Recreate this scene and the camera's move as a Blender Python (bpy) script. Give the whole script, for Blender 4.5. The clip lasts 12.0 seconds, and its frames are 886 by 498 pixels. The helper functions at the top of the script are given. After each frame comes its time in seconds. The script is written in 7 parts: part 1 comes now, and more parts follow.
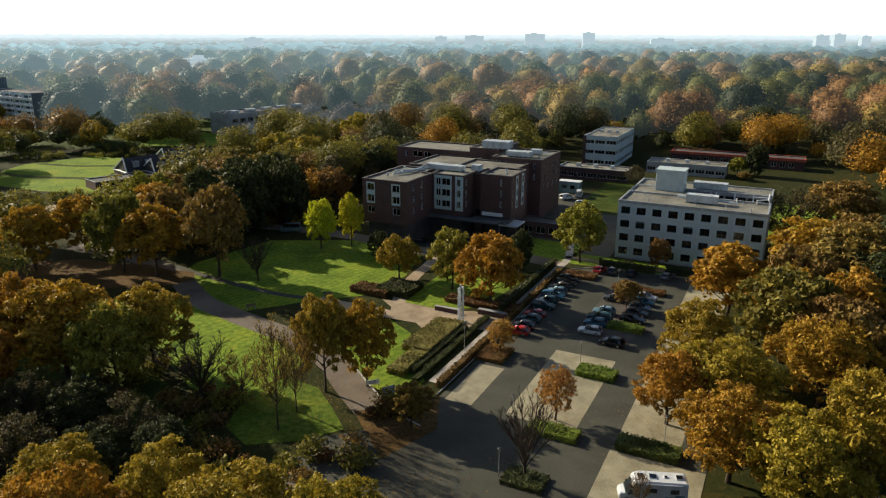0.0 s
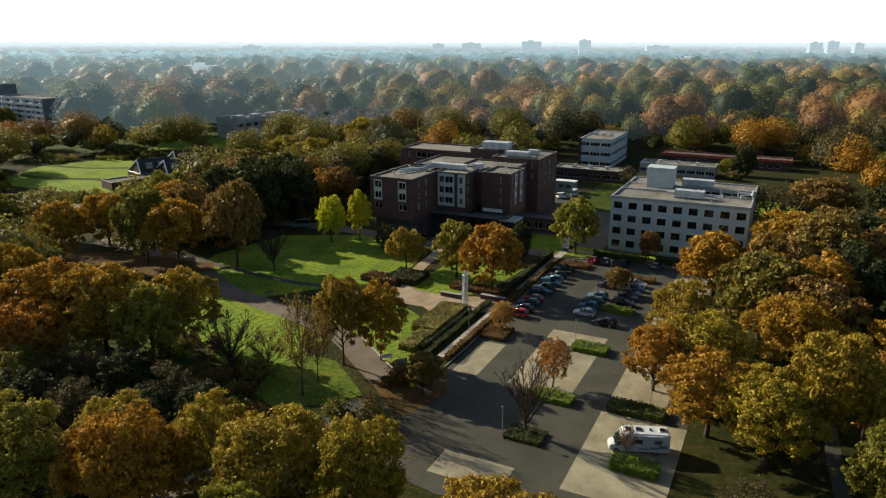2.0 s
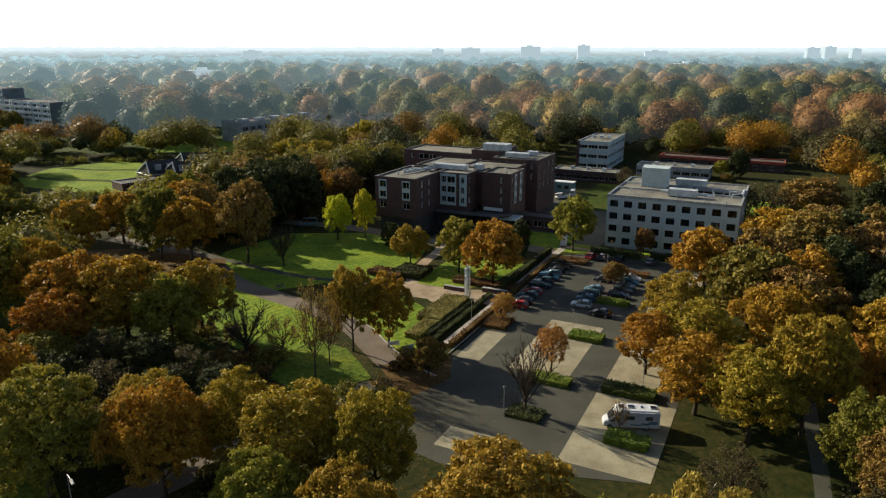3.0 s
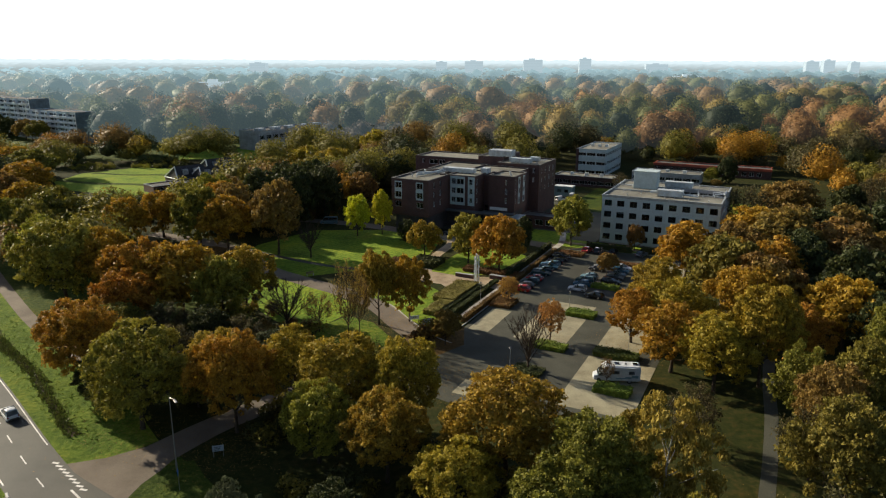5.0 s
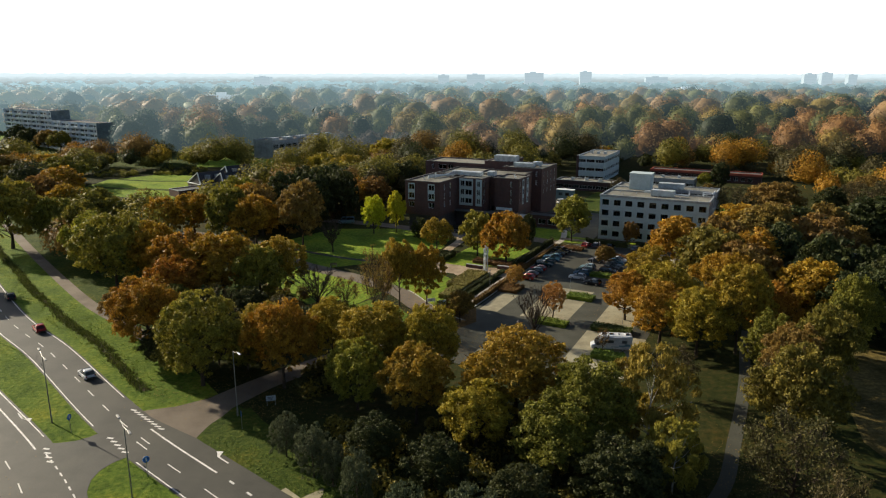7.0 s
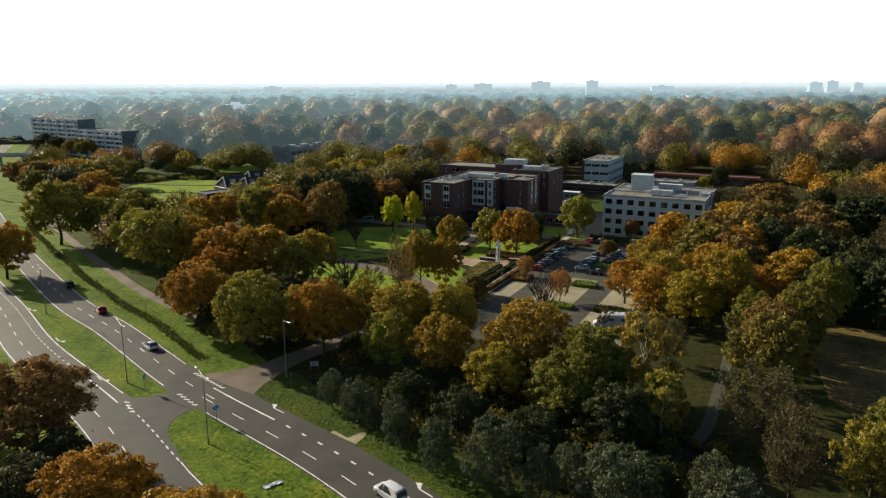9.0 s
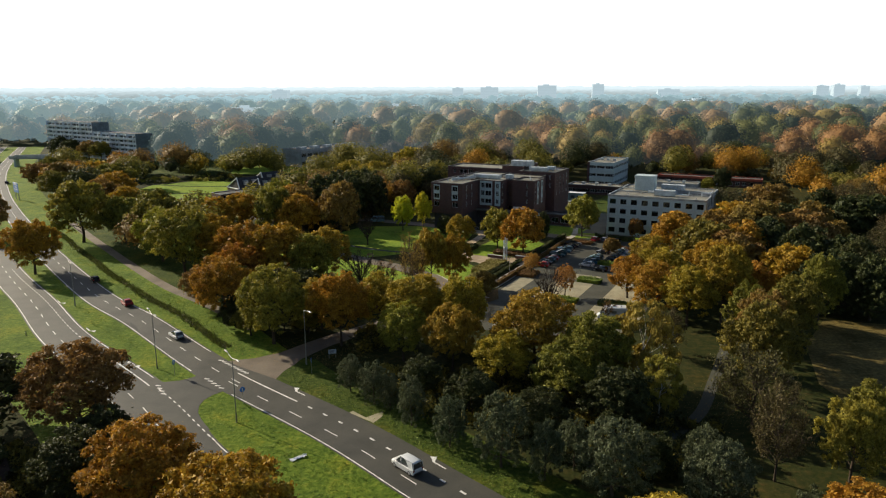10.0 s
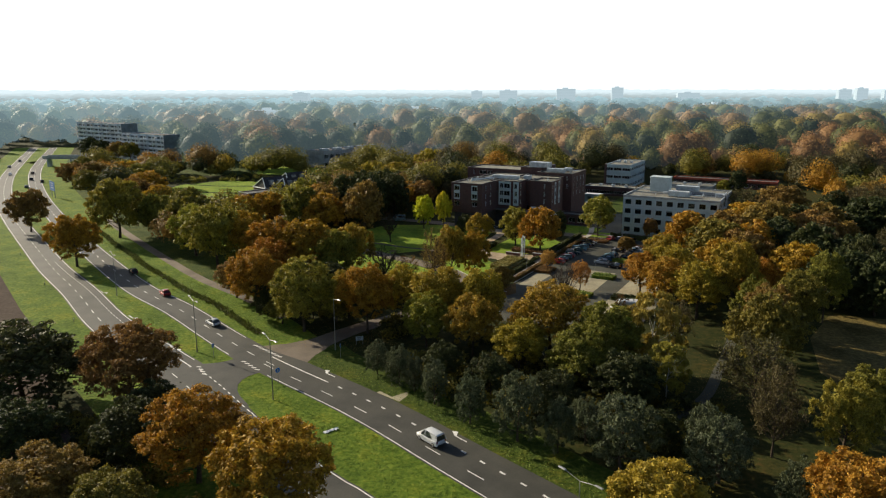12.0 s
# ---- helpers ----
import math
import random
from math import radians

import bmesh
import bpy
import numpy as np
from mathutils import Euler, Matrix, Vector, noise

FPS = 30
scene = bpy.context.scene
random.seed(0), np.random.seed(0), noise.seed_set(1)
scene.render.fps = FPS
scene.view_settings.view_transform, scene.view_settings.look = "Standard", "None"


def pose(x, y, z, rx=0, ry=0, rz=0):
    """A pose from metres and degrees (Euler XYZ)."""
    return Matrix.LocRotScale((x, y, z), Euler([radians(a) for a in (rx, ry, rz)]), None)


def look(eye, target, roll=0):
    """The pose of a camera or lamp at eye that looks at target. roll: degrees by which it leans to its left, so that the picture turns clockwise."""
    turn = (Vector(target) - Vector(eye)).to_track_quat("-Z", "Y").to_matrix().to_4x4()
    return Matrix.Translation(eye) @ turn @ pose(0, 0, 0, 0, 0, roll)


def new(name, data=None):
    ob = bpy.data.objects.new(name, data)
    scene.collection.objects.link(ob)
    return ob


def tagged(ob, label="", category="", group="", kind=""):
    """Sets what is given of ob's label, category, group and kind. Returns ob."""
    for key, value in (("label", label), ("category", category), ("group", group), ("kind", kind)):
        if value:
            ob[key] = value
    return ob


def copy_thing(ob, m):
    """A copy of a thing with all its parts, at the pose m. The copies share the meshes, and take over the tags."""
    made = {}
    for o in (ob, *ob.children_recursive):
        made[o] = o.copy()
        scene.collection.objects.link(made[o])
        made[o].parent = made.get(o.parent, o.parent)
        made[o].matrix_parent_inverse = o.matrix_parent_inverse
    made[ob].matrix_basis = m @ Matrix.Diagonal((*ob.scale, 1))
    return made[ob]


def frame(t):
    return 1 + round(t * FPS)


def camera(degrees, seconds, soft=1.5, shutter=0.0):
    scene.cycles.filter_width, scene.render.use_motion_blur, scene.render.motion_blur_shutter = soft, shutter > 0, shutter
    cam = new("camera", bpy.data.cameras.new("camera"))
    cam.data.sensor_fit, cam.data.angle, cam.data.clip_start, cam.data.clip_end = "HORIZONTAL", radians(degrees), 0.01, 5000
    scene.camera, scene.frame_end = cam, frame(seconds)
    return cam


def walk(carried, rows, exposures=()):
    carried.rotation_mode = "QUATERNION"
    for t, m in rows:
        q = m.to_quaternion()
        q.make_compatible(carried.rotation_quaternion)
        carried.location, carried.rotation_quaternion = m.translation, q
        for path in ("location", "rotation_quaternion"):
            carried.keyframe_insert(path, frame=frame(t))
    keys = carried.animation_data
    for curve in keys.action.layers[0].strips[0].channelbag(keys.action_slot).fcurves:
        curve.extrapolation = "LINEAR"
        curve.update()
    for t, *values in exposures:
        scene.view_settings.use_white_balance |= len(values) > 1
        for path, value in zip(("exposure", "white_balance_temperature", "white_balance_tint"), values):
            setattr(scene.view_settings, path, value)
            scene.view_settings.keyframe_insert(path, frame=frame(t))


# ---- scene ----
cam = camera(64.5, 12.0, soft=1.2)
PATH = [
    (0, (8.49, -3.63, 48.29), (1.85, 91.78, 19.07), 0.07),
    (1, (8.08, -8.66, 48.20), (1.63, 86.85, 19.31), 0.04),
    (2, (7.68, -14.17, 48.00), (1.41, 81.54, 19.73), 0.02),
    (3, (7.30, -20.87, 47.91), (1.12, 75.05, 20.30), 0.03),
    (5, (6.28, -39.68, 48.45), (-0.23, 56.66, 22.44), 0.16),
    (6, (5.73, -48.17, 48.20), (-0.82, 48.39, 23.05), 0.14),
    (7, (4.81, -56.38, 47.79), (-1.95, 40.40, 23.54), 0.04),
    (9, (3.63, -72.67, 47.60), (-4.16, 24.34, 24.61), -0.16),
    (10, (3.26, -79.82, 47.63), (-5.37, 17.22, 25.09), -0.18),
    (11, (3.25, -84.89, 47.74), (-6.58, 12.10, 25.46), -0.14),
    (12, (3.32, -87.94, 47.73), (-7.82, 8.94, 25.59), -0.07),
]
walk(cam, [(t, look(eye, target, roll)) for t, eye, target, roll in PATH])

# ---- daylight ----
SUN_AZ, SUN_EL = math.atan2(-0.86, 0.51), radians(24)  # azimuth from +y, positive to +x
world = bpy.data.worlds.new("sky")
scene.world = world
world.use_nodes = True
wn, wl = world.node_tree.nodes, world.node_tree.links
sky = wn.new("ShaderNodeTexSky")
sky.sky_type, sky.sun_disc = "NISHITA", False
sky.sun_elevation, sky.sun_rotation = SUN_EL, SUN_AZ
sky.air_density, sky.dust_density, sky.ozone_density = 1.0, 1.3, 1.6
wl.new(sky.outputs[0], wn["Background"].inputs[0])
wn["Background"].inputs[1].default_value = 0.070
sun = new("sun", bpy.data.lights.new("sun", "SUN"))
sun.data.energy, sun.data.angle, sun.data.color = 5.0, radians(0.6), (1.0, 0.885, 0.68)
to_sun = Vector((math.sin(SUN_AZ) * math.cos(SUN_EL), math.cos(SUN_AZ) * math.cos(SUN_EL), math.sin(SUN_EL)))
sun.matrix_world = look(to_sun * 400, (0, 0, 0))
scene.view_settings.exposure = 0.46

# ---- materials ----
def mat(name):
    m = bpy.data.materials.new(name)
    m.use_nodes = True
    return m, m.node_tree.nodes, m.node_tree.links, m.node_tree.nodes["Principled BSDF"]


def ramp(nodes, stops):
    r = nodes.new("ShaderNodeValToRGB")
    while len(r.color_ramp.elements) < len(stops):
        r.color_ramp.elements.new(0.5)
    for e, (p, c) in zip(r.color_ramp.elements, stops):
        e.position, e.color = p, (*c, 1)
    return r


def noise_tex(nodes, links, scale, detail=4, rough=0.6, coord="Object"):
    tc = nodes.new("ShaderNodeTexCoord")
    n = nodes.new("ShaderNodeTexNoise")
    n.inputs["Scale"].default_value, n.inputs["Detail"].default_value, n.inputs["Roughness"].default_value = scale, detail, rough
    links.new(tc.outputs[coord], n.inputs["Vector"])
    return n


def surface(name, stops, fine, coarse=None, rough=0.8, bump=0.2, metal=0.0, wear=None, dist=0.05, gloss=0.3):
    """A weathered surface: a ramp over fine grain, tinted by a coarse blotch layer, with relief."""
    m, nodes, links, bsdf = mat(name)
    n1 = noise_tex(nodes, links, fine, 6, 0.65)
    r1 = ramp(nodes, stops)
    links.new(n1.outputs["Fac"], r1.inputs["Fac"])
    col = r1.outputs["Color"]
    if coarse:
        n2 = noise_tex(nodes, links, coarse, 5, 0.6)
        r2 = ramp(nodes, wear or [(0.35, (0.72, 0.70, 0.68)), (0.62, (1.1, 1.1, 1.1))])
        links.new(n2.outputs["Fac"], r2.inputs["Fac"])
        mix = nodes.new("ShaderNodeMix")
        mix.data_type, mix.blend_type = "RGBA", "MULTIPLY"
        mix.inputs["Factor"].default_value = 1
        links.new(col, mix.inputs["A"]), links.new(r2.outputs["Color"], mix.inputs["B"])
        col = mix.outputs["Result"]
    links.new(col, bsdf.inputs["Base Color"])
    bsdf.inputs["Roughness"].default_value, bsdf.inputs["Metallic"].default_value = rough, metal
    bsdf.inputs["Specular IOR Level"].default_value = 0.08 if rough >= 0.9 else gloss
    if bump:
        b = nodes.new("ShaderNodeBump")
        b.inputs["Strength"].default_value, b.inputs["Distance"].default_value = bump, dist
        links.new(n1.outputs["Fac"], b.inputs["Height"]), links.new(b.outputs["Normal"], bsdf.inputs["Normal"])
    return m


def leafage(name, dark, mid, light, blotch=0.35, air=0.0):
    """Foliage: every leaf has a shade of its own, boughs differ, light passes through."""
    m, nodes, links, bsdf = mat(name)
    geo = nodes.new("ShaderNodeNewGeometry")
    r = ramp(nodes, [(0.0, dark), (0.5, mid), (1.0, light)])
    n = noise_tex(nodes, links, blotch, 3, 0.6)
    add = nodes.new("ShaderNodeMath")
    add.operation = "MULTIPLY_ADD"
    add.inputs[1].default_value, add.inputs[2].default_value = 1.8, -0.65
    links.new(n.outputs["Fac"], add.inputs[0])
    avg = nodes.new("ShaderNodeMix")
    avg.inputs["Factor"].default_value = 0.5
    links.new(geo.outputs["Random Per Island"], avg.inputs["A"]), links.new(add.outputs[0], avg.inputs["B"])
    links.new(avg.outputs["Result"], r.inputs["Fac"])
    oi = nodes.new("ShaderNodeObjectInfo")
    hsv = nodes.new("ShaderNodeHueSaturation")
    mr = nodes.new("ShaderNodeMapRange")
    mr.inputs["To Min"].default_value, mr.inputs["To Max"].default_value = 0.485, 0.515
    links.new(oi.outputs["Random"], mr.inputs["Value"]), links.new(mr.outputs["Result"], hsv.inputs["Hue"])
    links.new(r.outputs["Color"], hsv.inputs["Color"])
    links.new(hsv.outputs["Color"], bsdf.inputs["Base Color"])
    bsdf.inputs["Roughness"].default_value = 0.65
    bsdf.inputs["Specular IOR Level"].default_value = 0.2
    tr = nodes.new("ShaderNodeBsdfTranslucent")
    links.new(hsv.outputs["Color"], tr.inputs["Color"])
    mx = nodes.new("ShaderNodeMixShader")
    mx.inputs[0].default_value = 0.27
    links.new(bsdf.outputs[0], mx.inputs[1]), links.new(tr.outputs[0], mx.inputs[2])
    out = mx.outputs[0]
    if air:  # painted haze: far leaves mix towards a pale glow with distance
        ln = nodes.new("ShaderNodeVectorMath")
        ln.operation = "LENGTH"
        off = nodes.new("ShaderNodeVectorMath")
        off.inputs[1].default_value = (-580, 60, 0)  # painted thicker towards the sun
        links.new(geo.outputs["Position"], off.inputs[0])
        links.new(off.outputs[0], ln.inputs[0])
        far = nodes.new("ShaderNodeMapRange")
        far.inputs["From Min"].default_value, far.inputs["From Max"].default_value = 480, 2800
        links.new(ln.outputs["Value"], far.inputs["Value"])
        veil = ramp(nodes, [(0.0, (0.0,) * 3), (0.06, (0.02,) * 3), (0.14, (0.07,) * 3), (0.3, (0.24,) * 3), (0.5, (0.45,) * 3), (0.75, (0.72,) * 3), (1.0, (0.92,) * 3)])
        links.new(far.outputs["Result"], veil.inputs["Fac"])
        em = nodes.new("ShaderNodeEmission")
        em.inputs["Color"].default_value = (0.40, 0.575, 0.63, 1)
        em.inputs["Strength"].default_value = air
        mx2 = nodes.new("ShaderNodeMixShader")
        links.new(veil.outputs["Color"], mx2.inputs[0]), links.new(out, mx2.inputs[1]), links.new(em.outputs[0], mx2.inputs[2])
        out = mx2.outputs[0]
    links.new(out, nodes["Material Output"].inputs["Surface"])
    return m


def plain(name, color, rough=0.5, metal=0.0, coat=0.0):
    m, nodes, links, bsdf = mat(name)
    n = noise_tex(nodes, links, 3.0, 4)
    r = ramp(nodes, [(0.3, tuple(c * 0.86 for c in color)), (0.7, tuple(min(1, c * 1.08) for c in color))])
    links.new(n.outputs["Fac"], r.inputs["Fac"]), links.new(r.outputs["Color"], bsdf.inputs["Base Color"])
    bsdf.inputs["Roughness"].default_value, bsdf.inputs["Metallic"].default_value = rough, metal
    bsdf.inputs["Coat Weight"].default_value = coat
    return m


def glazing(name, tint, rough=0.03):
    m, nodes, links, bsdf = mat(name)
    bsdf.inputs["Base Color"].default_value = (*tint, 1)
    bsdf.inputs["Roughness"].default_value = rough
    bsdf.inputs["Transmission Weight"].default_value = 1.0
    bsdf.inputs["IOR"].default_value = 1.5
    return m


ASPHALT = surface("asphalt", [(0.3, (0.044, 0.045, 0.034)), (0.7, (0.088, 0.088, 0.064))], 9, 0.12, 0.85, 0.15)
ASPHALT_ROAD = surface("road_asphalt", [(0.3, (0.042, 0.041, 0.034)), (0.7, (0.074, 0.071, 0.057))], 11, 0.16, 0.65, 0.2, gloss=0.3, wear=[(0.3, (0.62, 0.62, 0.62)), (0.5, (0.95, 0.95, 0.95)), (0.7, (1.22, 1.2, 1.17))])
ASPHALT_BAY = surface("dark_bay_pavers", [(0.3, (0.06, 0.054, 0.043)), (0.7, (0.11, 0.098, 0.078))], 9, 0.2, 0.85, 0.15)
ASPHALT_BROWN = surface("brown_asphalt", [(0.3, (0.125, 0.10, 0.075)), (0.7, (0.20, 0.162, 0.122))], 8, 0.15, 0.85, 0.15)
PAVERS = surface("bay_pavers", [(0.3, (0.25, 0.225, 0.145)), (0.7, (0.39, 0.355, 0.24))], 6, 0.25, 0.85, 0.2)
SAND_PATH = surface("path_surface", [(0.3, (0.30, 0.23, 0.155)), (0.7, (0.45, 0.36, 0.255))], 5, 0.3, 0.9, 0.2)
CONCRETE_PATH = surface("concrete_slabs", [(0.3, (0.36, 0.33, 0.28)), (0.7, (0.52, 0.48, 0.42))], 5, 0.3, 0.85, 0.2)
KERB = surface("kerb_concrete", [(0.3, (0.35, 0.33, 0.30)), (0.7, (0.5, 0.47, 0.43))], 6, 0.5, 0.8, 0.2)
LAWN = surface("lawn_grass", [(0.25, (0.06, 0.105, 0.011)), (0.5, (0.15, 0.225, 0.02)), (0.78, (0.30, 0.335, 0.04))], 1.1, 0.11, 0.9, 0.8,
               wear=[(0.32, (0.55, 0.62, 0.55)), (0.5, (1, 1, 1)), (0.68, (1.45, 1.15, 0.95))], dist=0.2)


def mowing(m, across, width):
    """Faint light and dark mowing stripes on a lawn."""
    nodes, links = m.node_tree.nodes, m.node_tree.links
    bsdf = nodes["Principled BSDF"]
    tc = nodes.new("ShaderNodeTexCoord")
    mp = nodes.new("ShaderNodeMapping")
    mp.inputs["Rotation"].default_value = (0, 0, radians(across))
    w = nodes.new("ShaderNodeTexWave")
    w.inputs["Scale"].default_value, w.inputs["Distortion"].default_value, w.inputs["Detail"].default_value = 0.314 / width, 1.4, 3
    links.new(tc.outputs["Object"], mp.inputs["Vector"]), links.new(mp.outputs[0], w.inputs["Vector"])
    r = ramp(nodes, [(0.2, (0.87, 0.90, 0.87)), (0.8, (1.08, 1.05, 1.0))])
    links.new(w.outputs["Fac"], r.inputs["Fac"])
    mix = nodes.new("ShaderNodeMix")
    mix.data_type, mix.blend_type = "RGBA", "MULTIPLY"
    mix.inputs["Factor"].default_value = 1
    links.new(bsdf.inputs["Base Color"].links[0].from_socket, mix.inputs["A"]), links.new(r.outputs["Color"], mix.inputs["B"])
    links.new(mix.outputs["Result"], bsdf.inputs["Base Color"])


mowing(LAWN, 35, 1.5)
VERGE = surface("verge_grass", [(0.25, (0.026, 0.052, 0.005)), (0.5, (0.095, 0.148, 0.013)), (0.78, (0.22, 0.245, 0.036))], 1.3, 0.14, 0.9, 1.0,
                wear=[(0.32, (0.5, 0.6, 0.5)), (0.52, (1, 1, 1)), (0.7, (1.6, 1.2, 0.95))], dist=0.3)
# darker verge grass: rough ground, and painted shade on verge_wood and lawn_court
ROUGH_SHADED = surface("rough_grass", [(0.25, (0.018, 0.036, 0.005)), (0.5, (0.052, 0.078, 0.010)), (0.78, (0.12, 0.13, 0.025))], 1.5, 0.16, 0.9, 1.0,
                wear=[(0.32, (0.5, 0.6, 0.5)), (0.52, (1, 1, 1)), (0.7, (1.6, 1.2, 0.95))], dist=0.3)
for turf in (LAWN, VERGE):  # blades catch light from low and behind
    t = turf.node_tree.nodes["Principled BSDF"]
    t.inputs["Sheen Weight"].default_value, t.inputs["Sheen Roughness"].default_value = 0.14, 0.4
    t.inputs["Sheen Tint"].default_value = (0.42, 0.60, 0.10, 1)
FLOOR = surface("woodland_floor", [(0.25, (0.014, 0.019, 0.006)), (0.5, (0.034, 0.038, 0.010)), (0.75, (0.078, 0.054, 0.018))], 0.9, 0.05, 0.95, 0.8,
                wear=[(0.3, (0.6, 0.75, 0.5)), (0.55, (1, 1, 1)), (0.75, (1.5, 1.15, 0.8))], dist=0.2)
SOIL = surface("ploughed_soil", [(0.3, (0.05, 0.035, 0.026)), (0.7, (0.11, 0.08, 0.06))], 1.2, 0.1, 0.95, 0.8, dist=0.2)
# dry grass; its tan and dark blotches also stand in for sun streaks
DRYGRASS = surface("dry_woodland_grass", [(0.25, (0.05, 0.042, 0.014)), (0.5, (0.12, 0.092, 0.032)), (0.8, (0.24, 0.19, 0.07))], 1.2, 0.12, 0.95, 0.9,
                   wear=[(0.32, (0.5, 0.5, 0.42)), (0.5, (1, 1, 1)), (0.7, (1.4, 1.3, 1.1))], dist=0.2)
LITTER = surface("leaf_litter", [(0.25, (0.045, 0.03, 0.012)), (0.5, (0.115, 0.07, 0.026)), (0.8, (0.22, 0.135, 0.05))], 2.2, 0.16, 0.95, 0.8, dist=0.1)
MARK = surface("road_paint", [(0.3, (0.62, 0.61, 0.58)), (0.7, (0.82, 0.81, 0.78))], 4, 1.0, 0.6, 0.05)
CONCRETE = surface("panel_concrete", [(0.3, (0.42, 0.495, 0.51)), (0.7, (0.53, 0.61, 0.625))], 1.6, 0.22, 0.75, 0.1,
                   wear=[(0.3, (0.82, 0.82, 0.80)), (0.65, (1.05, 1.05, 1.05))])
# pale blue panels, tone lifted to stand in for haze before them
HAZEPANEL = surface("haze_paled_panels", [(0.3, (0.66, 0.73, 0.76)), (0.7, (0.76, 0.82, 0.85))], 0.8, 0.2, 0.6, 0.05)
SLATE = surface("slate_cladding", [(0.3, (0.12, 0.15, 0.17)), (0.7, (0.20, 0.235, 0.25))], 1.2, 0.3, 0.6, 0.1)
CONCRETE_DARK = surface("stained_concrete", [(0.3, (0.30, 0.31, 0.31)), (0.7, (0.42, 0.42, 0.42))], 1.6, 0.25, 0.8, 0.15)
ROOF = surface("roof_gravel", [(0.3, (0.19, 0.185, 0.155)), (0.7, (0.30, 0.29, 0.245))], 2.5, 0.16, 0.9, 0.2,
               wear=[(0.32, (0.55, 0.53, 0.52)), (0.5, (0.9, 0.9, 0.9)), (0.7, (1.15, 1.13, 1.1))])
BITUMEN = surface("roof_bitumen", [(0.3, (0.07, 0.068, 0.066)), (0.7, (0.13, 0.125, 0.12))], 2, 0.2, 0.85, 0.1)
WHITE = plain("white_paint", (0.75, 0.76, 0.76), 0.45)
OFFWHITE = surface("plant_casing", [(0.3, (0.42, 0.47, 0.50)), (0.7, (0.58, 0.62, 0.64))], 1.5, 0.5, 0.5, 0.05, metal=0.2)
ZINC = surface("zinc_trim", [(0.3, (0.32, 0.35, 0.36)), (0.7, (0.46, 0.48, 0.49))], 3, 0.6, 0.5, 0.05, metal=0.5)
STEEL = plain("galvanised_steel", (0.28, 0.28, 0.27), 0.5, 0.6)
DARKSTEEL = plain("dark_steel", (0.05, 0.05, 0.05), 0.5, 0.4)
GLASS = glazing("window_glass", (0.36, 0.46, 0.49))
CARGLASS = glazing("car_glass", (0.12, 0.14, 0.15))
INSIDE = plain("painted_dim_room", (0.035, 0.034, 0.032), 0.9)
BLIND = plain("teal_blind", (0.03, 0.16, 0.15), 0.7)
RUBBER = plain("tyre_rubber", (0.02, 0.02, 0.02), 0.85)
RIM = plain("alloy_rim", (0.45, 0.45, 0.46), 0.35, 0.8)
LAMPGLASS = plain("lamp_lens", (0.55, 0.55, 0.53), 0.2)
REDGLASS = plain("tail_lens", (0.30, 0.015, 0.012), 0.2)
BLUE = plain("sign_blue", (0.02, 0.16, 0.52), 0.4)
TILES = surface("roof_tiles", [(0.3, (0.035, 0.035, 0.04)), (0.7, (0.075, 0.07, 0.075))], 3, 0.4, 0.7, 0.3)
REDROOF = surface("red_fascia", [(0.3, (0.36, 0.07, 0.04)), (0.7, (0.5, 0.12, 0.07))], 2, 0.4, 0.6, 0.1)
BARK = surface("bark", [(0.3, (0.045, 0.034, 0.025)), (0.7, (0.11, 0.085, 0.062))], 5, 1.0, 0.95, 0.6)
BIRCHBARK = surface("birch_bark", [(0.35, (0.12, 0.11, 0.10)), (0.5, (0.55, 0.53, 0.48)), (0.8, (0.66, 0.64, 0.60))], 3, 0.8, 0.8, 0.3)
TIMBER = surface("bench_timber", [(0.3, (0.16, 0.11, 0.07)), (0.7, (0.26, 0.19, 0.13))], 5, 1.0, 0.8, 0.2)


def brickwork():
    m, nodes, links, bsdf = mat("dark_brick")
    tc = nodes.new("ShaderNodeTexCoord")
    mp = nodes.new("ShaderNodeMapping")
    mp.inputs["Rotation"].default_value = (radians(90), 0, 0)
    b = nodes.new("ShaderNodeTexBrick")
    b.inputs["Color1"].default_value, b.inputs["Color2"].default_value = (0.070, 0.034, 0.030, 1), (0.112, 0.053, 0.046, 1)
    b.inputs["Mortar"].default_value = (0.10, 0.08, 0.075, 1)
    b.inputs["Scale"].default_value, b.inputs["Mortar Size"].default_value = 2.2, 0.012
    links.new(tc.outputs["Object"], mp.inputs["Vector"]), links.new(mp.outputs[0], b.inputs["Vector"])
    n = noise_tex(nodes, links, 0.3, 5)
    r = ramp(nodes, [(0.3, (0.72, 0.72, 0.75)), (0.7, (1.12, 1.08, 1.05))])
    mix = nodes.new("ShaderNodeMix")
    mix.data_type, mix.blend_type = "RGBA", "MULTIPLY"
    mix.inputs["Factor"].default_value = 1
    links.new(n.outputs["Fac"], r.inputs["Fac"])
    links.new(b.outputs["Color"], mix.inputs["A"]), links.new(r.outputs["Color"], mix.inputs["B"])
    links.new(mix.outputs["Result"], bsdf.inputs["Base Color"])
    bsdf.inputs["Roughness"].default_value = 0.85
    bp = nodes.new("ShaderNodeBump")
    bp.inputs["Strength"].default_value = 0.3
    links.new(b.outputs["Fac"], bp.inputs["Height"])
    return m


BRICK = brickwork()

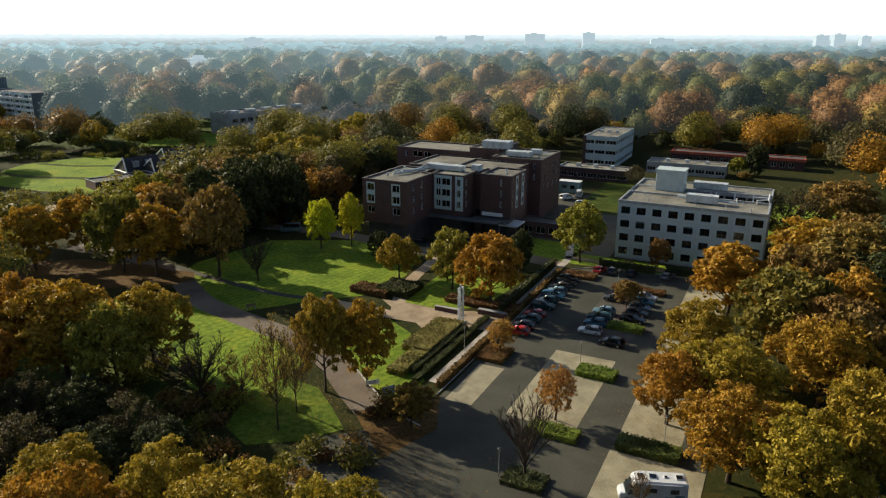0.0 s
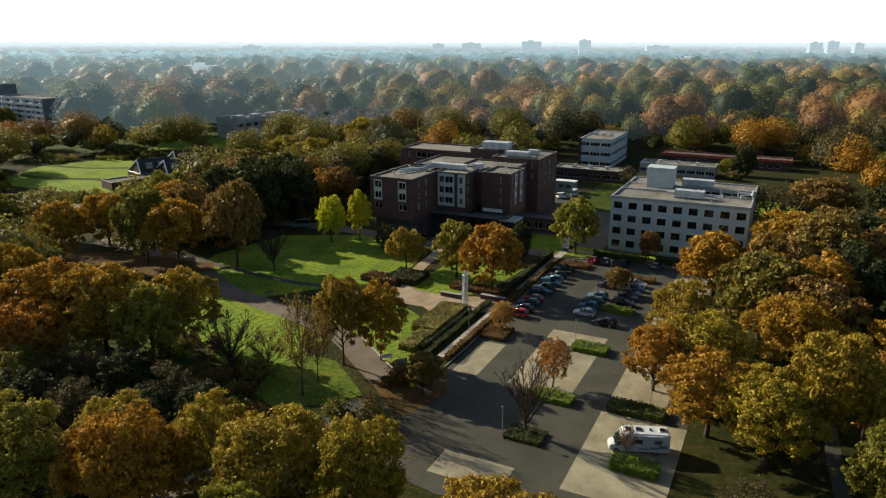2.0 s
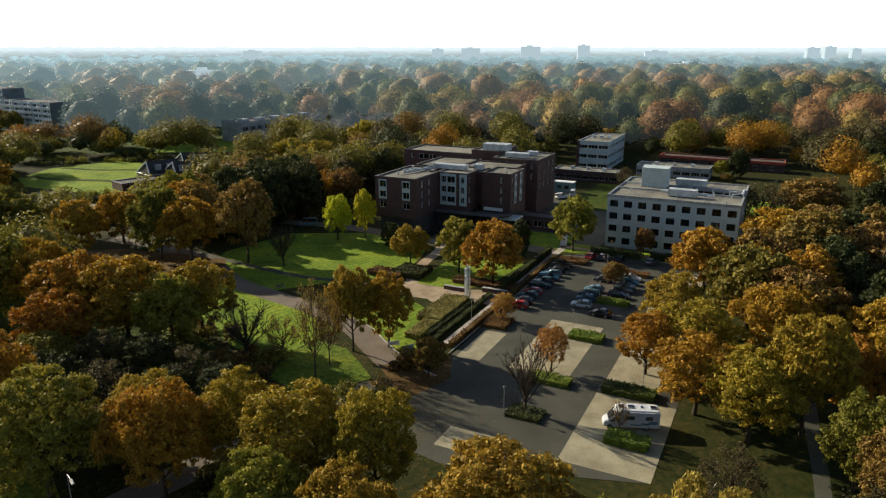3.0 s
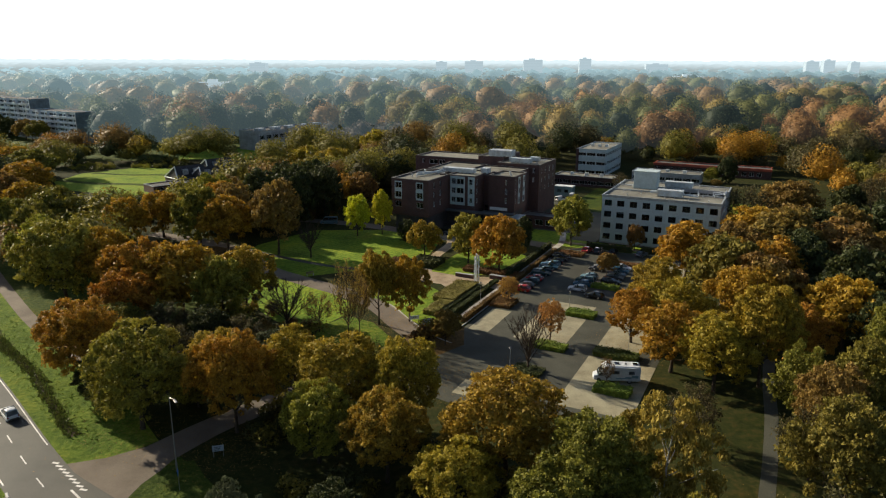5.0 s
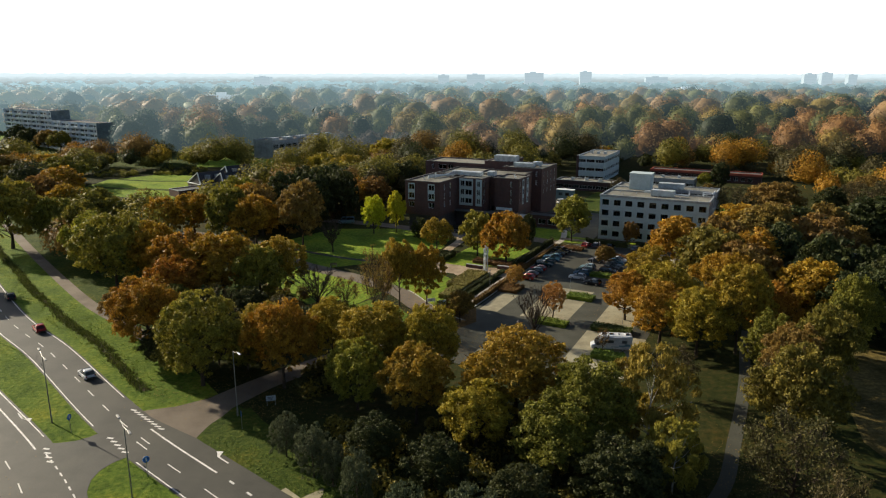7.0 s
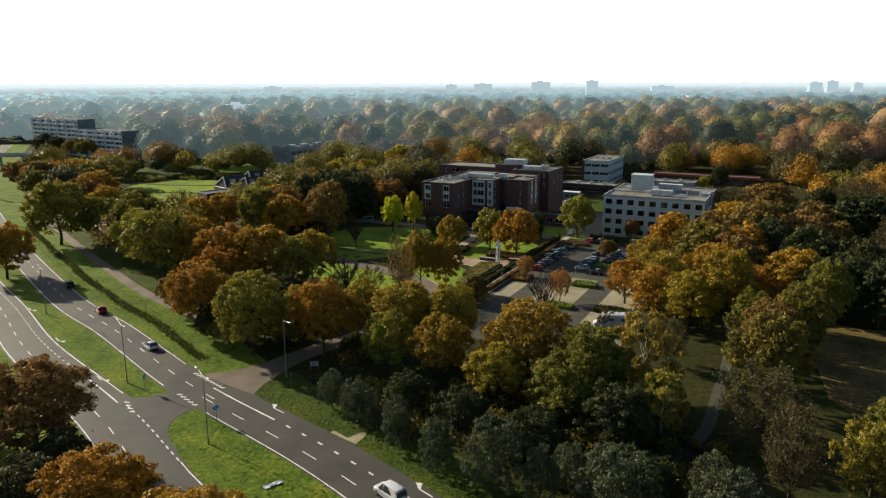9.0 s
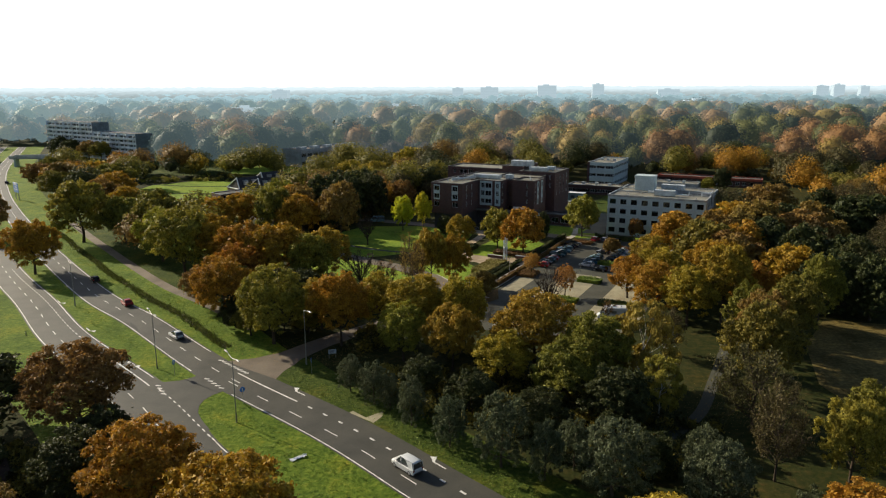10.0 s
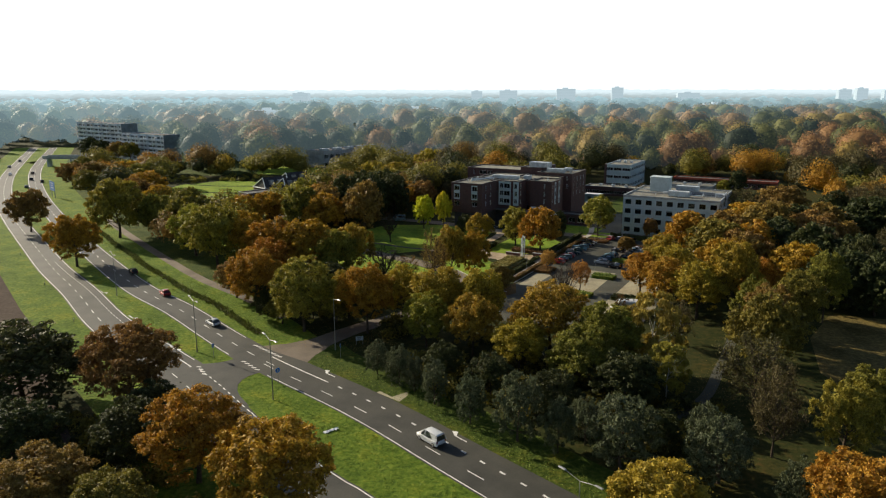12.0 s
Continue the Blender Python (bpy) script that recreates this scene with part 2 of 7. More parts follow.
LEAVES = {
    "orange": leafage("orange_leaves", (0.15, 0.075, 0.010), (0.45, 0.245, 0.024), (0.72, 0.44, 0.055)),
    "russet": leafage("russet_leaves", (0.10, 0.06, 0.018), (0.275, 0.172, 0.040), (0.46, 0.30, 0.068)),
    "gold": leafage("golden_leaves", (0.12, 0.09, 0.010), (0.40, 0.29, 0.030), (0.66, 0.47, 0.06)),
    "yellow": leafage("yellow_green_leaves", (0.09, 0.09, 0.012), (0.32, 0.29, 0.036), (0.56, 0.48, 0.08)),
    "olive": leafage("olive_leaves", (0.06, 0.058, 0.010), (0.225, 0.20, 0.030), (0.44, 0.36, 0.06)),
    # dark green trees; also used as painted shade beneath brighter crowns
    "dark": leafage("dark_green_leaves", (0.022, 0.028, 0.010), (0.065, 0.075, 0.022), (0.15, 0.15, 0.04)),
    "lemon": leafage("lemon_leaves", (0.32, 0.30, 0.015), (0.58, 0.55, 0.03), (0.76, 0.72, 0.06)),
    "coral": leafage("coral_leaves", (0.22, 0.10, 0.025), (0.50, 0.26, 0.06), (0.68, 0.42, 0.12)),
    "grey": leafage("grey_green_leaves", (0.034, 0.042, 0.020), (0.105, 0.122, 0.060), (0.26, 0.285, 0.155)),
    "fade": leafage("withered_brown_leaves", (0.042, 0.037, 0.013), (0.105, 0.090, 0.032), (0.21, 0.175, 0.062)),
    "birch": leafage("birch_leaves", (0.15, 0.12, 0.02), (0.38, 0.30, 0.05), (0.56, 0.46, 0.10)),
    "hedge": leafage("hedge_leaves", (0.06, 0.09, 0.014), (0.17, 0.24, 0.03), (0.34, 0.41, 0.07)),
    "grass": leafage("grass_tufts", (0.08, 0.12, 0.015), (0.17, 0.235, 0.03), (0.32, 0.35, 0.07)),
    "reed": leafage("reed_leaves", (0.035, 0.05, 0.010), (0.085, 0.11, 0.022), (0.20, 0.21, 0.05)),
    "bed": leafage("mixed_bed_leaves", (0.11, 0.09, 0.025), (0.25, 0.21, 0.055), (0.42, 0.36, 0.11)),
    "beech": leafage("beech_hedge_leaves", (0.08, 0.04, 0.016), (0.19, 0.105, 0.034), (0.33, 0.19, 0.07)),
    # leaves with air set carry painted haze, from the middle woods outward
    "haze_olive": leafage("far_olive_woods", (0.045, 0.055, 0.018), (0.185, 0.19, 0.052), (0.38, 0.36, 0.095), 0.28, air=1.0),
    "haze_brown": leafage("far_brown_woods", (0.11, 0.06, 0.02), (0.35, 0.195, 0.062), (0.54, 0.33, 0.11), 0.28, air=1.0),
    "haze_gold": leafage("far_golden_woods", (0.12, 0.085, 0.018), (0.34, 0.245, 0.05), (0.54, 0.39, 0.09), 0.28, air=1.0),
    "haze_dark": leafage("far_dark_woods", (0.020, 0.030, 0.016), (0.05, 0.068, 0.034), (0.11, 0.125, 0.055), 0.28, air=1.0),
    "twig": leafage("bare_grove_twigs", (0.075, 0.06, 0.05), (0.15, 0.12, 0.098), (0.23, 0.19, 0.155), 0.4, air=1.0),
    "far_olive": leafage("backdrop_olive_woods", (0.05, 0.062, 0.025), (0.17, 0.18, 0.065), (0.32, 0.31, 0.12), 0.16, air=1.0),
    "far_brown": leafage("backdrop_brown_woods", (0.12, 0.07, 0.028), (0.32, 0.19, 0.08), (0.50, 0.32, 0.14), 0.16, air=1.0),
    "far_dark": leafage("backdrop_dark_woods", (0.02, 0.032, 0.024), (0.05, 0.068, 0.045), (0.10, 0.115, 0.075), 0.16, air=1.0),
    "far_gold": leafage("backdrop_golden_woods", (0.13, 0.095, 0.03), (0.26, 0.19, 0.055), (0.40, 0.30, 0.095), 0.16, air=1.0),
}

# ---- building helpers ----
def mesh_object(name, verts, faces, material, parent=None, label="", smooth=False, fmats=None):
    me = bpy.data.meshes.new(name)
    if isinstance(verts, np.ndarray):
        k = faces.shape[1]
        me.vertices.add(len(verts)), me.loops.add(faces.size), me.polygons.add(len(faces))
        me.vertices.foreach_set("co", verts.astype(np.float32).ravel())
        me.loops.foreach_set("vertex_index", faces.astype(np.int32).ravel())
        me.polygons.foreach_set("loop_start", np.arange(0, faces.size, k, dtype=np.int32))
        me.update(calc_edges=True)
    else:
        me.from_pydata(verts, [], faces)
    for m in material if isinstance(material, (list, tuple)) else [material]:
        me.materials.append(m)
    if fmats is not None:
        me.polygons.foreach_set("material_index", np.asarray(fmats, dtype=np.int32))
    if smooth:
        me.polygons.foreach_set("use_smooth", np.ones(len(me.polygons), dtype=bool))
    ob = new(name, me)
    ob.parent = parent
    return tagged(ob, label)


def part(name, bm, material, parent=None, label="", smooth=False):
    me = bpy.data.meshes.new(name)
    bm.to_mesh(me)
    bm.free()
    me.materials.append(material)
    if smooth:
        me.polygons.foreach_set("use_smooth", np.ones(len(me.polygons), dtype=bool))
    ob = new(name, me)
    ob.parent = parent
    return tagged(ob, label)


def again(ob, parent, m):
    """Another object on the same mesh, as a part, with its own parts."""
    o = ob.copy()
    scene.collection.objects.link(o)
    o.parent, o.matrix_basis = parent, m
    for c in ob.children:
        again(c, o, c.matrix_basis.copy())
    return o


def add_box(bm, x0, x1, y0, y1, z0, z1, bevel=0.0):
    r = bmesh.ops.create_cube(bm, size=1.0, matrix=Matrix.LocRotScale(((x0 + x1) / 2, (y0 + y1) / 2, (z0 + z1) / 2), None, (x1 - x0, y1 - y0, z1 - z0)))
    if bevel:
        edges = list({e for v in r["verts"] for e in v.link_edges})
        bmesh.ops.bevel(bm, geom=edges, offset=bevel, segments=1, affect="EDGES")
    return bm


def box(*a, bevel=0.0):
    return add_box(bmesh.new(), *a, bevel=bevel)


def add_tube(bm, a, b, r0, r1, n=8):
    a, b = Vector(a), Vector(b)
    turn = (b - a).to_track_quat("Z", "Y").to_matrix().to_4x4()
    bmesh.ops.create_cone(bm, cap_ends=True, segments=n, radius1=r0, radius2=r1, depth=(b - a).length, matrix=Matrix.Translation((a + b) / 2) @ turn)
    return bm


def tube(a, b, r0, r1, n=8):
    return add_tube(bmesh.new(), a, b, r0, r1, n)


def empty(name, m, label="", category="", group="", kind=""):
    ob = new(name)
    ob.matrix_basis = m
    return tagged(ob, label, category, group, kind)


def sheet(name, pts, z, material, label, category, kind="structure", skirt=0.0):
    """A flat piece of ground surface over a polygon, with an edge if skirt is given."""
    bm = bmesh.new()
    f = bm.faces.new([bm.verts.new((x, y, z)) for x, y in pts])
    if f.normal.z < 0:
        f.normal_flip()
    bm.normal_update()
    if bm.faces[:][0].normal.z < 0:
        bmesh.ops.reverse_faces(bm, faces=bm.faces[:])
    if skirt:
        ex = bmesh.ops.extrude_face_region(bm, geom=bm.faces[:])
        bmesh.ops.translate(bm, vec=(0, 0, -skirt), verts=[v for v in ex["geom"] if isinstance(v, bmesh.types.BMVert)])
        bmesh.ops.recalc_face_normals(bm, faces=bm.faces[:])
    bmesh.ops.triangulate(bm, faces=bm.faces[:])
    return tagged(part(name, bm, material), label, category, "", kind)


def spline(pts, step=4.0):
    """A smooth line through the points (centripetal enough for roads), as an array of even points."""
    p = np.array(pts, float)
    p = np.vstack([2 * p[0] - p[1], p, 2 * p[-1] - p[-2]])
    out = []
    for i in range(1, len(p) - 2):
        n = max(2, int(np.linalg.norm(p[i + 1] - p[i]) / step))
        for k in range(n):
            t = k / n
            out.append(0.5 * ((2 * p[i]) + (-p[i - 1] + p[i + 1]) * t + (2 * p[i - 1] - 5 * p[i] + 4 * p[i + 1] - p[i + 2]) * t * t
                              + (-p[i - 1] + 3 * p[i] - 3 * p[i + 1] + p[i + 2]) * t ** 3))
    out.append(p[-2])
    return np.array(out)


def normals(line):
    d = np.gradient(line, axis=0)
    d /= np.linalg.norm(d, axis=1)[:, None]
    return np.stack([-d[:, 1], d[:, 0]], 1)


def ribbon(name, line, left, right, z, material, label="", category="", kind="structure", parent=None):
    """A strip along a line between two offsets (positive: to the line's left); offsets may vary along it."""
    n = normals(line)
    a, b = line + n * np.broadcast_to(left, len(line))[:, None], line + n * np.broadcast_to(right, len(line))[:, None]
    k = len(line)
    v = np.zeros((2 * k, 3))
    v[:k, :2], v[k:, :2], v[:, 2] = a, b, z
    i = np.arange(k - 1)
    f = np.stack([i + k, i + k + 1, i + 1, i], 1)
    ob = mesh_object(name, v, f, material, parent)
    return tagged(ob, label, category, "", kind)


def kerb_line(name, line, width, height, label="", category="", material=None, parent=None):
    n = normals(line)
    k = len(line)
    v = np.zeros((4 * k, 3))
    for j, (o, z) in enumerate(((width / 2, 0), (width / 2, height), (-width / 2, height), (-width / 2, 0))):
        v[j * k:(j + 1) * k, :2], v[j * k:(j + 1) * k, 2] = line + n * o, z
    i = np.arange(k - 1)
    f = np.vstack([np.stack([i + j * k, i + 1 + j * k, i + 1 + (j + 1) * k, i + (j + 1) * k], 1) for j in range(3)])
    return tagged(mesh_object(name, v, f, material or KERB, parent), label, category, "", "structure")


# the campus lies turned: u runs along the office front, v away from it
CAMPUS = Matrix.Translation((36.8, 150.8, 0)) @ Matrix.Rotation(radians(-22.5), 4, "Z")


def uv(u, v):
    p = CAMPUS @ Vector((u, v, 0))
    return p.x, p.y


def rect(u0, u1, v0, v1):
    return [uv(u0, v0), uv(u1, v0), uv(u1, v1), uv(u0, v1)]


# ---- foliage ----
def leaf_tris(rng, c, nrm, size, droop=0.0):
    """Triangular leaves at the points c, across the directions nrm."""
    n = len(c)
    nrm = nrm / (np.linalg.norm(nrm, axis=1)[:, None] + 1e-9)
    t1 = np.cross(nrm, rng.normal(size=(n, 3)))
    t1 /= np.linalg.norm(t1, axis=1)[:, None] + 1e-9
    t2 = np.cross(nrm, t1)
    s = size * rng.uniform(0.6, 1.4, n)[:, None]
    if droop:
        t1[:, 2] -= droop
    v = np.stack([c - t1 * s * 0.5 - t2 * s * 0.45, c - t1 * s * 0.5 + t2 * s * 0.45, c + t1 * s * 0.75], 1).reshape(-1, 3)
    return v, np.arange(3 * n).reshape(-1, 3)


def leaf_cloud(rng, lobes, count, size, droop=0.0, loose=0.65):
    """Leaves over the skins of the lobes (x, y, z, rx, ry, rz), denser outside."""
    lobes = np.array(lobes, float)
    area = (lobes[:, 3] * lobes[:, 4] + lobes[:, 3] * lobes[:, 5] + lobes[:, 4] * lobes[:, 5])
    pick = rng.choice(len(lobes), count, p=area / area.sum())
    d = rng.normal(size=(count, 3))
    d /= np.linalg.norm(d, axis=1)[:, None]
    d[:, 2] = np.where(d[:, 2] < -0.5, -d[:, 2] * 0.6, d[:, 2])
    rad = 1 - np.abs(rng.normal(0, 0.26, count)) + rng.normal(0, 0.14, count)
    c = lobes[pick, :3] + d * lobes[pick, 3:] * rad[:, None]
    return leaf_tris(rng, c, d + rng.normal(0, loose, (count, 3)), size, droop)


def boughs(rng, base, n, width=4.9, big=(1.3, 1.8)):
    """The boughs of a full, slightly uneven domed crown between base and ten metres: centres and radii."""
    out = []
    lean = rng.uniform(0, 2 * np.pi, 2)
    for i in range(n):
        h = (i + 0.5) / n
        a = i * 2.39996 + rng.uniform(-0.4, 0.4)
        r = rng.uniform(*big) * (1.0 - 0.2 * h)
        prof = math.sin(math.pi * (0.16 + 0.77 * h)) ** 0.62
        uneven = 1 + 0.08 * math.sin(2 * a + lean[0]) + 0.06 * math.sin(3 * a + lean[1])
        reach = max(0.0, width * prof * uneven * rng.uniform(0.90, 1.04) - r * 0.8)
        z = base + r * 0.65 + h * (10 - base - 1.5 * r)
        out.append((math.cos(a) * reach, math.sin(a) * reach, z, r))
    return out


def sprays(rng, big, per, small):
    """Clumps of leaves on the outer and upper sides of the boughs."""
    out = []
    for x, y, z, r in big:
        for _ in range(per):
            d = rng.normal(size=3)
            o = np.array((x, y, 0.0))
            d += o / (np.linalg.norm(o) + 1.0) * 0.9 + (0, 0, 0.4)
            d /= np.linalg.norm(d)
            q = rng.uniform(*small)
            k = rng.uniform(0.66, 1.02)
            out.append((x + d[0] * r * k, y + d[1] * r * k, min(z + d[2] * r * k * 0.9, 9.95), q, q, q * rng.uniform(0.6, 0.85)))
    return out


def stick_mesh(name, sticks, material, parent, label=""):
    """Tapered five-sided sticks (from, to, radius, end radius) in one mesh."""
    a, b = np.array([q[0][:] for q in sticks]), np.array([q[1][:] for q in sticks])
    r = np.array([q[2:] for q in sticks])
    d = b - a
    d /= np.linalg.norm(d, axis=1)[:, None] + 1e-9
    s1 = np.cross(d, np.where(np.abs(d[:, 2:]) > 0.9, (1.0, 0, 0), (0, 0, 1.0)))
    s1 /= np.linalg.norm(s1, axis=1)[:, None]
    s2 = np.cross(d, s1)
    ang = np.arange(5) * 2 * np.pi / 5
    rim = s1[:, None] * np.cos(ang)[None, :, None] + s2[:, None] * np.sin(ang)[None, :, None]
    v = np.concatenate([a[:, None] + rim * r[:, :1, None], b[:, None] + rim * r[:, 1:, None]], 1)
    k = np.arange(5)
    one = np.stack([k, (k + 1) % 5, (k + 1) % 5 + 5, k + 5], 1)
    f = (np.arange(len(a))[:, None, None] * 10 + one[None]).reshape(-1, 4)
    return mesh_object(name, v.reshape(-1, 3), f, material, parent, label, smooth=True)


def limbs(rng, height, big, r0, twig=2):
    """A tapered, slightly crooked trunk whose limbs reach into the boughs of the crown."""
    p, r, steps, top = Vector((0, 0, -0.3)), r0 * 1.25, 5, height * 0.82
    pts, out = [p], []
    for i in range(steps):
        q = Vector((rng.normal(0, 0.12), rng.normal(0, 0.12), top * (i + 1) / steps))
        rr = r0 * (1 - 0.8 * (i + 1) / steps)
        out.append((p, q, r, rr))
        p, r = q, rr
        pts.append(q)
    for x, y, z, b in big:
        s0 = min(max(z * 0.62 - 0.1 * math.hypot(x, y), 1.4), top * 0.95)
        k = min(int(s0 / top * steps), steps - 1)
        s = pts[k].lerp(pts[k + 1], s0 / top * steps - k) if k else Vector((0, 0, s0))
        e = Vector((x, y, z))
        m = s.lerp(e, 0.5) + Vector((0, 0, -0.06 * (e - s).length))
        rl = r0 * 0.38 * (1 - 0.55 * s0 / top)
        out += [(s, m, rl, rl * 0.65), (m, e, rl * 0.65, rl * 0.25)]
        for _ in range(twig):
            f = e + Vector((rng.normal(0, 0.6), rng.normal(0, 0.6), rng.uniform(0.1, 0.9))) * b
            f.z = min(f.z, height * 0.98)
            out.append((m.lerp(e, rng.uniform(0.4, 1.0)), f, rl * 0.3, 0.02))
    return out


def bare_boughs(rng, base, n, width, r0, forks):
    """A leafless or thinly leaved crown: limbs to every bough, which part into fine twigs. Returns sticks and twig ends."""
    big = boughs(rng, base, n, width, (1.0, 1.5))
    out, tips = limbs(rng, 10, big, r0, 0), []
    for x, y, z, b in big:
        e = Vector((x, y, z))
        s = e.lerp(Vector((0, 0, max(z * 0.55, base * 0.7))), 0.45)
        way = Vector((x, y, 4.0)).normalized()
        for _ in range(forks):
            p = s.lerp(e, rng.uniform(0.1, 1.0))
            q = p + (way + Vector(rng.normal(0, 0.42, 3))).normalized() * b * rng.uniform(0.7, 1.25)
            q.z = min(q.z, 9.9)
            out.append((p, q, 0.045, 0.02))
            for _ in range(4):
                m = p.lerp(q, rng.uniform(0.25, 0.95))
                t = m + (q - p).normalized() * b * 0.3 + Vector(rng.normal(0, 0.26, 3)) * b
                t.z = min(t.z, 10.0)
                out.append((m, t, 0.022, 0.012))
                tips.append(t[:])
    return out, np.array(tips)


def bare_fan(rng):
    """A leafless crown of long straight limbs that rise fanwise from a short trunk."""
    out = [(Vector((0, 0, 0)), Vector((0.05, 0.03, 2.6)), 0.26, 0.19)]
    for k in range(17):
        a, r = k * 2.4 + rng.normal(0, 0.25), 4.7 * math.sqrt((k + 0.6) / 17)
        s = Vector((0.03, 0.02, rng.uniform(0.8, 2.4)))
        e = Vector((math.cos(a) * r, math.sin(a) * r, 10.0 - 0.75 * r + rng.uniform(-1.0, 0.0)))
        m = s.lerp(e, 0.5) + Vector((rng.normal(0, 0.15), rng.normal(0, 0.15), 0.25))
        out += [(s, m, 0.09, 0.055), (m, e, 0.055, 0.02)]
        for _ in range(15):
            t = rng.uniform(0.2, 0.98)
            p = s.lerp(m, t * 2) if t < 0.5 else m.lerp(e, t * 2 - 1)
            way = ((e - s).normalized() + Vector((*rng.normal(0, 0.55, 2), rng.uniform(0.0, 0.5)))).normalized()
            q = p + way * rng.uniform(0.9, 2.0)
            q.z = min(q.z, 9.9)
            out.append((p, q, 0.034, 0.014))
            for _ in range(6):
                c = p.lerp(q, rng.uniform(0.3, 0.9))
                d = c + (way + Vector(rng.normal(0, 0.35, 3))).normalized() * rng.uniform(0.4, 0.8)
                d.z = min(d.z, 10.0)
                out.append((c, d, 0.02, 0.01))
    return out


TREE_LABEL = {
    "orange": "broadleaf tree with a full orange autumn crown", "russet": "broad tree with russet brown autumn leaves",
    "gold": "tall tree with a golden yellow autumn crown", "yellow": "rounded tree with yellow-green turning leaves",
    "olive": "large oak with olive green turning leaves", "dark": "dense dark green tree standing in shade",
    "lemon": "small tree with bright lemon yellow leaves", "coral": "young street tree with coral orange leaves",
    "fade": "broad tree with withered grey-brown leaves", "grey": "shrubby willow with grey-green narrow leaves", "birch": "slender birch with sparse pale yellow leaves",
    "thin": "tall half-bare tree with few brown leaves", "bare": "leafless tree with fine upright twigs",
}
PROTO, FIRST, PLANTED = {}, {}, [0]


def build_tree(kind, shape, detail):
    """A tree ten metres high with a crown ten metres wide, to be scaled where it is planted."""
    rng = np.random.default_rng(sum(map(ord, kind)) * 7 + shape * 131 + detail)
    root = new("tree")
    tagged(root, TREE_LABEL[kind], "tree")
    if kind == "bare":
        stick_mesh("trunk", bare_fan(rng), BARK, root)
        return root
    if kind in ("thin", "fade"):
        base, n, wide, forks = {"thin": (3.0, 26, 4.7, 6), "fade": (1.8, 28, 4.9, 6)}[kind]
        sticks, tips = bare_boughs(rng, base, n, wide, 0.2, forks)
        stick_mesh("trunk", sticks, BARK, root)
        n, size, leaf = {"thin": (2600, 0.18, "russet"), "fade": (6000, 0.20, "fade")}[kind]
        c = tips[rng.integers(0, len(tips), n)] + rng.normal(0, 0.3, (n, 3))
        c[:, 2] = np.minimum(c[:, 2], 10.0)
        v, f = leaf_tris(rng, c, rng.normal(size=(n, 3)), size)
        mesh_object("crown", v, f, LEAVES[leaf], root)
        return root
    if kind == "birch":
        big = boughs(rng, 1.2, 26, 4.4, (0.9, 1.4))
        stick_mesh("trunk", limbs(rng, 10, big[::3], 0.15), BIRCHBARK, root, "white peeling bark")
        v, f = leaf_cloud(rng, sprays(rng, big, 10, (0.35, 0.62)), 19000, 0.18, 0.9)
        v[:, 2] -= 0.25
        mesh_object("crown", v, f, LEAVES["birch"], root)
        return root
    low = {"grey": 0.2, "dark": 0.5, "coral": 2.2, "lemon": 1.6, "yellow": 1.7}.get(kind, 1.9 + 0.6 * shape)
    big = boughs(rng, low, 26 + 4 * shape)
    stick_mesh("trunk", limbs(rng, 10, big[::2], 0.24), BARK, root)
    count, size, per, small = ((12500, 0.28, 8, (0.45, 0.75)), (6600, 0.40, 6, (0.6, 0.95)), (22500, 0.20, 11, (0.36, 0.64)))[detail]
    if kind in ("coral", "grey"):
        count, size, per, small = 8500, 0.24, 9, (0.38, 0.64)
    v, f = leaf_cloud(rng, sprays(rng, big, per, small), int(count * 0.86), size, 0.5 if kind == "grey" else 0.0)
    mid = (low + 10) / 2
    w, g = leaf_cloud(rng, [(0, 0, mid, 3.5, 3.5, (10 - low) * 0.37)], int(count * 0.14), size * 1.3)
    mesh_object("crown", np.vstack([v, w]), np.vstack([f, g + len(v)]), LEAVES[kind], root)
    return root


def plant(kind, x, y, height, width, detail=0):
    PLANTED[0] += 1
    shape = PLANTED[0] % 2
    detail = 1 if y > 112 or x > 90 else 2 if y < 70 and abs(x) < 70 or 28 < x < 54 and y < 98 else detail
    key = (kind, shape, detail)
    spin = (PLANTED[0] * 137.5) % 360
    m = Matrix.LocRotScale((x, y, 0), Euler((0, 0, radians(spin))), (width / 10, width / 10, height / 10))
    if key not in PROTO:
        PROTO[key], FIRST[key] = build_tree(*key), m
        return PROTO[key]
    return copy_thing(PROTO[key], m)


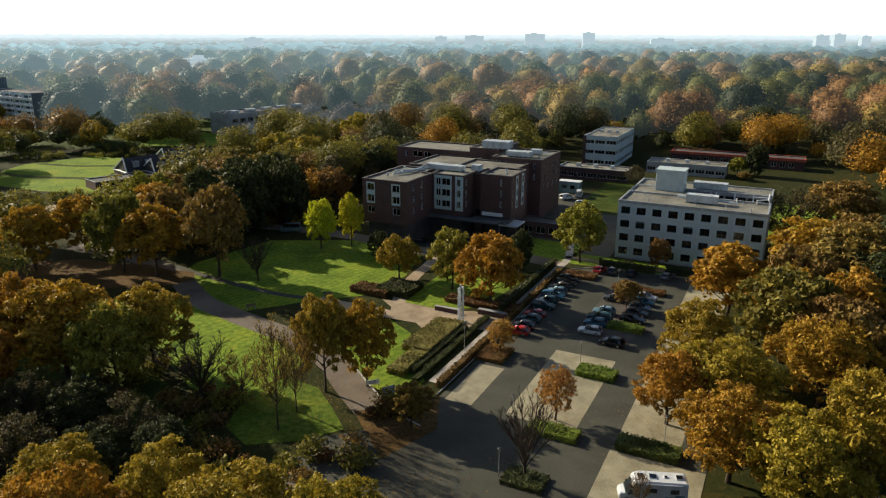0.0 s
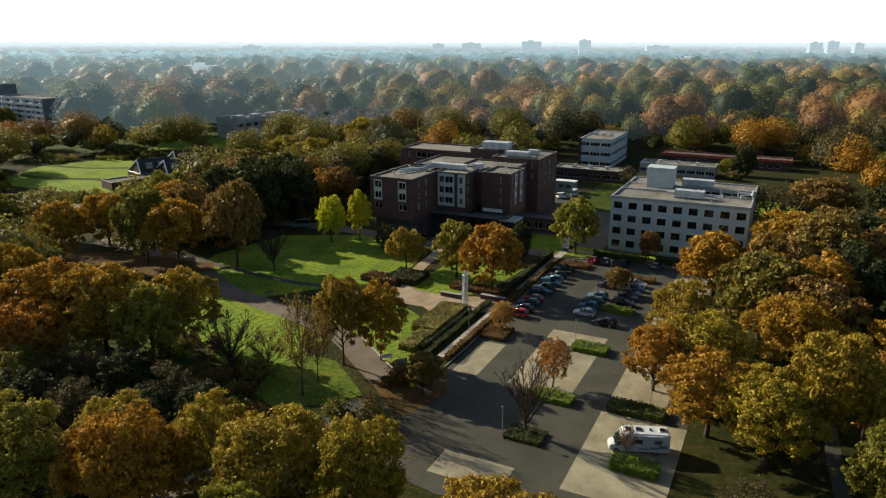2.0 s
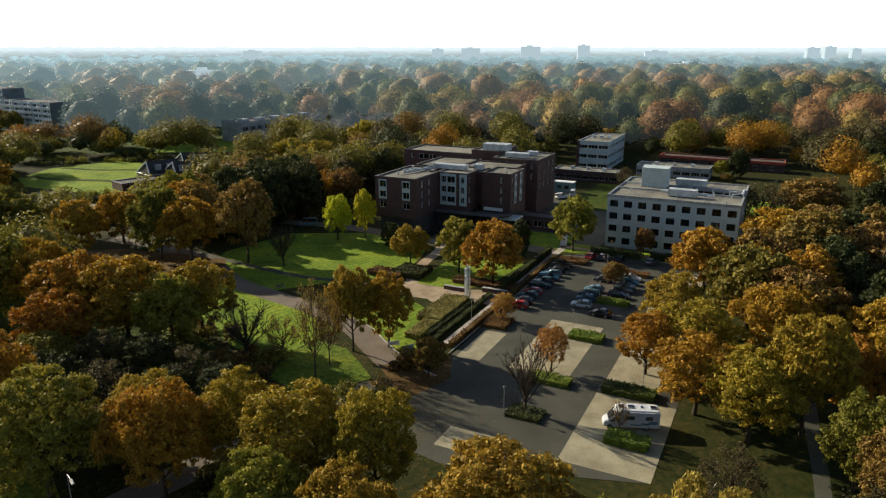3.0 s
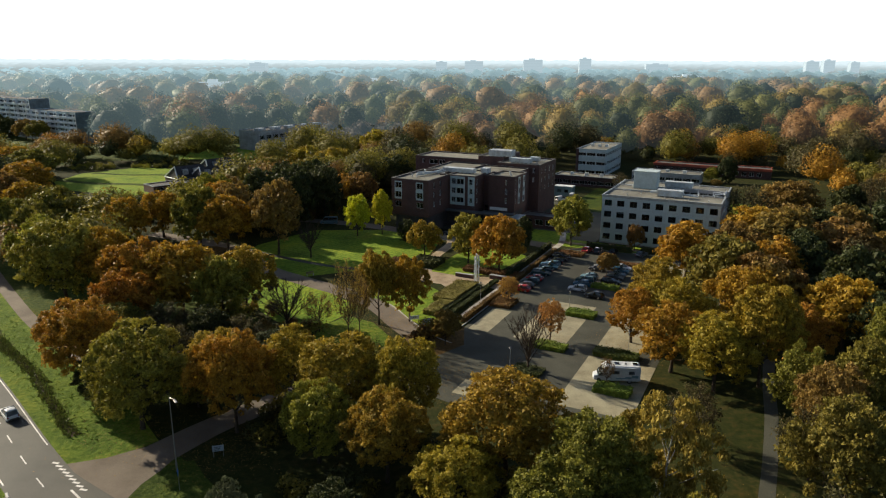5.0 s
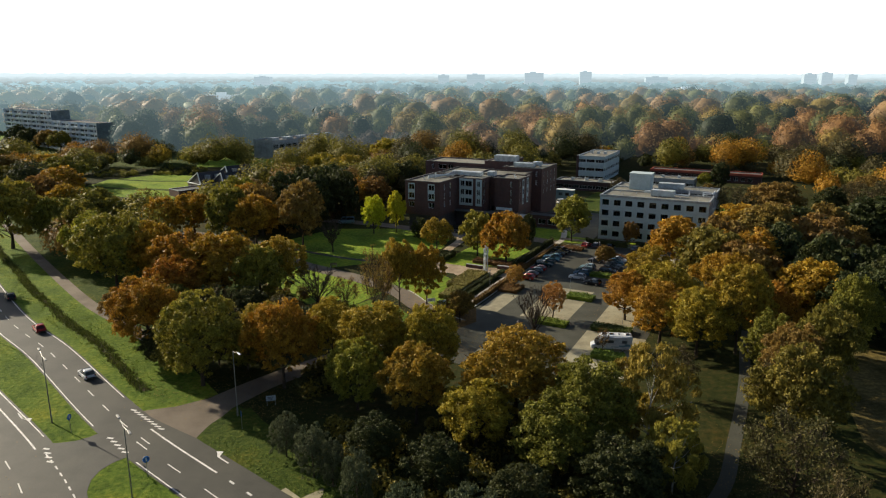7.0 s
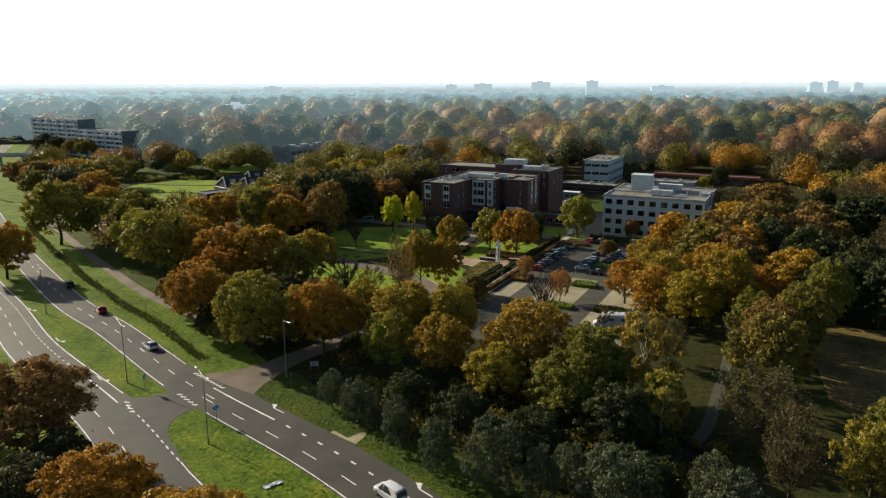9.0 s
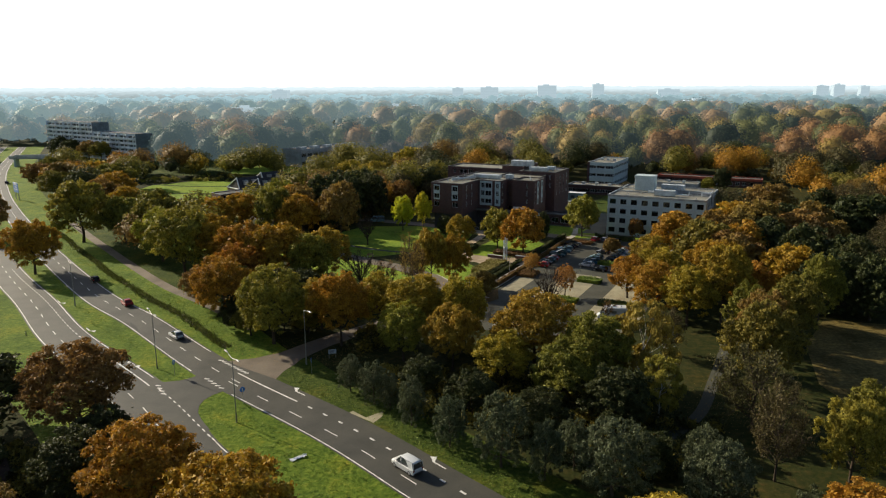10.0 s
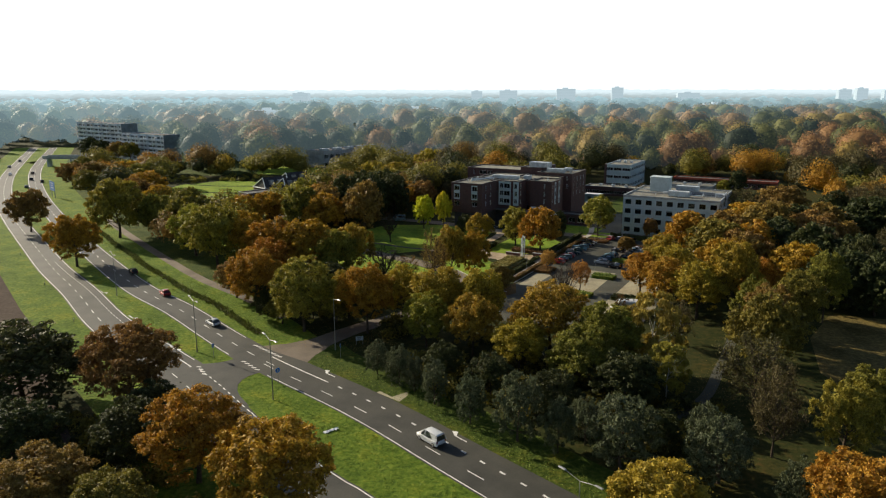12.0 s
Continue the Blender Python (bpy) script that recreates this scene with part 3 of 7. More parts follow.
def shrub_mass(name, pieces, kind, label, category, size=0.2, density=16, box_like=False, group=""):
    """A clipped or loose shrub: leaves over the outline of its pieces (x, y, z, rx, ry, rz), turned with the campus if boxed."""
    rng = np.random.default_rng(len(name) * 31 + int(abs(pieces[0][0]) * 10) + int(abs(pieces[0][1]) * 17))
    vs, fs, k = [], [], 0
    for p in pieces:
        if box_like:
            x, y, z, a, b, c = p
            n = int(density * (4 * a * b + 4 * a * c + 4 * b * c))
            q = rng.uniform(-1, 1, (n, 3))
            w = np.array([b * c, a * c, a * b * 0.6])
            ax = rng.choice(3, n, p=w / w.sum())
            q[np.arange(n), ax] = np.sign(q[np.arange(n), ax])
            q[:, 2] = np.where(ax == 2, 1, q[:, 2])
            cen = np.array([x, y, z]) + q * (a, b, c) + rng.normal(0, 0.06, (n, 3))
            swell = 0.07 * np.sin(0.9 * q[:, 0] * a + 0.7 * q[:, 1] * b + 1.1) + 0.06 * np.sin(1.3 * q[:, 1] * b - 1.1 * q[:, 0] * a) + 0.05 * rng.normal(size=n)
            cen[:, 2] += swell * (q[:, 2] * 0.5 + 0.5) - 0.05
            nr = rng.normal(0, 0.6, (n, 3))
            nr[np.arange(n), ax] += q[np.arange(n), ax] * 1.2
            nr /= np.linalg.norm(nr, axis=1)[:, None]
            t1 = np.cross(nr, rng.normal(size=(n, 3)))
            t1 /= np.linalg.norm(t1, axis=1)[:, None]
            t2 = np.cross(nr, t1)
            s = size * rng.uniform(0.6, 1.4, n)[:, None]
            v = np.stack([cen - t1 * s * 0.5 - t2 * s * 0.5, cen - t1 * s * 0.5 + t2 * s * 0.5, cen + t1 * s * 0.75], 1).reshape(-1, 3)
            f = np.arange(3 * n).reshape(-1, 3)
        else:
            n = int(density * 4 * (p[3] * p[4] + p[3] * p[5] + p[4] * p[5]))
            v, f = leaf_cloud(rng, [p], max(n, 30), size)
            v[:, 2] = np.maximum(v[:, 2], 0.02)
        vs.append(v), fs.append(f + k)
        k += len(v)
    ob = mesh_object(name, np.vstack(vs), np.vstack(fs), LEAVES[kind])
    return tagged(ob, label, category, group)

# ---- ground and roads ----
def make_ground():
    xs = np.concatenate([np.linspace(-5000, -300, 12), np.linspace(-280, 200, 60), np.linspace(240, 5000, 12)])
    ys = np.concatenate([np.linspace(-1500, -160, 6), np.linspace(-150, 330, 60), np.linspace(360, 5500, 14)])
    gx, gy = np.meshgrid(xs, ys)
    v = np.stack([gx.ravel(), gy.ravel(), np.zeros(gx.size)], 1)
    w = len(xs)
    i = (np.arange(len(ys) - 1)[:, None] * w + np.arange(w - 1)[None]).ravel()
    f = np.stack([i, i + 1, i + w + 1, i + w], 1)
    tagged(mesh_object("ground", v, f, FLOOR), "flat ground with leaf litter and rough grass", "ground", "", "structure")


make_ground()

EAST = spline([(-393.9, 471.1), (-298.9, 319.1), (-231.5, 227.1), (-163.9, 147.1), (-98.8, 77.5), (-71.7, 53.6), (-45.5, 29.4), (-19.8, 9.7), (-1.7, -6.4), (26.1, -30.9), (61, -61), (141.1, -127)], 3.0)
WEST = spline([(-411.1, 470.9), (-342.1, 362.9), (-284.1, 274.4), (-218.1, 187.9), (-136.1, 97.9), (-103.1, 64.9), (-81.7, 42.9), (-53.8, 18.9), (-37.4, 1.4), (-22, -12.4), (-14.1, -18.6), (20.9, -49.1), (80.9, -103.1)], 3.0)


def along(line, xy):
    return int(np.argmin(np.linalg.norm(line - np.array(xy), axis=1)))


E_OPEN, E_TIP = along(EAST, (-44, 27)), along(EAST, (-46.5, 28.4))
idx = np.arange(len(EAST))
E_RIGHT = np.interp(idx, [0, along(EAST, (-99.8, 76.5)), E_TIP, E_TIP + 3, len(EAST) - 1], [3.1, 3.5, 3.6, 4.9, 5.0])
E_LEFT = np.interp(idx, [0, along(EAST, (-99.8, 76.5)), E_TIP, len(EAST) - 1], [3.1, 3.5, 3.6, 4.5])
W_HALF = np.interp(np.arange(len(WEST)), [0, along(WEST, (-137, 97)), along(WEST, (-82.6, 42)), along(WEST, (-54.7, 18)), along(WEST, (-38.3, 0.5)), len(WEST) - 1], [3.2, 3.9, 4.3, 4.6, 4.2, 4.0])

# both lines run from the distance towards the viewer: their left side is the campus side (north-east)
V_OUT = E_RIGHT + np.interp(idx, [0, E_TIP - 4, E_TIP + 6, len(EAST) - 1], [13.0, 12.0, 8.0, 8.0])
ribbon("verge_north", EAST[:E_TIP + 1], V_OUT[:E_TIP + 1], E_RIGHT[:E_TIP + 1] - 0.4, 0.012, VERGE, "grass verge beside the road, coloured as sunlit", "grass verge")
ribbon("verge_wood", EAST[E_TIP:], V_OUT[E_TIP:], E_RIGHT[E_TIP:] - 0.4, 0.012, ROUGH_SHADED, "grass verge before the shrubs, darkened for shade", "grass verge")
ribbon("verge_south", WEST, -W_HALF + 0.4, -W_HALF - 11, 0.012, VERGE, "grass verge between the road and a field", "grass verge")
ribbon("median", (EAST[:, :]), -E_LEFT + 0.4, -E_LEFT - 11.0, 0.008, VERGE, "grassed central reservation between two carriageways", "median")
road_e = ribbon("road_east", EAST, E_RIGHT, -E_LEFT, 0.030, ASPHALT_ROAD, "grey asphalt carriageway with worn wheel tracks", "road")
road_w = ribbon("road_west", WEST, W_HALF, -W_HALF, 0.030, ASPHALT_ROAD, "grey asphalt carriageway with turning lane", "road")
sheet("junction", [(-56.2, 25.0), (-54.6, 24.3), (-52.4, 24.2), (-50.2, 24.9), (-48.8, 26.2), (-47.6, 28.2), (-40.6, 22.2), (-41.4, 21.3), (-42.4, 19.9), (-43.0, 18.2), (-42.9, 16.0), (-42.0, 13.6), (-40.6, 11.6), (-38.0, 8.6), (-48, 11)], 0.034,
      ASPHALT_ROAD, "asphalt opening through the median for turning", "junction")
SIDE = spline([(-40.6, 29.5), (-36.2, 35.5), (-30.5, 45), (-22, 55), (-13, 63.5), (-5, 70), (3, 74)], 2.0)
SIDE_W = np.interp(np.arange(len(SIDE)), [0, 2, 4, 8, len(SIDE) - 1], [7.6, 4.6, 2.9, 2.5, 2.9])
ribbon("side_road", SIDE, SIDE_W * 0.9, -SIDE_W, 0.026, ASPHALT_BROWN, "brownish asphalt side road into the grounds", "road")
sheet("island_nose", [(-33.0, 34.0), (-30.0, 36.0), (-21, 25), (-13, 18), (-16.6, 14.2), (-25.6, 21.7), (-29.6, 24.6), (-31.6, 26.8), (-32.6, 29.4)], 0.05, ROUGH_SHADED, "grass corner at the mouth of the side road", "grass verge")
ribbon("bike_path", EAST[along(EAST, (-165, 146)):along(EAST, (-55, 36))], 16.4, 13.8, 0.03, ASPHALT_BROWN, "narrow asphalt cycle path along the verge", "path")
sheet("ploughed_field", [(-147, 91), (-107, 49.6), (-88, 31), (-70, 8), (-40, -25), (-90, -120), (-420, -60), (-330, 230), (-230, 185)], 0.02, SOIL, "dark ploughed field beside the road", "field")
sheet("lay_by", [(-19.4, 15.6), (-18.4, 17.0), (-16.2, 16.6), (-14.4, 16.3), (-14.2, 15.0), (-15.2, 12.6)], 0.045, PAVERS, "small concrete crossing slab at the road edge", "paving")


# ---- markings ----
def stripe_mesh(length, width):
    bm = bmesh.new()
    add_box(bm, -length / 2, length / 2, -width / 2, width / 2, 0, 0.004)
    me = bpy.data.meshes.new("marking")
    bm.to_mesh(me), bm.free()
    me.materials.append(MARK)
    return me


DASHES = {}


def dash(parent, x, y, dx, dy, length, width, z=0.036):
    key = (length, width)
    if key not in DASHES:
        DASHES[key] = stripe_mesh(*key)
    ob = new("marking", DASHES[key])
    ob.parent = parent
    ob.matrix_basis = pose(x, y, z, 0, 0, math.degrees(math.atan2(dy, dx)))


def dashes(parent, line, offset, start, stop, length, gap, width):
    n = normals(line)
    pts = line + n * np.broadcast_to(offset, len(line))[:, None]
    seg = np.linalg.norm(np.diff(pts, axis=0), axis=1)
    s = np.concatenate([[0], np.cumsum(seg)])
    at = s[start]
    while at < s[stop]:
        i = min(int(np.searchsorted(s, at)), len(pts) - 2)
        x, y = np.interp(at, s, pts[:, 0]), np.interp(at, s, pts[:, 1])
        d = pts[i + 1] - pts[i - 1]
        dash(parent, float(x), float(y), float(d[0]), float(d[1]), length, width)
        at += length + gap


def edge_line(parent, line, offset, start, stop, width=0.17):
    ribbon("marking", line[start:stop], (np.broadcast_to(offset, len(line)) + width / 2)[start:stop], (np.broadcast_to(offset, len(line)) - width / 2)[start:stop], 0.038, MARK, parent=parent, kind="")


ie, iw = len(EAST) - 1, len(WEST) - 1
J0, J1 = along(EAST, (-52, 33)), along(EAST, (-40.5, 23.5))
edge_line(road_e, EAST, E_RIGHT - 0.35, 0, J0)
edge_line(road_e, EAST, -E_LEFT + 0.35, 0, along(EAST, (-46.8, 28.6)))
edge_line(road_e, EAST, -E_LEFT + 0.35, along(EAST, (-39.5, 22.6)), ie)
dashes(road_e, EAST, 0.0, 0, J1, 2.6, 4.2, 0.16)
dashes(road_e, EAST, np.interp(idx, [0, J1, ie], [0, -0.9, -0.9]), J1, ie, 3.0, 5.4, 0.16)
edge_line(road_e, EAST, 2.0, J1 - 1, along(EAST, (-28.4, 15.5)), 0.26)
dashes(road_e, EAST, 2.0, along(EAST, (-26.4, 14)), ie, 1.0, 2.6, 0.3)
edge_line(road_w, WEST, -W_HALF + 0.35, 0, iw)
edge_line(road_w, WEST, W_HALF - 0.35, 0, along(WEST, (-57, 20)))
edge_line(road_w, WEST, W_HALF - 0.35, along(WEST, (-40.5, 3.5)), iw)
k0, k1 = along(WEST, (-137, 97)), along(WEST, (-66, 28))
dashes(road_w, WEST, np.interp(np.arange(iw + 1), [0, k0, k1, iw], [0, 0, -1.3, 0]), 0, iw, 2.6, 4.2, 0.16)
dashes(road_w, WEST, np.interp(np.arange(iw + 1), [0, k0, k1, iw], [1.6, 1.6, 2.4, 2.4]), k0 + 2, k1 - 3, 0.9, 1.3, 0.2)
edge_line(road_w, WEST, 2.4, k1 - 3, along(WEST, (-55, 18)), 0.24)
dashes(road_w, WEST, np.interp(np.arange(iw + 1), [0, k1, along(WEST, (-38, 0.5)), iw], [2.4, 2.4, 4.0, 4.0]), along(WEST, (-55, 18)), along(WEST, (-40, 3)), 1.0, 1.0, 0.2)


def give_way(parent, a, b, n):
    """A row of short blocks across a lane mouth."""
    for i in range(n):
        t = (i + 0.5) / n
        x, y = a[0] + (b[0] - a[0]) * t, a[1] + (b[1] - a[1]) * t
        dash(parent, x, y, 0.78, -0.1, 0.95, 0.32, 0.042)


give_way(road_e, (-47.2, 34.4), (-39.8, 28.6), 9)
give_way(road_e, (-46.4, 26.4), (-41.6, 22.2), 5)
give_way(road_w, (-53.2, 23.2), (-50.0, 19.2), 4)


def turn_arrow(parent, x, y, heading, side):
    """A painted lane arrow that bends to one side."""
    pts = [(-1.9, -0.09), (0.3, -0.09), (0.8, -0.09 + 0.35 * side), (0.55, 0.35 * side), (1.1, 1.15 * side), (1.9, 0.6 * side), (1.25, 0.35 * side), (0.6, 0.12), (-1.9, 0.12)]
    bm = bmesh.new()
    f = bm.faces.new([bm.verts.new((a, b, 0)) for a, b in pts])
    bmesh.ops.triangulate(bm, faces=[f])
    for q in bm.faces:
        if q.normal.z < 0:
            q.normal_flip()
    ob = part("turn_arrow", bm, MARK, parent, "white painted turn arrow")
    ob.matrix_basis = pose(x, y, 0.044, 0, 0, heading)


turn_arrow(road_e, -29.2, 22.1, 143, -1)
turn_arrow(road_e, -5.0, 2.2, 138, -1)
turn_arrow(road_w, -61.6, 30.6, -43, 1)
turn_arrow(road_w, -79.7, 47.4, -45, 1)
turn_arrow(road_w, -97.2, 64.8, -45, 1)

# ---- car park, garden paths and lawns ----
sheet("car_park", [uv(*p) for p in ((-7.2, -14), (1, -9), (24, -8), (26, -72), (29, -74), (29, -97), (6, -104), (-14, -100), (-16, -92), (-8, -84), (-6.5, -76))], 0.035, ASPHALT, "dark asphalt car park with wide aisles", "car park")
for name, r in (("bays_west", (-5.6, -1.6, -75.6, -63.4)), ("bays_middle", (3.4, 12.9, -75.8, -53.4)), ("bays_east", (18.1, 25.6, -74.4, -12)), ("bays_south", (17.9, 29, -97, -77.8)),
                ("bays_north_west", (-6.9, -1.8, -48, -19)), ("bays_north", (4.1, 13.5, -46.5, -22)), ("bays_front", (3.0, 12, -100.5, -95.5))):
    sheet(name, rect(*r), 0.042, PAVERS if "north" not in name else ASPHALT_BAY, "beige concrete block parking bays", "parking bays")
LAWN_PTS = [(-14, 92.5), (-4, 82), (-0.5, 88), (-3.5, 98), (-4.5, 105), (-9, 111), (-17, 107), (-25, 104)]
sheet("lawn_south", LAWN_PTS, 0.02, LAWN, "bright mown lawn beside the drive", "lawn")
sheet("lawn_west", [(-19, 93), (-30, 104), (-40, 111), (-48, 116), (-57, 121), (-63, 119), (-60, 110), (-50, 101), (-42, 93), (-34, 84), (-26, 79), (-22, 88)], 0.02, LAWN, "wide sunlit lawn with mowing stripes", "lawn")
sheet("lawn_middle", [(-46, 119), (-36, 112.5), (-27, 117.5), (-15, 122.5), (-9, 134), (-7, 148), (-22, 160), (-45, 158), (-56, 140), (-57, 131)], 0.02, LAWN, "lawn in long tree shadows", "lawn")
sheet("lawn_east", [(-10, 119), (0, 114.5), (8, 119), (16, 134), (10, 146), (0, 140), (-4, 130)], 0.02, LAWN, "small lawn among shrubs", "lawn")
sheet("lawn_drive", [(-21, 70), (-14, 71.5), (-9.6, 74.5), (-12.5, 80), (-15.5, 85), (-21, 88), (-25, 82), (-25, 74)], 0.02, VERGE, "lawn under trees beside the drive", "lawn")
sheet("lawn_office", rect(-26, -8, -8, 6), 0.02, LAWN, "lawn in front of the brick building", "lawn")
sheet("lawn_office_front", rect(-9, 30, -9.2, -1.2), 0.02, LAWN, "grass strip before the office", "lawn")
sheet("lawn_office_side", rect(31.5, 60, 4, 60), 0.015, LAWN, "grass beside the office", "lawn")
# the darker grass colour stands in for shade behind the office
sheet("lawn_court", rect(-22, -3, 38, 90), 0.02, ROUGH_SHADED, "green lawn behind the office", "lawn")
sheet("lawn_back", rect(-2, 50, 34, 75), 0.018, LAWN, "sunlit lawn behind the office", "lawn")
sheet("meadow", [(-171, 232), (-172, 254), (-156, 274), (-136, 270), (-120, 262), (-108, 240), (-108, 214), (-118, 205), (-136, 208), (-158, 216)], 0.02, LAWN, "bright green meadow with low banks", "meadow")
for name, line, half in (("meadow_bank", [(-171, 236), (-152, 230), (-134, 229), (-118, 221)], 1.9), ("meadow_bank_north", [(-168, 256), (-150, 252), (-134, 253), (-116, 247)], 1.4)):
    ribbon(name, spline(line, 3.0), half, -half, 0.03, ROUGH_SHADED, "low bank of rough darker grass across the meadow", "bank")
sheet("sports_lawn", [(-150, 300), (-100, 310), (-90, 345), (-165, 350)], 0.02, LAWN, "far green playing field", "meadow")
DRIVE = spline([(2, 71), (-5, 77), (-10.5, 85), (-16, 94), (-25, 102.5), (-36, 110), (-46, 117.5), (-57, 131), (-68, 140), (-90, 150)], 2.0)
ribbon("drive", DRIVE, 2.4, -2.4, 0.03, ASPHALT_BROWN, "brown asphalt drive curving through the lawns", "drive")
kerb_line("kerb_drive", DRIVE[2:14] + normals(DRIVE[2:14]) * -2.55, 0.22, 0.12, "pale concrete kerb along the drive", "kerb")
ribbon("garden_path", spline([(-24, 119.4), (-21, 118), (-10, 113.5), (-2, 110.8), (4, 110.5), (11, 107.5)], 2.0), 1.7, -1.7, 0.032, SAND_PATH, "sandy garden path between lawns", "path")
# darker surface than garden_path, put in for the shade on this stretch
ribbon("garden_path_west", spline([(-60, 137), (-45, 128), (-33, 122), (-24.4, 119.6)], 2.0), 0.8, -0.8, 0.032, ASPHALT, "narrow path across the lawn, darkened for shade", "path")
ribbon("garden_path_north", spline([(-8, 114), (-8.5, 124), (-7, 134), (-4, 146), (-6, 153), (-14, 160)], 2.0), 1.3, -1.3, 0.034, SAND_PATH, "pale path leading to the brick building", "path")
ribbon("forecourt", spline([(-95, 172), (-60, 172), (-35, 167), (-16, 158), (-6, 152), (8, 151), (16, 149), (24, 144)], 2.0), 2.6, -2.6, 0.024, ASPHALT_BROWN, "service road in front of the brick building", "road")
sheet("yard", rect(-62, -1, -6, 60), 0.014, ASPHALT, "dark asphalt yard round the buildings", "yard")
ribbon("footway", spline([uv(-9.1, -72), uv(-9.0, -50), uv(-8.9, -16), uv(-9, -6), uv(-12, 6)], 2.0), 0.95, -0.75, 0.036, CONCRETE_PATH, "concrete slab footway along the car park", "path")
ribbon("office_path", spline([uv(-10, -5), uv(6, -5.2), uv(26, -5)], 2.0), 0.9, -0.9, 0.036, SAND_PATH, "path along the office front", "path")
ribbon("woodland_path", spline([(14, 3.5), (21, 7.5), (27, 12.3), (33, 20), (38, 31.5), (42, 41), (46.4, 52.4), (49.6, 62), (54, 74)], 2.0), 0.9, -0.9, 0.02, ASPHALT, "shaded asphalt footpath between trees", "path")
sheet("litter_car_park", [uv(*p) for p in ((-15, -84), (-7.5, -78), (-6.6, -75), (-3, -83), (-6, -92))], 0.046, LITTER, "bed covered with fallen leaves", "planting bed")
sheet("litter_garden", [(-96, 130), (-90, 124.5), (-81, 123), (-73, 121.5), (-66, 123), (-60, 122.6), (-55, 125.5), (-52, 129), (-54, 133.5), (-60, 134.5), (-66, 137.5), (-74, 138), (-82, 140.5), (-91, 138)], 0.05, LITTER, "brown fallen leaves beneath a row of oaks", "leaf litter")
sheet("litter_clearing", [(58, 16), (72, 12), (100, 22), (108, 44), (92, 62), (70, 66), (60, 50), (55, 32)], 0.02, DRYGRASS, "leaf-strewn dry grass clearing in the wood", "clearing")


def fallen_leaves(spots, seed):
    """Single fallen leaves strewn under the trees."""
    rng = np.random.default_rng(seed)
    vs = []
    for x, y, r, n in spots:
        c = np.stack([x + rng.normal(0, r * 0.55, n), y + rng.normal(0, r * 0.55, n), rng.uniform(0.06, 0.09, n)], 1)
        a = rng.uniform(0, 2 * np.pi, n)
        s = rng.uniform(0.04, 0.11, n)
        vs.append(np.stack([c + np.stack([np.cos(a + k) * s, np.sin(a + k) * s, rng.uniform(0, 0.02, n)], 1) for k in (0, 2.1, 4.2)], 1).reshape(-1, 3))
    v = np.vstack(vs)
    tagged(mesh_object("fallen_leaves", v, np.arange(len(v)).reshape(-1, 3), LEAVES["russet"]), "fallen brown leaves strewn under the trees", "fallen leaves", "", "stuff")


fallen_leaves([(-14, 84, 8, 900), (-8.6, 86, 7, 700), (-17.5, 75, 6, 500), (-10, 132.6, 6, 500), (1.3, 127, 7, 700), (8.9, 118.6, 9, 1200), (28, 146, 7, 500), (-31, 152, 5, 400), (-60, 128, 12, 1400), (-47, 130, 11, 1400), (-88, 131, 9, 800),
               (-26, 39, 6, 900), (-40, 42, 8, 700), (-4, 60, 8, 900), (0.5, 64, 6, 700), (30, 70, 5, 250), (32, 78, 7, 700), (40, 22, 9, 900), (11, 69, 2.5, 120), (18, 80, 4, 300), (-36, -13, 9, 500), (-57, 5, 10, 600)], 9)
sheet("lawn_far_west", [(-104, 124), (-92, 117), (-74, 117.5), (-66, 119.5), (-84, 121), (-97, 128), (-95, 134), (-103, 134)], 0.024, LAWN, "lawn at the edge of the wood in patches of sun", "lawn")
sheet("sand_pit", [(-122, 185), (-113, 181), (-109, 184), (-113, 189), (-121, 190)], 0.04, SAND_PATH, "pale sandy patch beside the meadow", "sand")
sheet("garden_square", [(-11.7, 120.4), (-8.6, 119.8), (1.2, 115.3), (5.8, 115.7), (12.1, 112.1), (10.4, 109.4), (7.4, 110.5), (1.5, 111.3), (-0.8, 108.6), (-2.8, 107.2), (-4.9, 110.8), (-9.2, 116.2)], 0.04, SAND_PATH, "sandy square between hedges and a monument", "paving")
k0, k1 = along(EAST, (-300, 318)), along(EAST, (-58, 38))
ribbon("rough_field", EAST[k0:k1], 46, 12.6, 0.006, ROUGH_SHADED, "rough grass between the cycle path and the trees", "grass")
sheet("green_flats", [(-330, 350), (-235, 300), (-205, 250), (-190, 290), (-135, 304), (-128, 330), (-150, 400), (-260, 470), (-330, 430)], 0.008, ROUGH_SHADED, "rough green round apartment buildings", "grass")

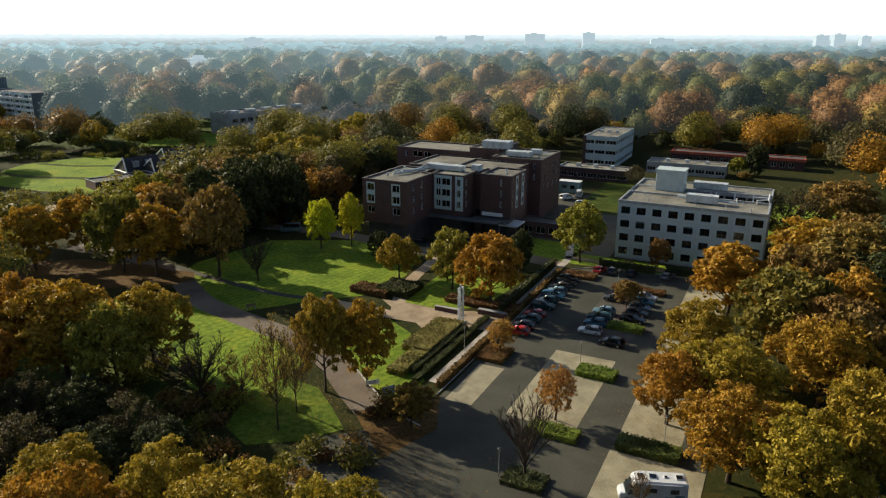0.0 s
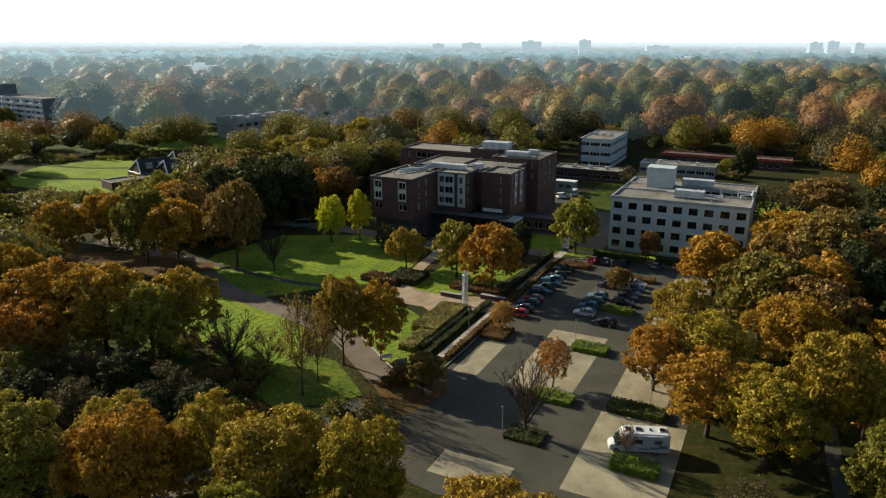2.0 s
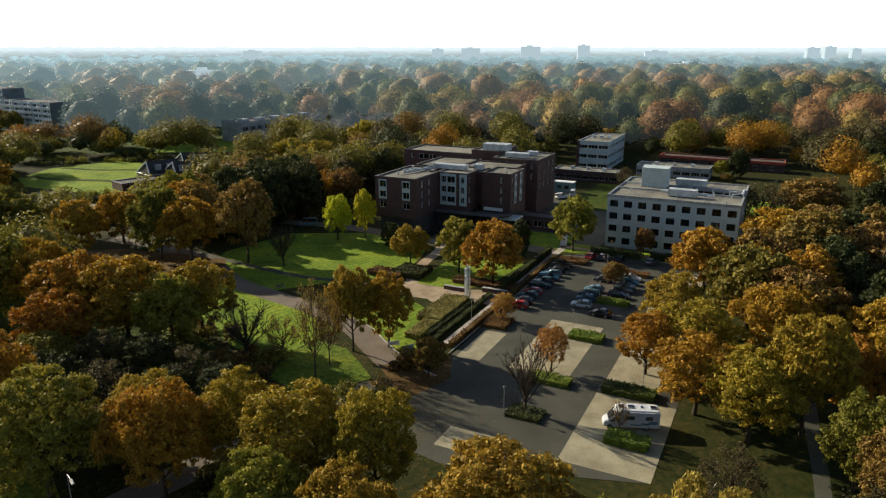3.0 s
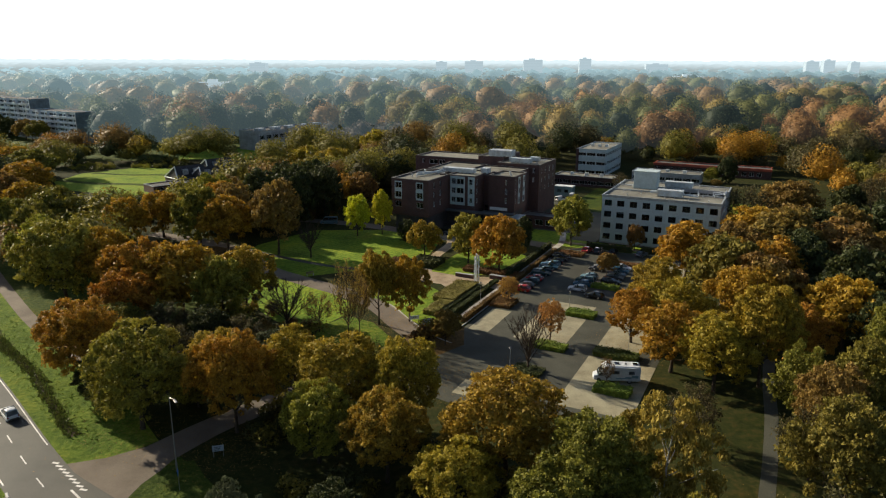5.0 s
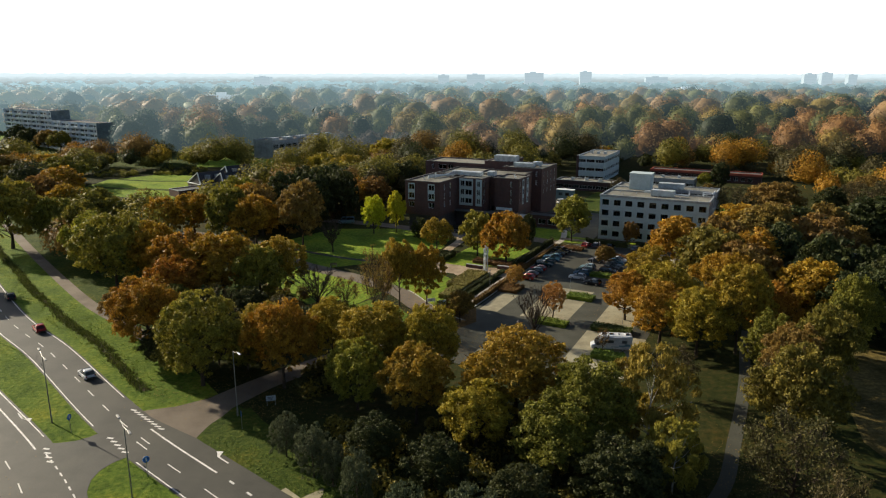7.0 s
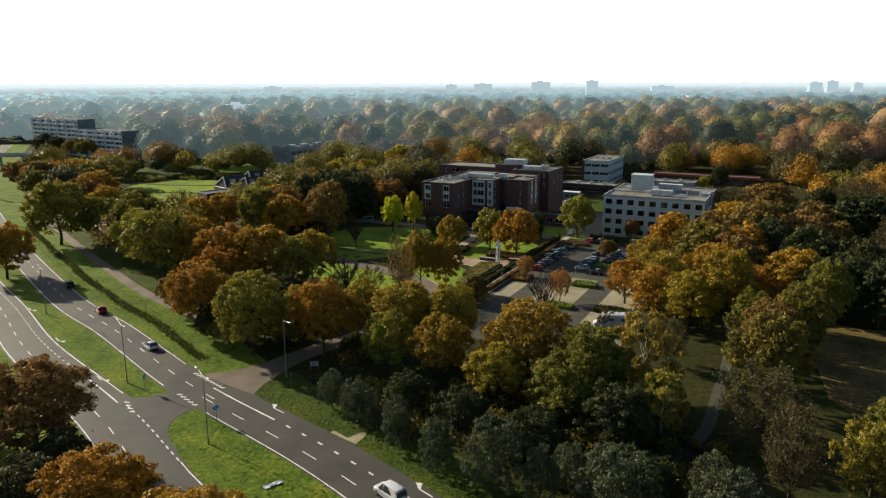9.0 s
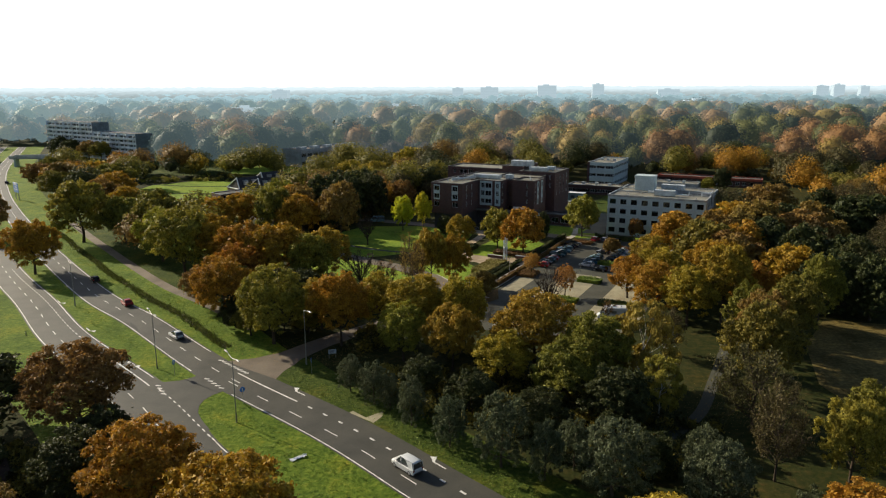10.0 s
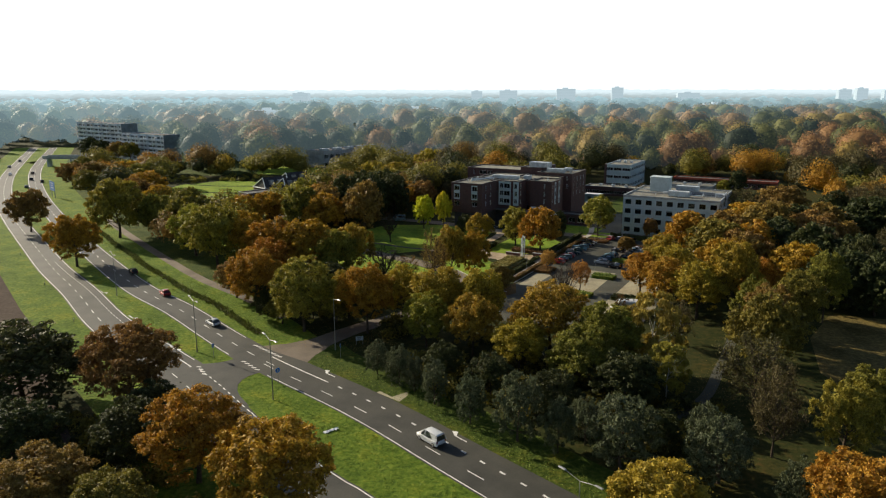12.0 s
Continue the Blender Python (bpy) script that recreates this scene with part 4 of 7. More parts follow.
# ---- buildings ----
def wall_mesh(length, z0, z1, thick, holes):
    """An upright wall along x, outer face at y=0, with openings (x0, x1, z0, z1) that go through."""
    xs = sorted({0.0, length, *[h[0] for h in holes], *[h[1] for h in holes]})
    zs = sorted({z0, z1, *[h[2] for h in holes], *[h[3] for h in holes]})
    verts, faces, index = [], [], {}

    def vid(x, y, z):
        k = (round(x, 4), round(y, 4), round(z, 4))
        if k not in index:
            index[k] = len(verts)
            verts.append(k)
        return index[k]

    def solid(i, j):
        if not (0 <= i < len(xs) - 1 and 0 <= j < len(zs) - 1):
            return False
        cx, cz = (xs[i] + xs[i + 1]) / 2, (zs[j] + zs[j + 1]) / 2
        return not any(h[0] < cx < h[1] and h[2] < cz < h[3] for h in holes)

    for i in range(len(xs) - 1):
        for j in range(len(zs) - 1):
            if not solid(i, j):
                continue
            a, b, c, d = xs[i], xs[i + 1], zs[j], zs[j + 1]
            faces.append([vid(a, 0, c), vid(b, 0, c), vid(b, 0, d), vid(a, 0, d)])
            faces.append([vid(b, thick, c), vid(a, thick, c), vid(a, thick, d), vid(b, thick, d)])
            for di, dj, q in ((-1, 0, (a, a, c, d)), (1, 0, (b, b, c, d)), (0, -1, (a, b, c, c)), (0, 1, (a, b, d, d))):
                if not solid(i + di, j + dj):
                    x0, x1, p0, p1 = q
                    if x0 == x1:
                        ring = [vid(x0, 0, p0), vid(x0, 0, p1), vid(x0, thick, p1), vid(x0, thick, p0)]
                    else:
                        ring = [vid(x0, 0, p0), vid(x0, thick, p0), vid(x1, thick, p0), vid(x1, 0, p0)]
                    faces.append(ring if (di > 0 or dj < 0) == False else ring[::-1])
    return verts, faces


WINDOWS = {}


def window_at(parent, m, w, h, frame_mat, bars=1, name="window", pane_mat=None):
    """A window with frame, mullions and pane, outer face at y=0, lower left corner at the origin."""
    key = (round(w, 2), round(h, 2), frame_mat.name, bars, name, (pane_mat or GLASS).name)
    if key not in WINDOWS:
        bm = bmesh.new()
        t = 0.07
        for x0, x1, z0, z1 in ((0, w, 0, t), (0, w, h - t, h), (0, t, t, h - t), (w - t, w, t, h - t)):
            add_box(bm, x0, x1, 0.02, 0.10, z0, z1)
        for b in range(bars):
            x = w * (b + 1) / (bars + 1)
            add_box(bm, x - t / 2, x + t / 2, 0.022, 0.098, t, h - t)
        fr = part(name, bm, frame_mat, parent)
        fr.matrix_basis = m
        pane = part("pane", box(t * 0.6, w - t * 0.6, 0.05, 0.062, t * 0.6, h - t * 0.6), pane_mat or GLASS, fr)
        WINDOWS[key] = fr
        return fr
    return again(WINDOWS[key], parent, m)


SIDES = {"front": 0, "right": 90, "back": 180, "left": 270}


def block(parent, u0, u1, v0, v1, z0, z1, wall_mat, openings=None, roof_mat=None, parapet=0.35, coping=None, frame_mat=None, thick=0.3, bars=1, under=0.0):
    """A storeyed block with real openings. openings: side -> list of (x0, x1, z0, z1) along that wall."""
    openings = openings or {}
    if under:  # recessed ground floor, dark colour standing in for its shade
        part("undercroft", box(u0 + 0.9, u1 - 0.9, v0 + 0.9, v1 - 0.9, 0, under), TILES, parent, "recessed ground floor, coloured dark for shade")
        z0 = under
        openings = {k: [o for o in v if o[2] > under] for k, v in openings.items()}
    for side, ang in SIDES.items():
        if side in ("front", "back"):
            length, inset = u1 - u0, 0.0
        else:
            length, inset = v1 - v0 - 2 * thick, thick
        o = {"front": (u0, v0), "right": (u1, v0 + inset), "back": (u1, v1), "left": (u0, v1 - inset)}[side]
        holes = [(a - inset, b - inset, c, d) for a, b, c, d in openings.get(side, [])]
        verts, faces = wall_mesh(length, z0, z1, thick, holes)
        w = mesh_object("wall", verts, faces, wall_mat, parent)
        w.matrix_basis = pose(o[0], o[1], 0, 0, 0, ang)
        for a, b, c, d in holes:
            window_at(parent, pose(o[0], o[1], 0, 0, 0, ang) @ pose(a, 0.12, c), b - a, d - c, frame_mat or WHITE, bars)
    part("roof", box(u0 + thick, u1 - thick, v0 + thick, v1 - thick, z1 - 0.5, z1 - 0.22), roof_mat or ROOF, parent)
    bm = bmesh.new()
    e, p = 0.06, parapet
    for a in ((u0 - e, u1 + e, v0 - e, v0 + p), (u0 - e, u1 + e, v1 - p, v1 + e), (u0 - e, u0 + p, v0 + p, v1 - p), (u1 - p, u1 + e, v0 + p, v1 - p)):
        add_box(bm, *a, z1 + 0.002, z1 + 0.16)
    part("coping", bm, coping or ZINC, parent)
    # solid block behind the panes, its dark colour standing in for unlit rooms
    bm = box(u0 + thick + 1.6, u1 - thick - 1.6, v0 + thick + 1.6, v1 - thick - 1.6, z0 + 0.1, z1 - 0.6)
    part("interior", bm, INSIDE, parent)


def plant_unit(parent, u0, u1, v0, v1, z, h):
    """A rooftop air-handling unit with ribs, feet and a duct."""
    bm = bmesh.new()
    add_box(bm, u0, u1, v0, v1, z + 0.25, z + h, bevel=0.06)
    n = max(2, int((u1 - u0) / 1.2))
    for i in range(n + 1):
        x = u0 + (u1 - u0) * i / n
        add_box(bm, x - 0.04, x + 0.04, v0 - 0.05, v1 + 0.05, z + 0.22, z + h + 0.04)
    for i in range(n):
        x = u0 + (u1 - u0) * (i + 0.5) / n
        add_box(bm, x - 0.08, x + 0.08, v0 + 0.1, v1 - 0.1, z, z + 0.26)
    return part("roof_plant", bm, OFFWHITE, parent, "pale metal rooftop plant unit")


def office():
    root = empty("office_building", CAMPUS, "four-storey pale concrete office with square dark windows", "building")
    W, D, Z = 30.4, 27.5, 13.2
    n, step = 9, W / 9
    # inner walls carry the panels
    def holes(count, length):
        s = length / count
        return [(s * i + s / 2 - 1.0, s * i + s / 2 + 1.0, 3.1 * r + 1.05, 3.1 * r + 2.7) for i in range(count) for r in range(4)]
    front, side = holes(9, W), holes(8, D)
    # front slab, back slab and the link enclose an open court
    block(root, 0, W, 0, 11.0, 0, Z, CONCRETE_DARK, {"front": front, "right": [h for h in side if h[1] < 10.4]}, ROOF, 0.3, ZINC, DARKSTEEL)
    block(root, 0, W, 19.0, D, 0, Z, CONCRETE_DARK, {"front": [(18 + 2.4 * i, 20.1 + 2.4 * i, 9.0 - 3.1 * r, 12.4 - 3.1 * r) for i in range(5) for r in range(1)], "right": [(a, b, c, d) for a, b, c, d in holes(2, D - 19)]}, ROOF, 0.3, ZINC, DARKSTEEL)
    block(root, 0, 17.5, 11.0, 19.0, 0, Z - 0.01, CONCRETE_DARK, {"left": [(1, 2.7, 3.1 * r + 1, 3.1 * r + 2.7) for r in range(4)]}, ROOF, 0.05, ZINC, DARKSTEEL)
    # facing panels, one to each window
    bm_v, bm_f = wall_mesh(step - 0.05, 0, 3.05, 0.12, [(step / 2 - 0.025 - 0.98, step / 2 - 0.025 + 0.98, 0.72, 2.34)])
    proto = None
    for r in range(4):
        for i in range(n):
            m = pose(step * i + 0.025, -0.122, 3.1 * r + 0.35)
            if proto is None:
                proto = mesh_object("panel", bm_v, bm_f, CONCRETE, root)
                proto.matrix_basis = m
            else:
                again(proto, root, m)
    part("plinth", box(-0.1, W + 0.1, -0.15, 0.0, 0, 0.34), CONCRETE_DARK, root)
    part("fascia", box(-0.14, W + 0.14, -0.2, 0.0 - 0.002, 12.76, Z + 0.2, bevel=0.03), ZINC, root, "pale metal roof edge")
    # blinds behind some panes
    for i, r, mt in ((0, 3, BLIND), (1, 2, WHITE), (4, 2, WHITE)):
        hgt = 1.6 if mt is BLIND else 0.45
        part("blind", box(step * i + step / 2 - 0.95, step * i + step / 2 + 0.95, 0.26, 0.29, 3.1 * r + 2.68 - hgt, 3.1 * r + 2.68), mt, root)
    # lift house and plant
    bm = box(5.0, 11.4, 15.5, 20.5, Z - 0.2, Z + 4.6, bevel=0.05)
    add_box(bm, 4.85, 11.55, 15.35, 20.65, Z + 4.6, Z + 4.82)
    for k in range(1, 4):
        add_box(bm, 5.0 + 1.6 * k - 0.05, 5.0 + 1.6 * k + 0.05, 15.44, 15.5, Z, Z + 4.6)
    part("lift_house", bm, CONCRETE, root, "pale panelled lift house on the roof")
    plant_unit(root, 13.5, 20.0, 5.0, 7.4, Z - 0.2, 1.9)
    plant_unit(root, 13.0, 20.5, 20.5, 23.0, Z - 0.2, 1.8)
    for v in (5.6, 6.5):
        part("duct", tube((20, v, Z + 0.7), (24.0, v, Z + 0.5), 0.16, 0.16), OFFWHITE, root)
        part("duct", tube((11.6, v, Z + 0.9), (13.6, v, Z + 0.9), 0.35, 0.35), OFFWHITE, root)
    for a, b in (((27.6, 10.4), (30.0, 12.8)), ((27.0, 14.0), (30.2, 14.0)), ((29.8, 11.4), (29.8, 18.6))):
        part("roof_rail", tube((*a, Z + 0.6), (*b, Z + 0.6), 0.14, 0.14), WHITE, root, "white tubular rail over the court edge")
    for p in ((27.6, 10.4), (29.8, 18.6), (30.0, 12.8), (23.5, 10.6)):
        part("rail_post", tube((*p, Z - 0.4), (*p, Z + 0.7), 0.1, 0.1), WHITE, root)
    for u, v in ((6, 3), (9, 7), (16, 2.5), (22, 3), (25, 7.5), (27, 2.4), (4, 8), (25, 22), (9, 23), (22, 25), (27.6, 24)):
        bm = tube((u, v, Z - 0.25), (u, v, Z + 0.35), 0.12, 0.12)
        add_box(bm, u - 0.2, u + 0.2, v - 0.2, v + 0.2, Z + 0.35, Z + 0.42)
        part("vent_pipe", bm, ZINC, root)
    for u in (18.5, 22.5, 26.5):
        part("court_column", box(u - 0.15, u + 0.15, 18.3, 18.7, 0, Z - 0.05), WHITE, root)
    part("court_wall", box(W - 0.3, W, 11.01, 18.99, 0, 9.2), CONCRETE_DARK, root)
    return root


office()

def brick_complex():
    root = empty("brick_building", CAMPUS, "dark red-brown brick institution with stepped flat-roofed wings", "building")
    rows = ((13.0, 14.7), (10.3, 12.0), (7.6, 9.2))

    def cols(pairs, levels=rows):
        return [(a, b, c, d) for a, b in pairs for c, d in levels]

    low = [(0.8, 3.6, 0.9, 3.6), (4.4, 7.2, 0.9, 3.6), (8.0, 11.0, 0.9, 3.6)]
    Z = 15.6
    block(root, -57.5, -45.5, -15, 4, 0, Z, BRICK, {"front": cols([(1.3, 3.2), (8.2, 10.2)]) + low, "right": cols([(3, 4), (7, 8)]), "left": cols([(3, 4.6), (9, 10.6), (14, 15.6)])}, ROOF, 0.5, BITUMEN, WHITE, under=5.2)
    block(root, -48.4, -37.0, -2, 10, 0, Z, BRICK, {"front": cols([(3.9, 5.2), (5.5, 7.8), (9.6, 10.6)]), "right": cols([(1.0, 2.2)])}, ROOF, 0.5, BITUMEN, WHITE, under=5.2)
    block(root, -36.98, -34.6, 4.5, 12, 0, Z - 0.4, BRICK, {"front": [(0.4, 1.9, 4.4, 6.2)]}, BITUMEN, 0.3, BITUMEN, DARKSTEEL)
    block(root, -34.58, -26.4, 2.6, 13, 0, Z, BRICK, {"front": cols([(5.2, 5.8)]) + [(0.8, 2.6, 1, 3.6), (3.2, 5.6, 1, 3.6)], "right": cols([(1.0, 1.7), (3.2, 4.2), (7.2, 8.2)])}, ROOF, 0.5, BITUMEN, WHITE, under=5.2)
    block(root, -41.0, -26.6, 25, 42, 0, Z + 0.5, BRICK, {"front": cols([(1.4, 2.8), (4.0, 5.6), (12.2, 12.9)], ((13.6, 15.2), (10.6, 12.2))), "right": cols([(2.4, 3.2), (6, 7), (10, 11), (14, 15)])}, ROOF, 0.5, BITUMEN, WHITE)
    block(root, -46.0, -30.0, 10.02, 24.98, 0, Z - 0.6, BRICK, {"right": cols([(3, 4.2), (8, 9.2)])}, ROOF, 0.3, BITUMEN, WHITE)
    block(root, -60.0, -46.02, 12, 30, 0, Z - 1.0, BRICK, {"left": cols([(3, 4.4), (8, 9.4), (13, 14.4)])}, ROOF, 0.4, BITUMEN, WHITE)
    block(root, -74.0, -50.0, 30.02, 44, 0, Z + 0.3, BRICK, {"front": cols([(2.6, 3.6), (5.4, 8.6), (9.2, 11.4)], ((13.4, 15.0),)), "left": cols([(3, 4.4), (9, 10.4)])}, ROOF, 0.4, BITUMEN, WHITE)
    block(root, -49.98, -41.02, 30, 46, 0, Z + 1.6, BRICK, {}, ROOF, 0.4, BITUMEN, WHITE)
    # light grey panel bays
    for x0, x1, v, holes in ((-44.9, -40.2, -2.0, [(0.4, 1.7), (2.0, 4.3)]), (-39.2, -37.1, -2.0, [(0.4, 1.4)])):
        hs = [(a, b, c, d) for a, b in holes for c, d in rows]
        vv, ff = wall_mesh(x1 - x0, 6.9, 15.4, 0.13, hs)
        p = mesh_object("bay_panel", vv, ff, CONCRETE, root, "light grey window bay")
        p.matrix_basis = pose(x0, v - 0.132, 0)
    for x0 in (-56.4, -49.5):
        vv, ff = wall_mesh(2.3, 9.9, 15.0, 0.08, [(0.18, 2.12, 10.3, 12.0), (0.18, 2.12, 13.0, 14.7)])
        p = mesh_object("bay_panel", vv, ff, CONCRETE, root, "pale window surround")
        p.matrix_basis = pose(x0, -15.082, 0)
    vv, ff = wall_mesh(1.5, 7.2, 15.2, 0.08, [(0.3, 1.3, c, d) for c, d in rows])
    for y in (5.6, 9.6):
        p = mesh_object("bay_panel", vv, ff, CONCRETE, root)
        p.matrix_basis = pose(-26.32, y, 0, 0, 0, 90)
    # canopies and low annexes
    part("canopy", box(-46.5, -27, -4.5, -2.1, 5.2, 5.6, bevel=0.05), BITUMEN, root)
    part("canopy", box(-36, -25.8, 0.2, 2.58, 4.6, 5.0, bevel=0.05), BITUMEN, root)
    part("light_canopy", box(-29.2, -24.4, 1.6, 7.6, 3.4, 3.75, bevel=0.05), WHITE, root, "white flat entrance canopy")
    for u, v in ((-29.0, 1.8), (-24.6, 1.8), (-24.6, 7.4)):
        part("canopy_post", tube((u, v, 0), (u, v, 3.4), 0.09, 0.09), STEEL, root)
    block(root, -25.6, -14.5, 8, 14, 0, 3.6, BRICK, {"front": [(0.8, 3.0, 0.9, 2.6), (4, 6.4, 0.9, 2.6), (7.2, 10, 0.9, 2.6)]}, BITUMEN, 0.3, DARKSTEEL, WHITE)
    part("sign_band", box(-34, -28.5, 2.44, 2.56, 5.4, 6.3), WHITE, root)
    # rooftop plant
    plant_unit(root, -49, -40, 3.2, 5.6, Z - 0.2, 1.5)
    plant_unit(root, -38.6, -36.4, 6.0, 8.2, Z - 0.3, 1.7)
    plant_unit(root, -51.5, -48.8, 6.5, 8.5, Z - 1.2, 2.0)
    plant_unit(root, -47, -39, 32, 36, Z + 1.4, 2.2)
    plant_unit(root, -38, -31, 28, 30.6, Z + 0.3, 1.6)
    plant_unit(root, -33, -30, 34, 36, Z + 0.3, 1.5)
    for pts in (((-55, -4), (-50, 0), (-49, 4)), ((-53, -8), (-51, -3), (-51.5, 6.5)), ((-38, 30), (-32, 37), (-29, 40))):
        bm = bmesh.new()
        for a, b in zip(pts, pts[1:]):
            add_tube(bm, (*a, Z + 0.25), (*b, Z + 0.25), 0.28, 0.28, 8)
        for a in pts:
            add_tube(bm, (*a, Z - 0.3), (*a, Z + 0.3), 0.12, 0.12, 6)
        part("roof_duct", bm, OFFWHITE, root)
    for u, v, s in ((-54, -9, 0.5), (-51.8, -6, 0.7), (-47.6, -1, 0.3), (-30, 8, 0.6), (-28.5, 5, 0.4), (-55, 1, 0.4), (-36, 38, 0.6), (-29, 30, 0.5)):
        bm = bmesh.new()
        add_tube(bm, (u, v, Z - 0.3), (u, v, Z + s), 0.18, 0.18)
        add_box(bm, u - 0.3, u + 0.3, v - 0.3, v + 0.3, Z + s, Z + s + 0.15, bevel=0.03)
        part("roof_vent", bm, OFFWHITE, root)
    part("aerial", tube((-45, 38, Z + 1.6), (-45, 38, Z + 5), 0.05, 0.03), STEEL, root)
    return root


brick_complex()


def strip_block(name, label, place, W, D, Z, wall_mat, floors, end_mat=None, bay=3.2, step_bars=2):
    """A block with ribbon windows on its long fronts and plain end walls."""
    root = empty(name, place, label, "building")
    h = Z / floors
    def band(length):
        n = max(1, int(length / bay))
        s = length / n
        return [(s * i + 0.2, s * i + s - 0.2, h * r + 0.95, h * r + 2.35) for i in range(n) for r in range(floors)]
    block(root, 0, W, 0, D, 0, Z, wall_mat, {"front": band(W), "right": band(D)[: floors * 40], "back": band(W)}, ROOF, 0.3, ZINC, WHITE, bars=step_bars)
    if end_mat:
        part("end_wall", box(-0.25, -0.02, 0.2, D - 0.2, 0, Z + 0.1), end_mat, root, "dark plain end wall")
        part("end_wall", box(-0.25, 0.9, -0.2, -0.02, 0, Z + 0.1), end_mat, root)
    for i in range(3):
        u = W * (0.25 + 0.25 * i)
        bm = bmesh.new()
        add_box(bm, u - 0.7, u + 0.7, D * 0.45, D * 0.45 + 1.2, Z - 0.2, Z + 0.9, bevel=0.05)
        part("roof_hatch", bm, OFFWHITE, root)
    return root


back = strip_block("rear_office", "three-storey pale concrete block with dark window bands", CAMPUS @ pose(-39, 112, 0), 12.6, 30, 11.4, CONCRETE, 3, BRICK)
part("roof_mast", tube((6, 22, 11.2), (6, 22, 14.5), 0.08, 0.04), STEEL, back)
strip_block("low_annex", "single-storey flat-roofed annex behind the lawn", CAMPUS @ pose(-40, 84, 0), 24, 9, 4.0, BRICK, 1, None)
strip_block("low_pavilion", "long low flat-roofed pavilion with pale roof", CAMPUS @ pose(-14, 108, 0), 27, 10, 4.0, CONCRETE_DARK, 1, None)


def red_row():
    root = empty("red_roofed_row", CAMPUS @ pose(-10, 136, 0), "long low row with bright red roof edge", "building")
    block(root, 0, 48, 0, 8, 0, 4.2, BRICK, {"front": [(3 * i + 0.5, 3 * i + 2.3, 0.9, 2.6) for i in range(15)]}, BITUMEN, 0.3, REDROOF, WHITE)
    part("fascia", box(-0.3, 48.3, -0.4, -0.07, 3.3, 4.4, bevel=0.03), REDROOF, root, "red painted roof edge")


red_row()


def gabled_school():
    """A low brick school; three wings end in lopsided gables, steep at the front and long at the back."""
    place = Matrix.Translation((-116, 226, 0)) @ Matrix.Rotation(radians(50), 4, "Z")
    root = empty("gabled_school", place, "low brick school with steep dark lopsided gables edged in white", "building")
    block(root, -14, 6, -9, -0.4, 0, 2.7, BRICK, {"front": [(1.2 + 3.8 * i, 3.9 + 3.8 * i, 0.9, 2.1) for i in range(5)]}, BITUMEN, 0.3, ZINC, WHITE)
    for x, y, length in ((0, 0, 12), (6.4, -7.6, 9), (19, 11, 12)):
        d, k, h0, h1 = 11.5, 2.2, 2.7, 7.6
        part("wing_wall", box(x, x + length, y + 0.1, y + d - 0.1, 0, h0), BRICK, root)
        bm = bmesh.new()
        v = [bm.verts.new(p) for p in ((x, y, h0), (x, y + k, h1), (x, y + d, h0), (x + length, y, h0), (x + length, y + k, h1), (x + length, y + d, h0))]
        for q in ((0, 1, 4, 3), (1, 2, 5, 4), (0, 2, 1), (3, 4, 5), (0, 3, 5, 2)):
            bm.faces.new([v[n] for n in q])
        bmesh.ops.recalc_face_normals(bm, faces=bm.faces[:])
        part("gable_roof", bm, TILES, root, "steep dark slate gable")
        for a, b in (((y, h0), (y + k, h1)), ((y + k, h1), (y + d, h0)), ((y, h0), (y + d, h0))):
            part("barge_board", tube((x - 0.08, a[0], a[1]), (x - 0.08, b[0], b[1]), 0.24, 0.24, 6), WHITE, root, "white painted gable edge")
        part("gutter", box(x, x + length, y - 0.3, y - 0.02, h0 - 0.25, h0 + 0.15, bevel=0.03), WHITE, root)
        for m in (0.3, 0.68):
            u = x + length * m
            part("dormer", box(u - 1.1, u + 1.1, y + 0.35, y + 2.2, h0 + 1.6, h0 + 3.7, bevel=0.05), ZINC, root)
            window_at(root, pose(u - 0.9, y + 0.32, h0 + 1.85), 1.8, 1.6, WHITE)


gabled_school()


def apartment_slab(place, length, floors, label):
    root = empty("apartment_building", place, label, "apartment building")
    Z, D = floors * 2.9 + 0.8, 11
    n = int(length / 5.2)
    s = length / n
    op = [(s * i + 0.5, s * i + s - 0.5, 2.9 * r + 1.1, 2.9 * r + 2.45) for i in range(n) for r in range(floors)]
    block(root, 0, length, 0, D, 0, Z, HAZEPANEL, {"front": op}, BITUMEN, 0.3, ZINC, WHITE, bars=2)
    for r in range(floors):
        part("balcony", box(0.3, length - 0.3, -1.2, -0.02, 2.9 * r + 0.05, 2.9 * r + 1.1), HAZEPANEL, root, "pale continuous balcony front")
    for k in range(0, n + 1, 2):
        part("fin", box(s * k - 0.12, s * k + 0.12, -1.25, -0.02, 0, Z), WHITE, root)
    part("end_wall", box(length + 0.02, length + 0.3, -1.25, D + 0.1, 0, Z + 0.3), SLATE, root, "grey slate-clad end wall")
    part("end_trim", box(length + 0.02, length + 0.36, -1.5, -1.27, 0, Z + 0.4), WHITE, root)
    part("end_trim", box(length + 0.02, length + 0.36, D + 0.12, D + 0.35, 0, Z + 0.4), WHITE, root)


SLAB = Matrix.Rotation(radians(-30), 4, "Z")
apartment_slab(Matrix.Translation((-279, 385, 0)) @ SLAB, 52, 6, "grey six-storey apartment slab with pale balconies")
apartment_slab(Matrix.Translation((-334, 419, 0)) @ SLAB, 62, 8, "taller apartment slab with pale balconies")


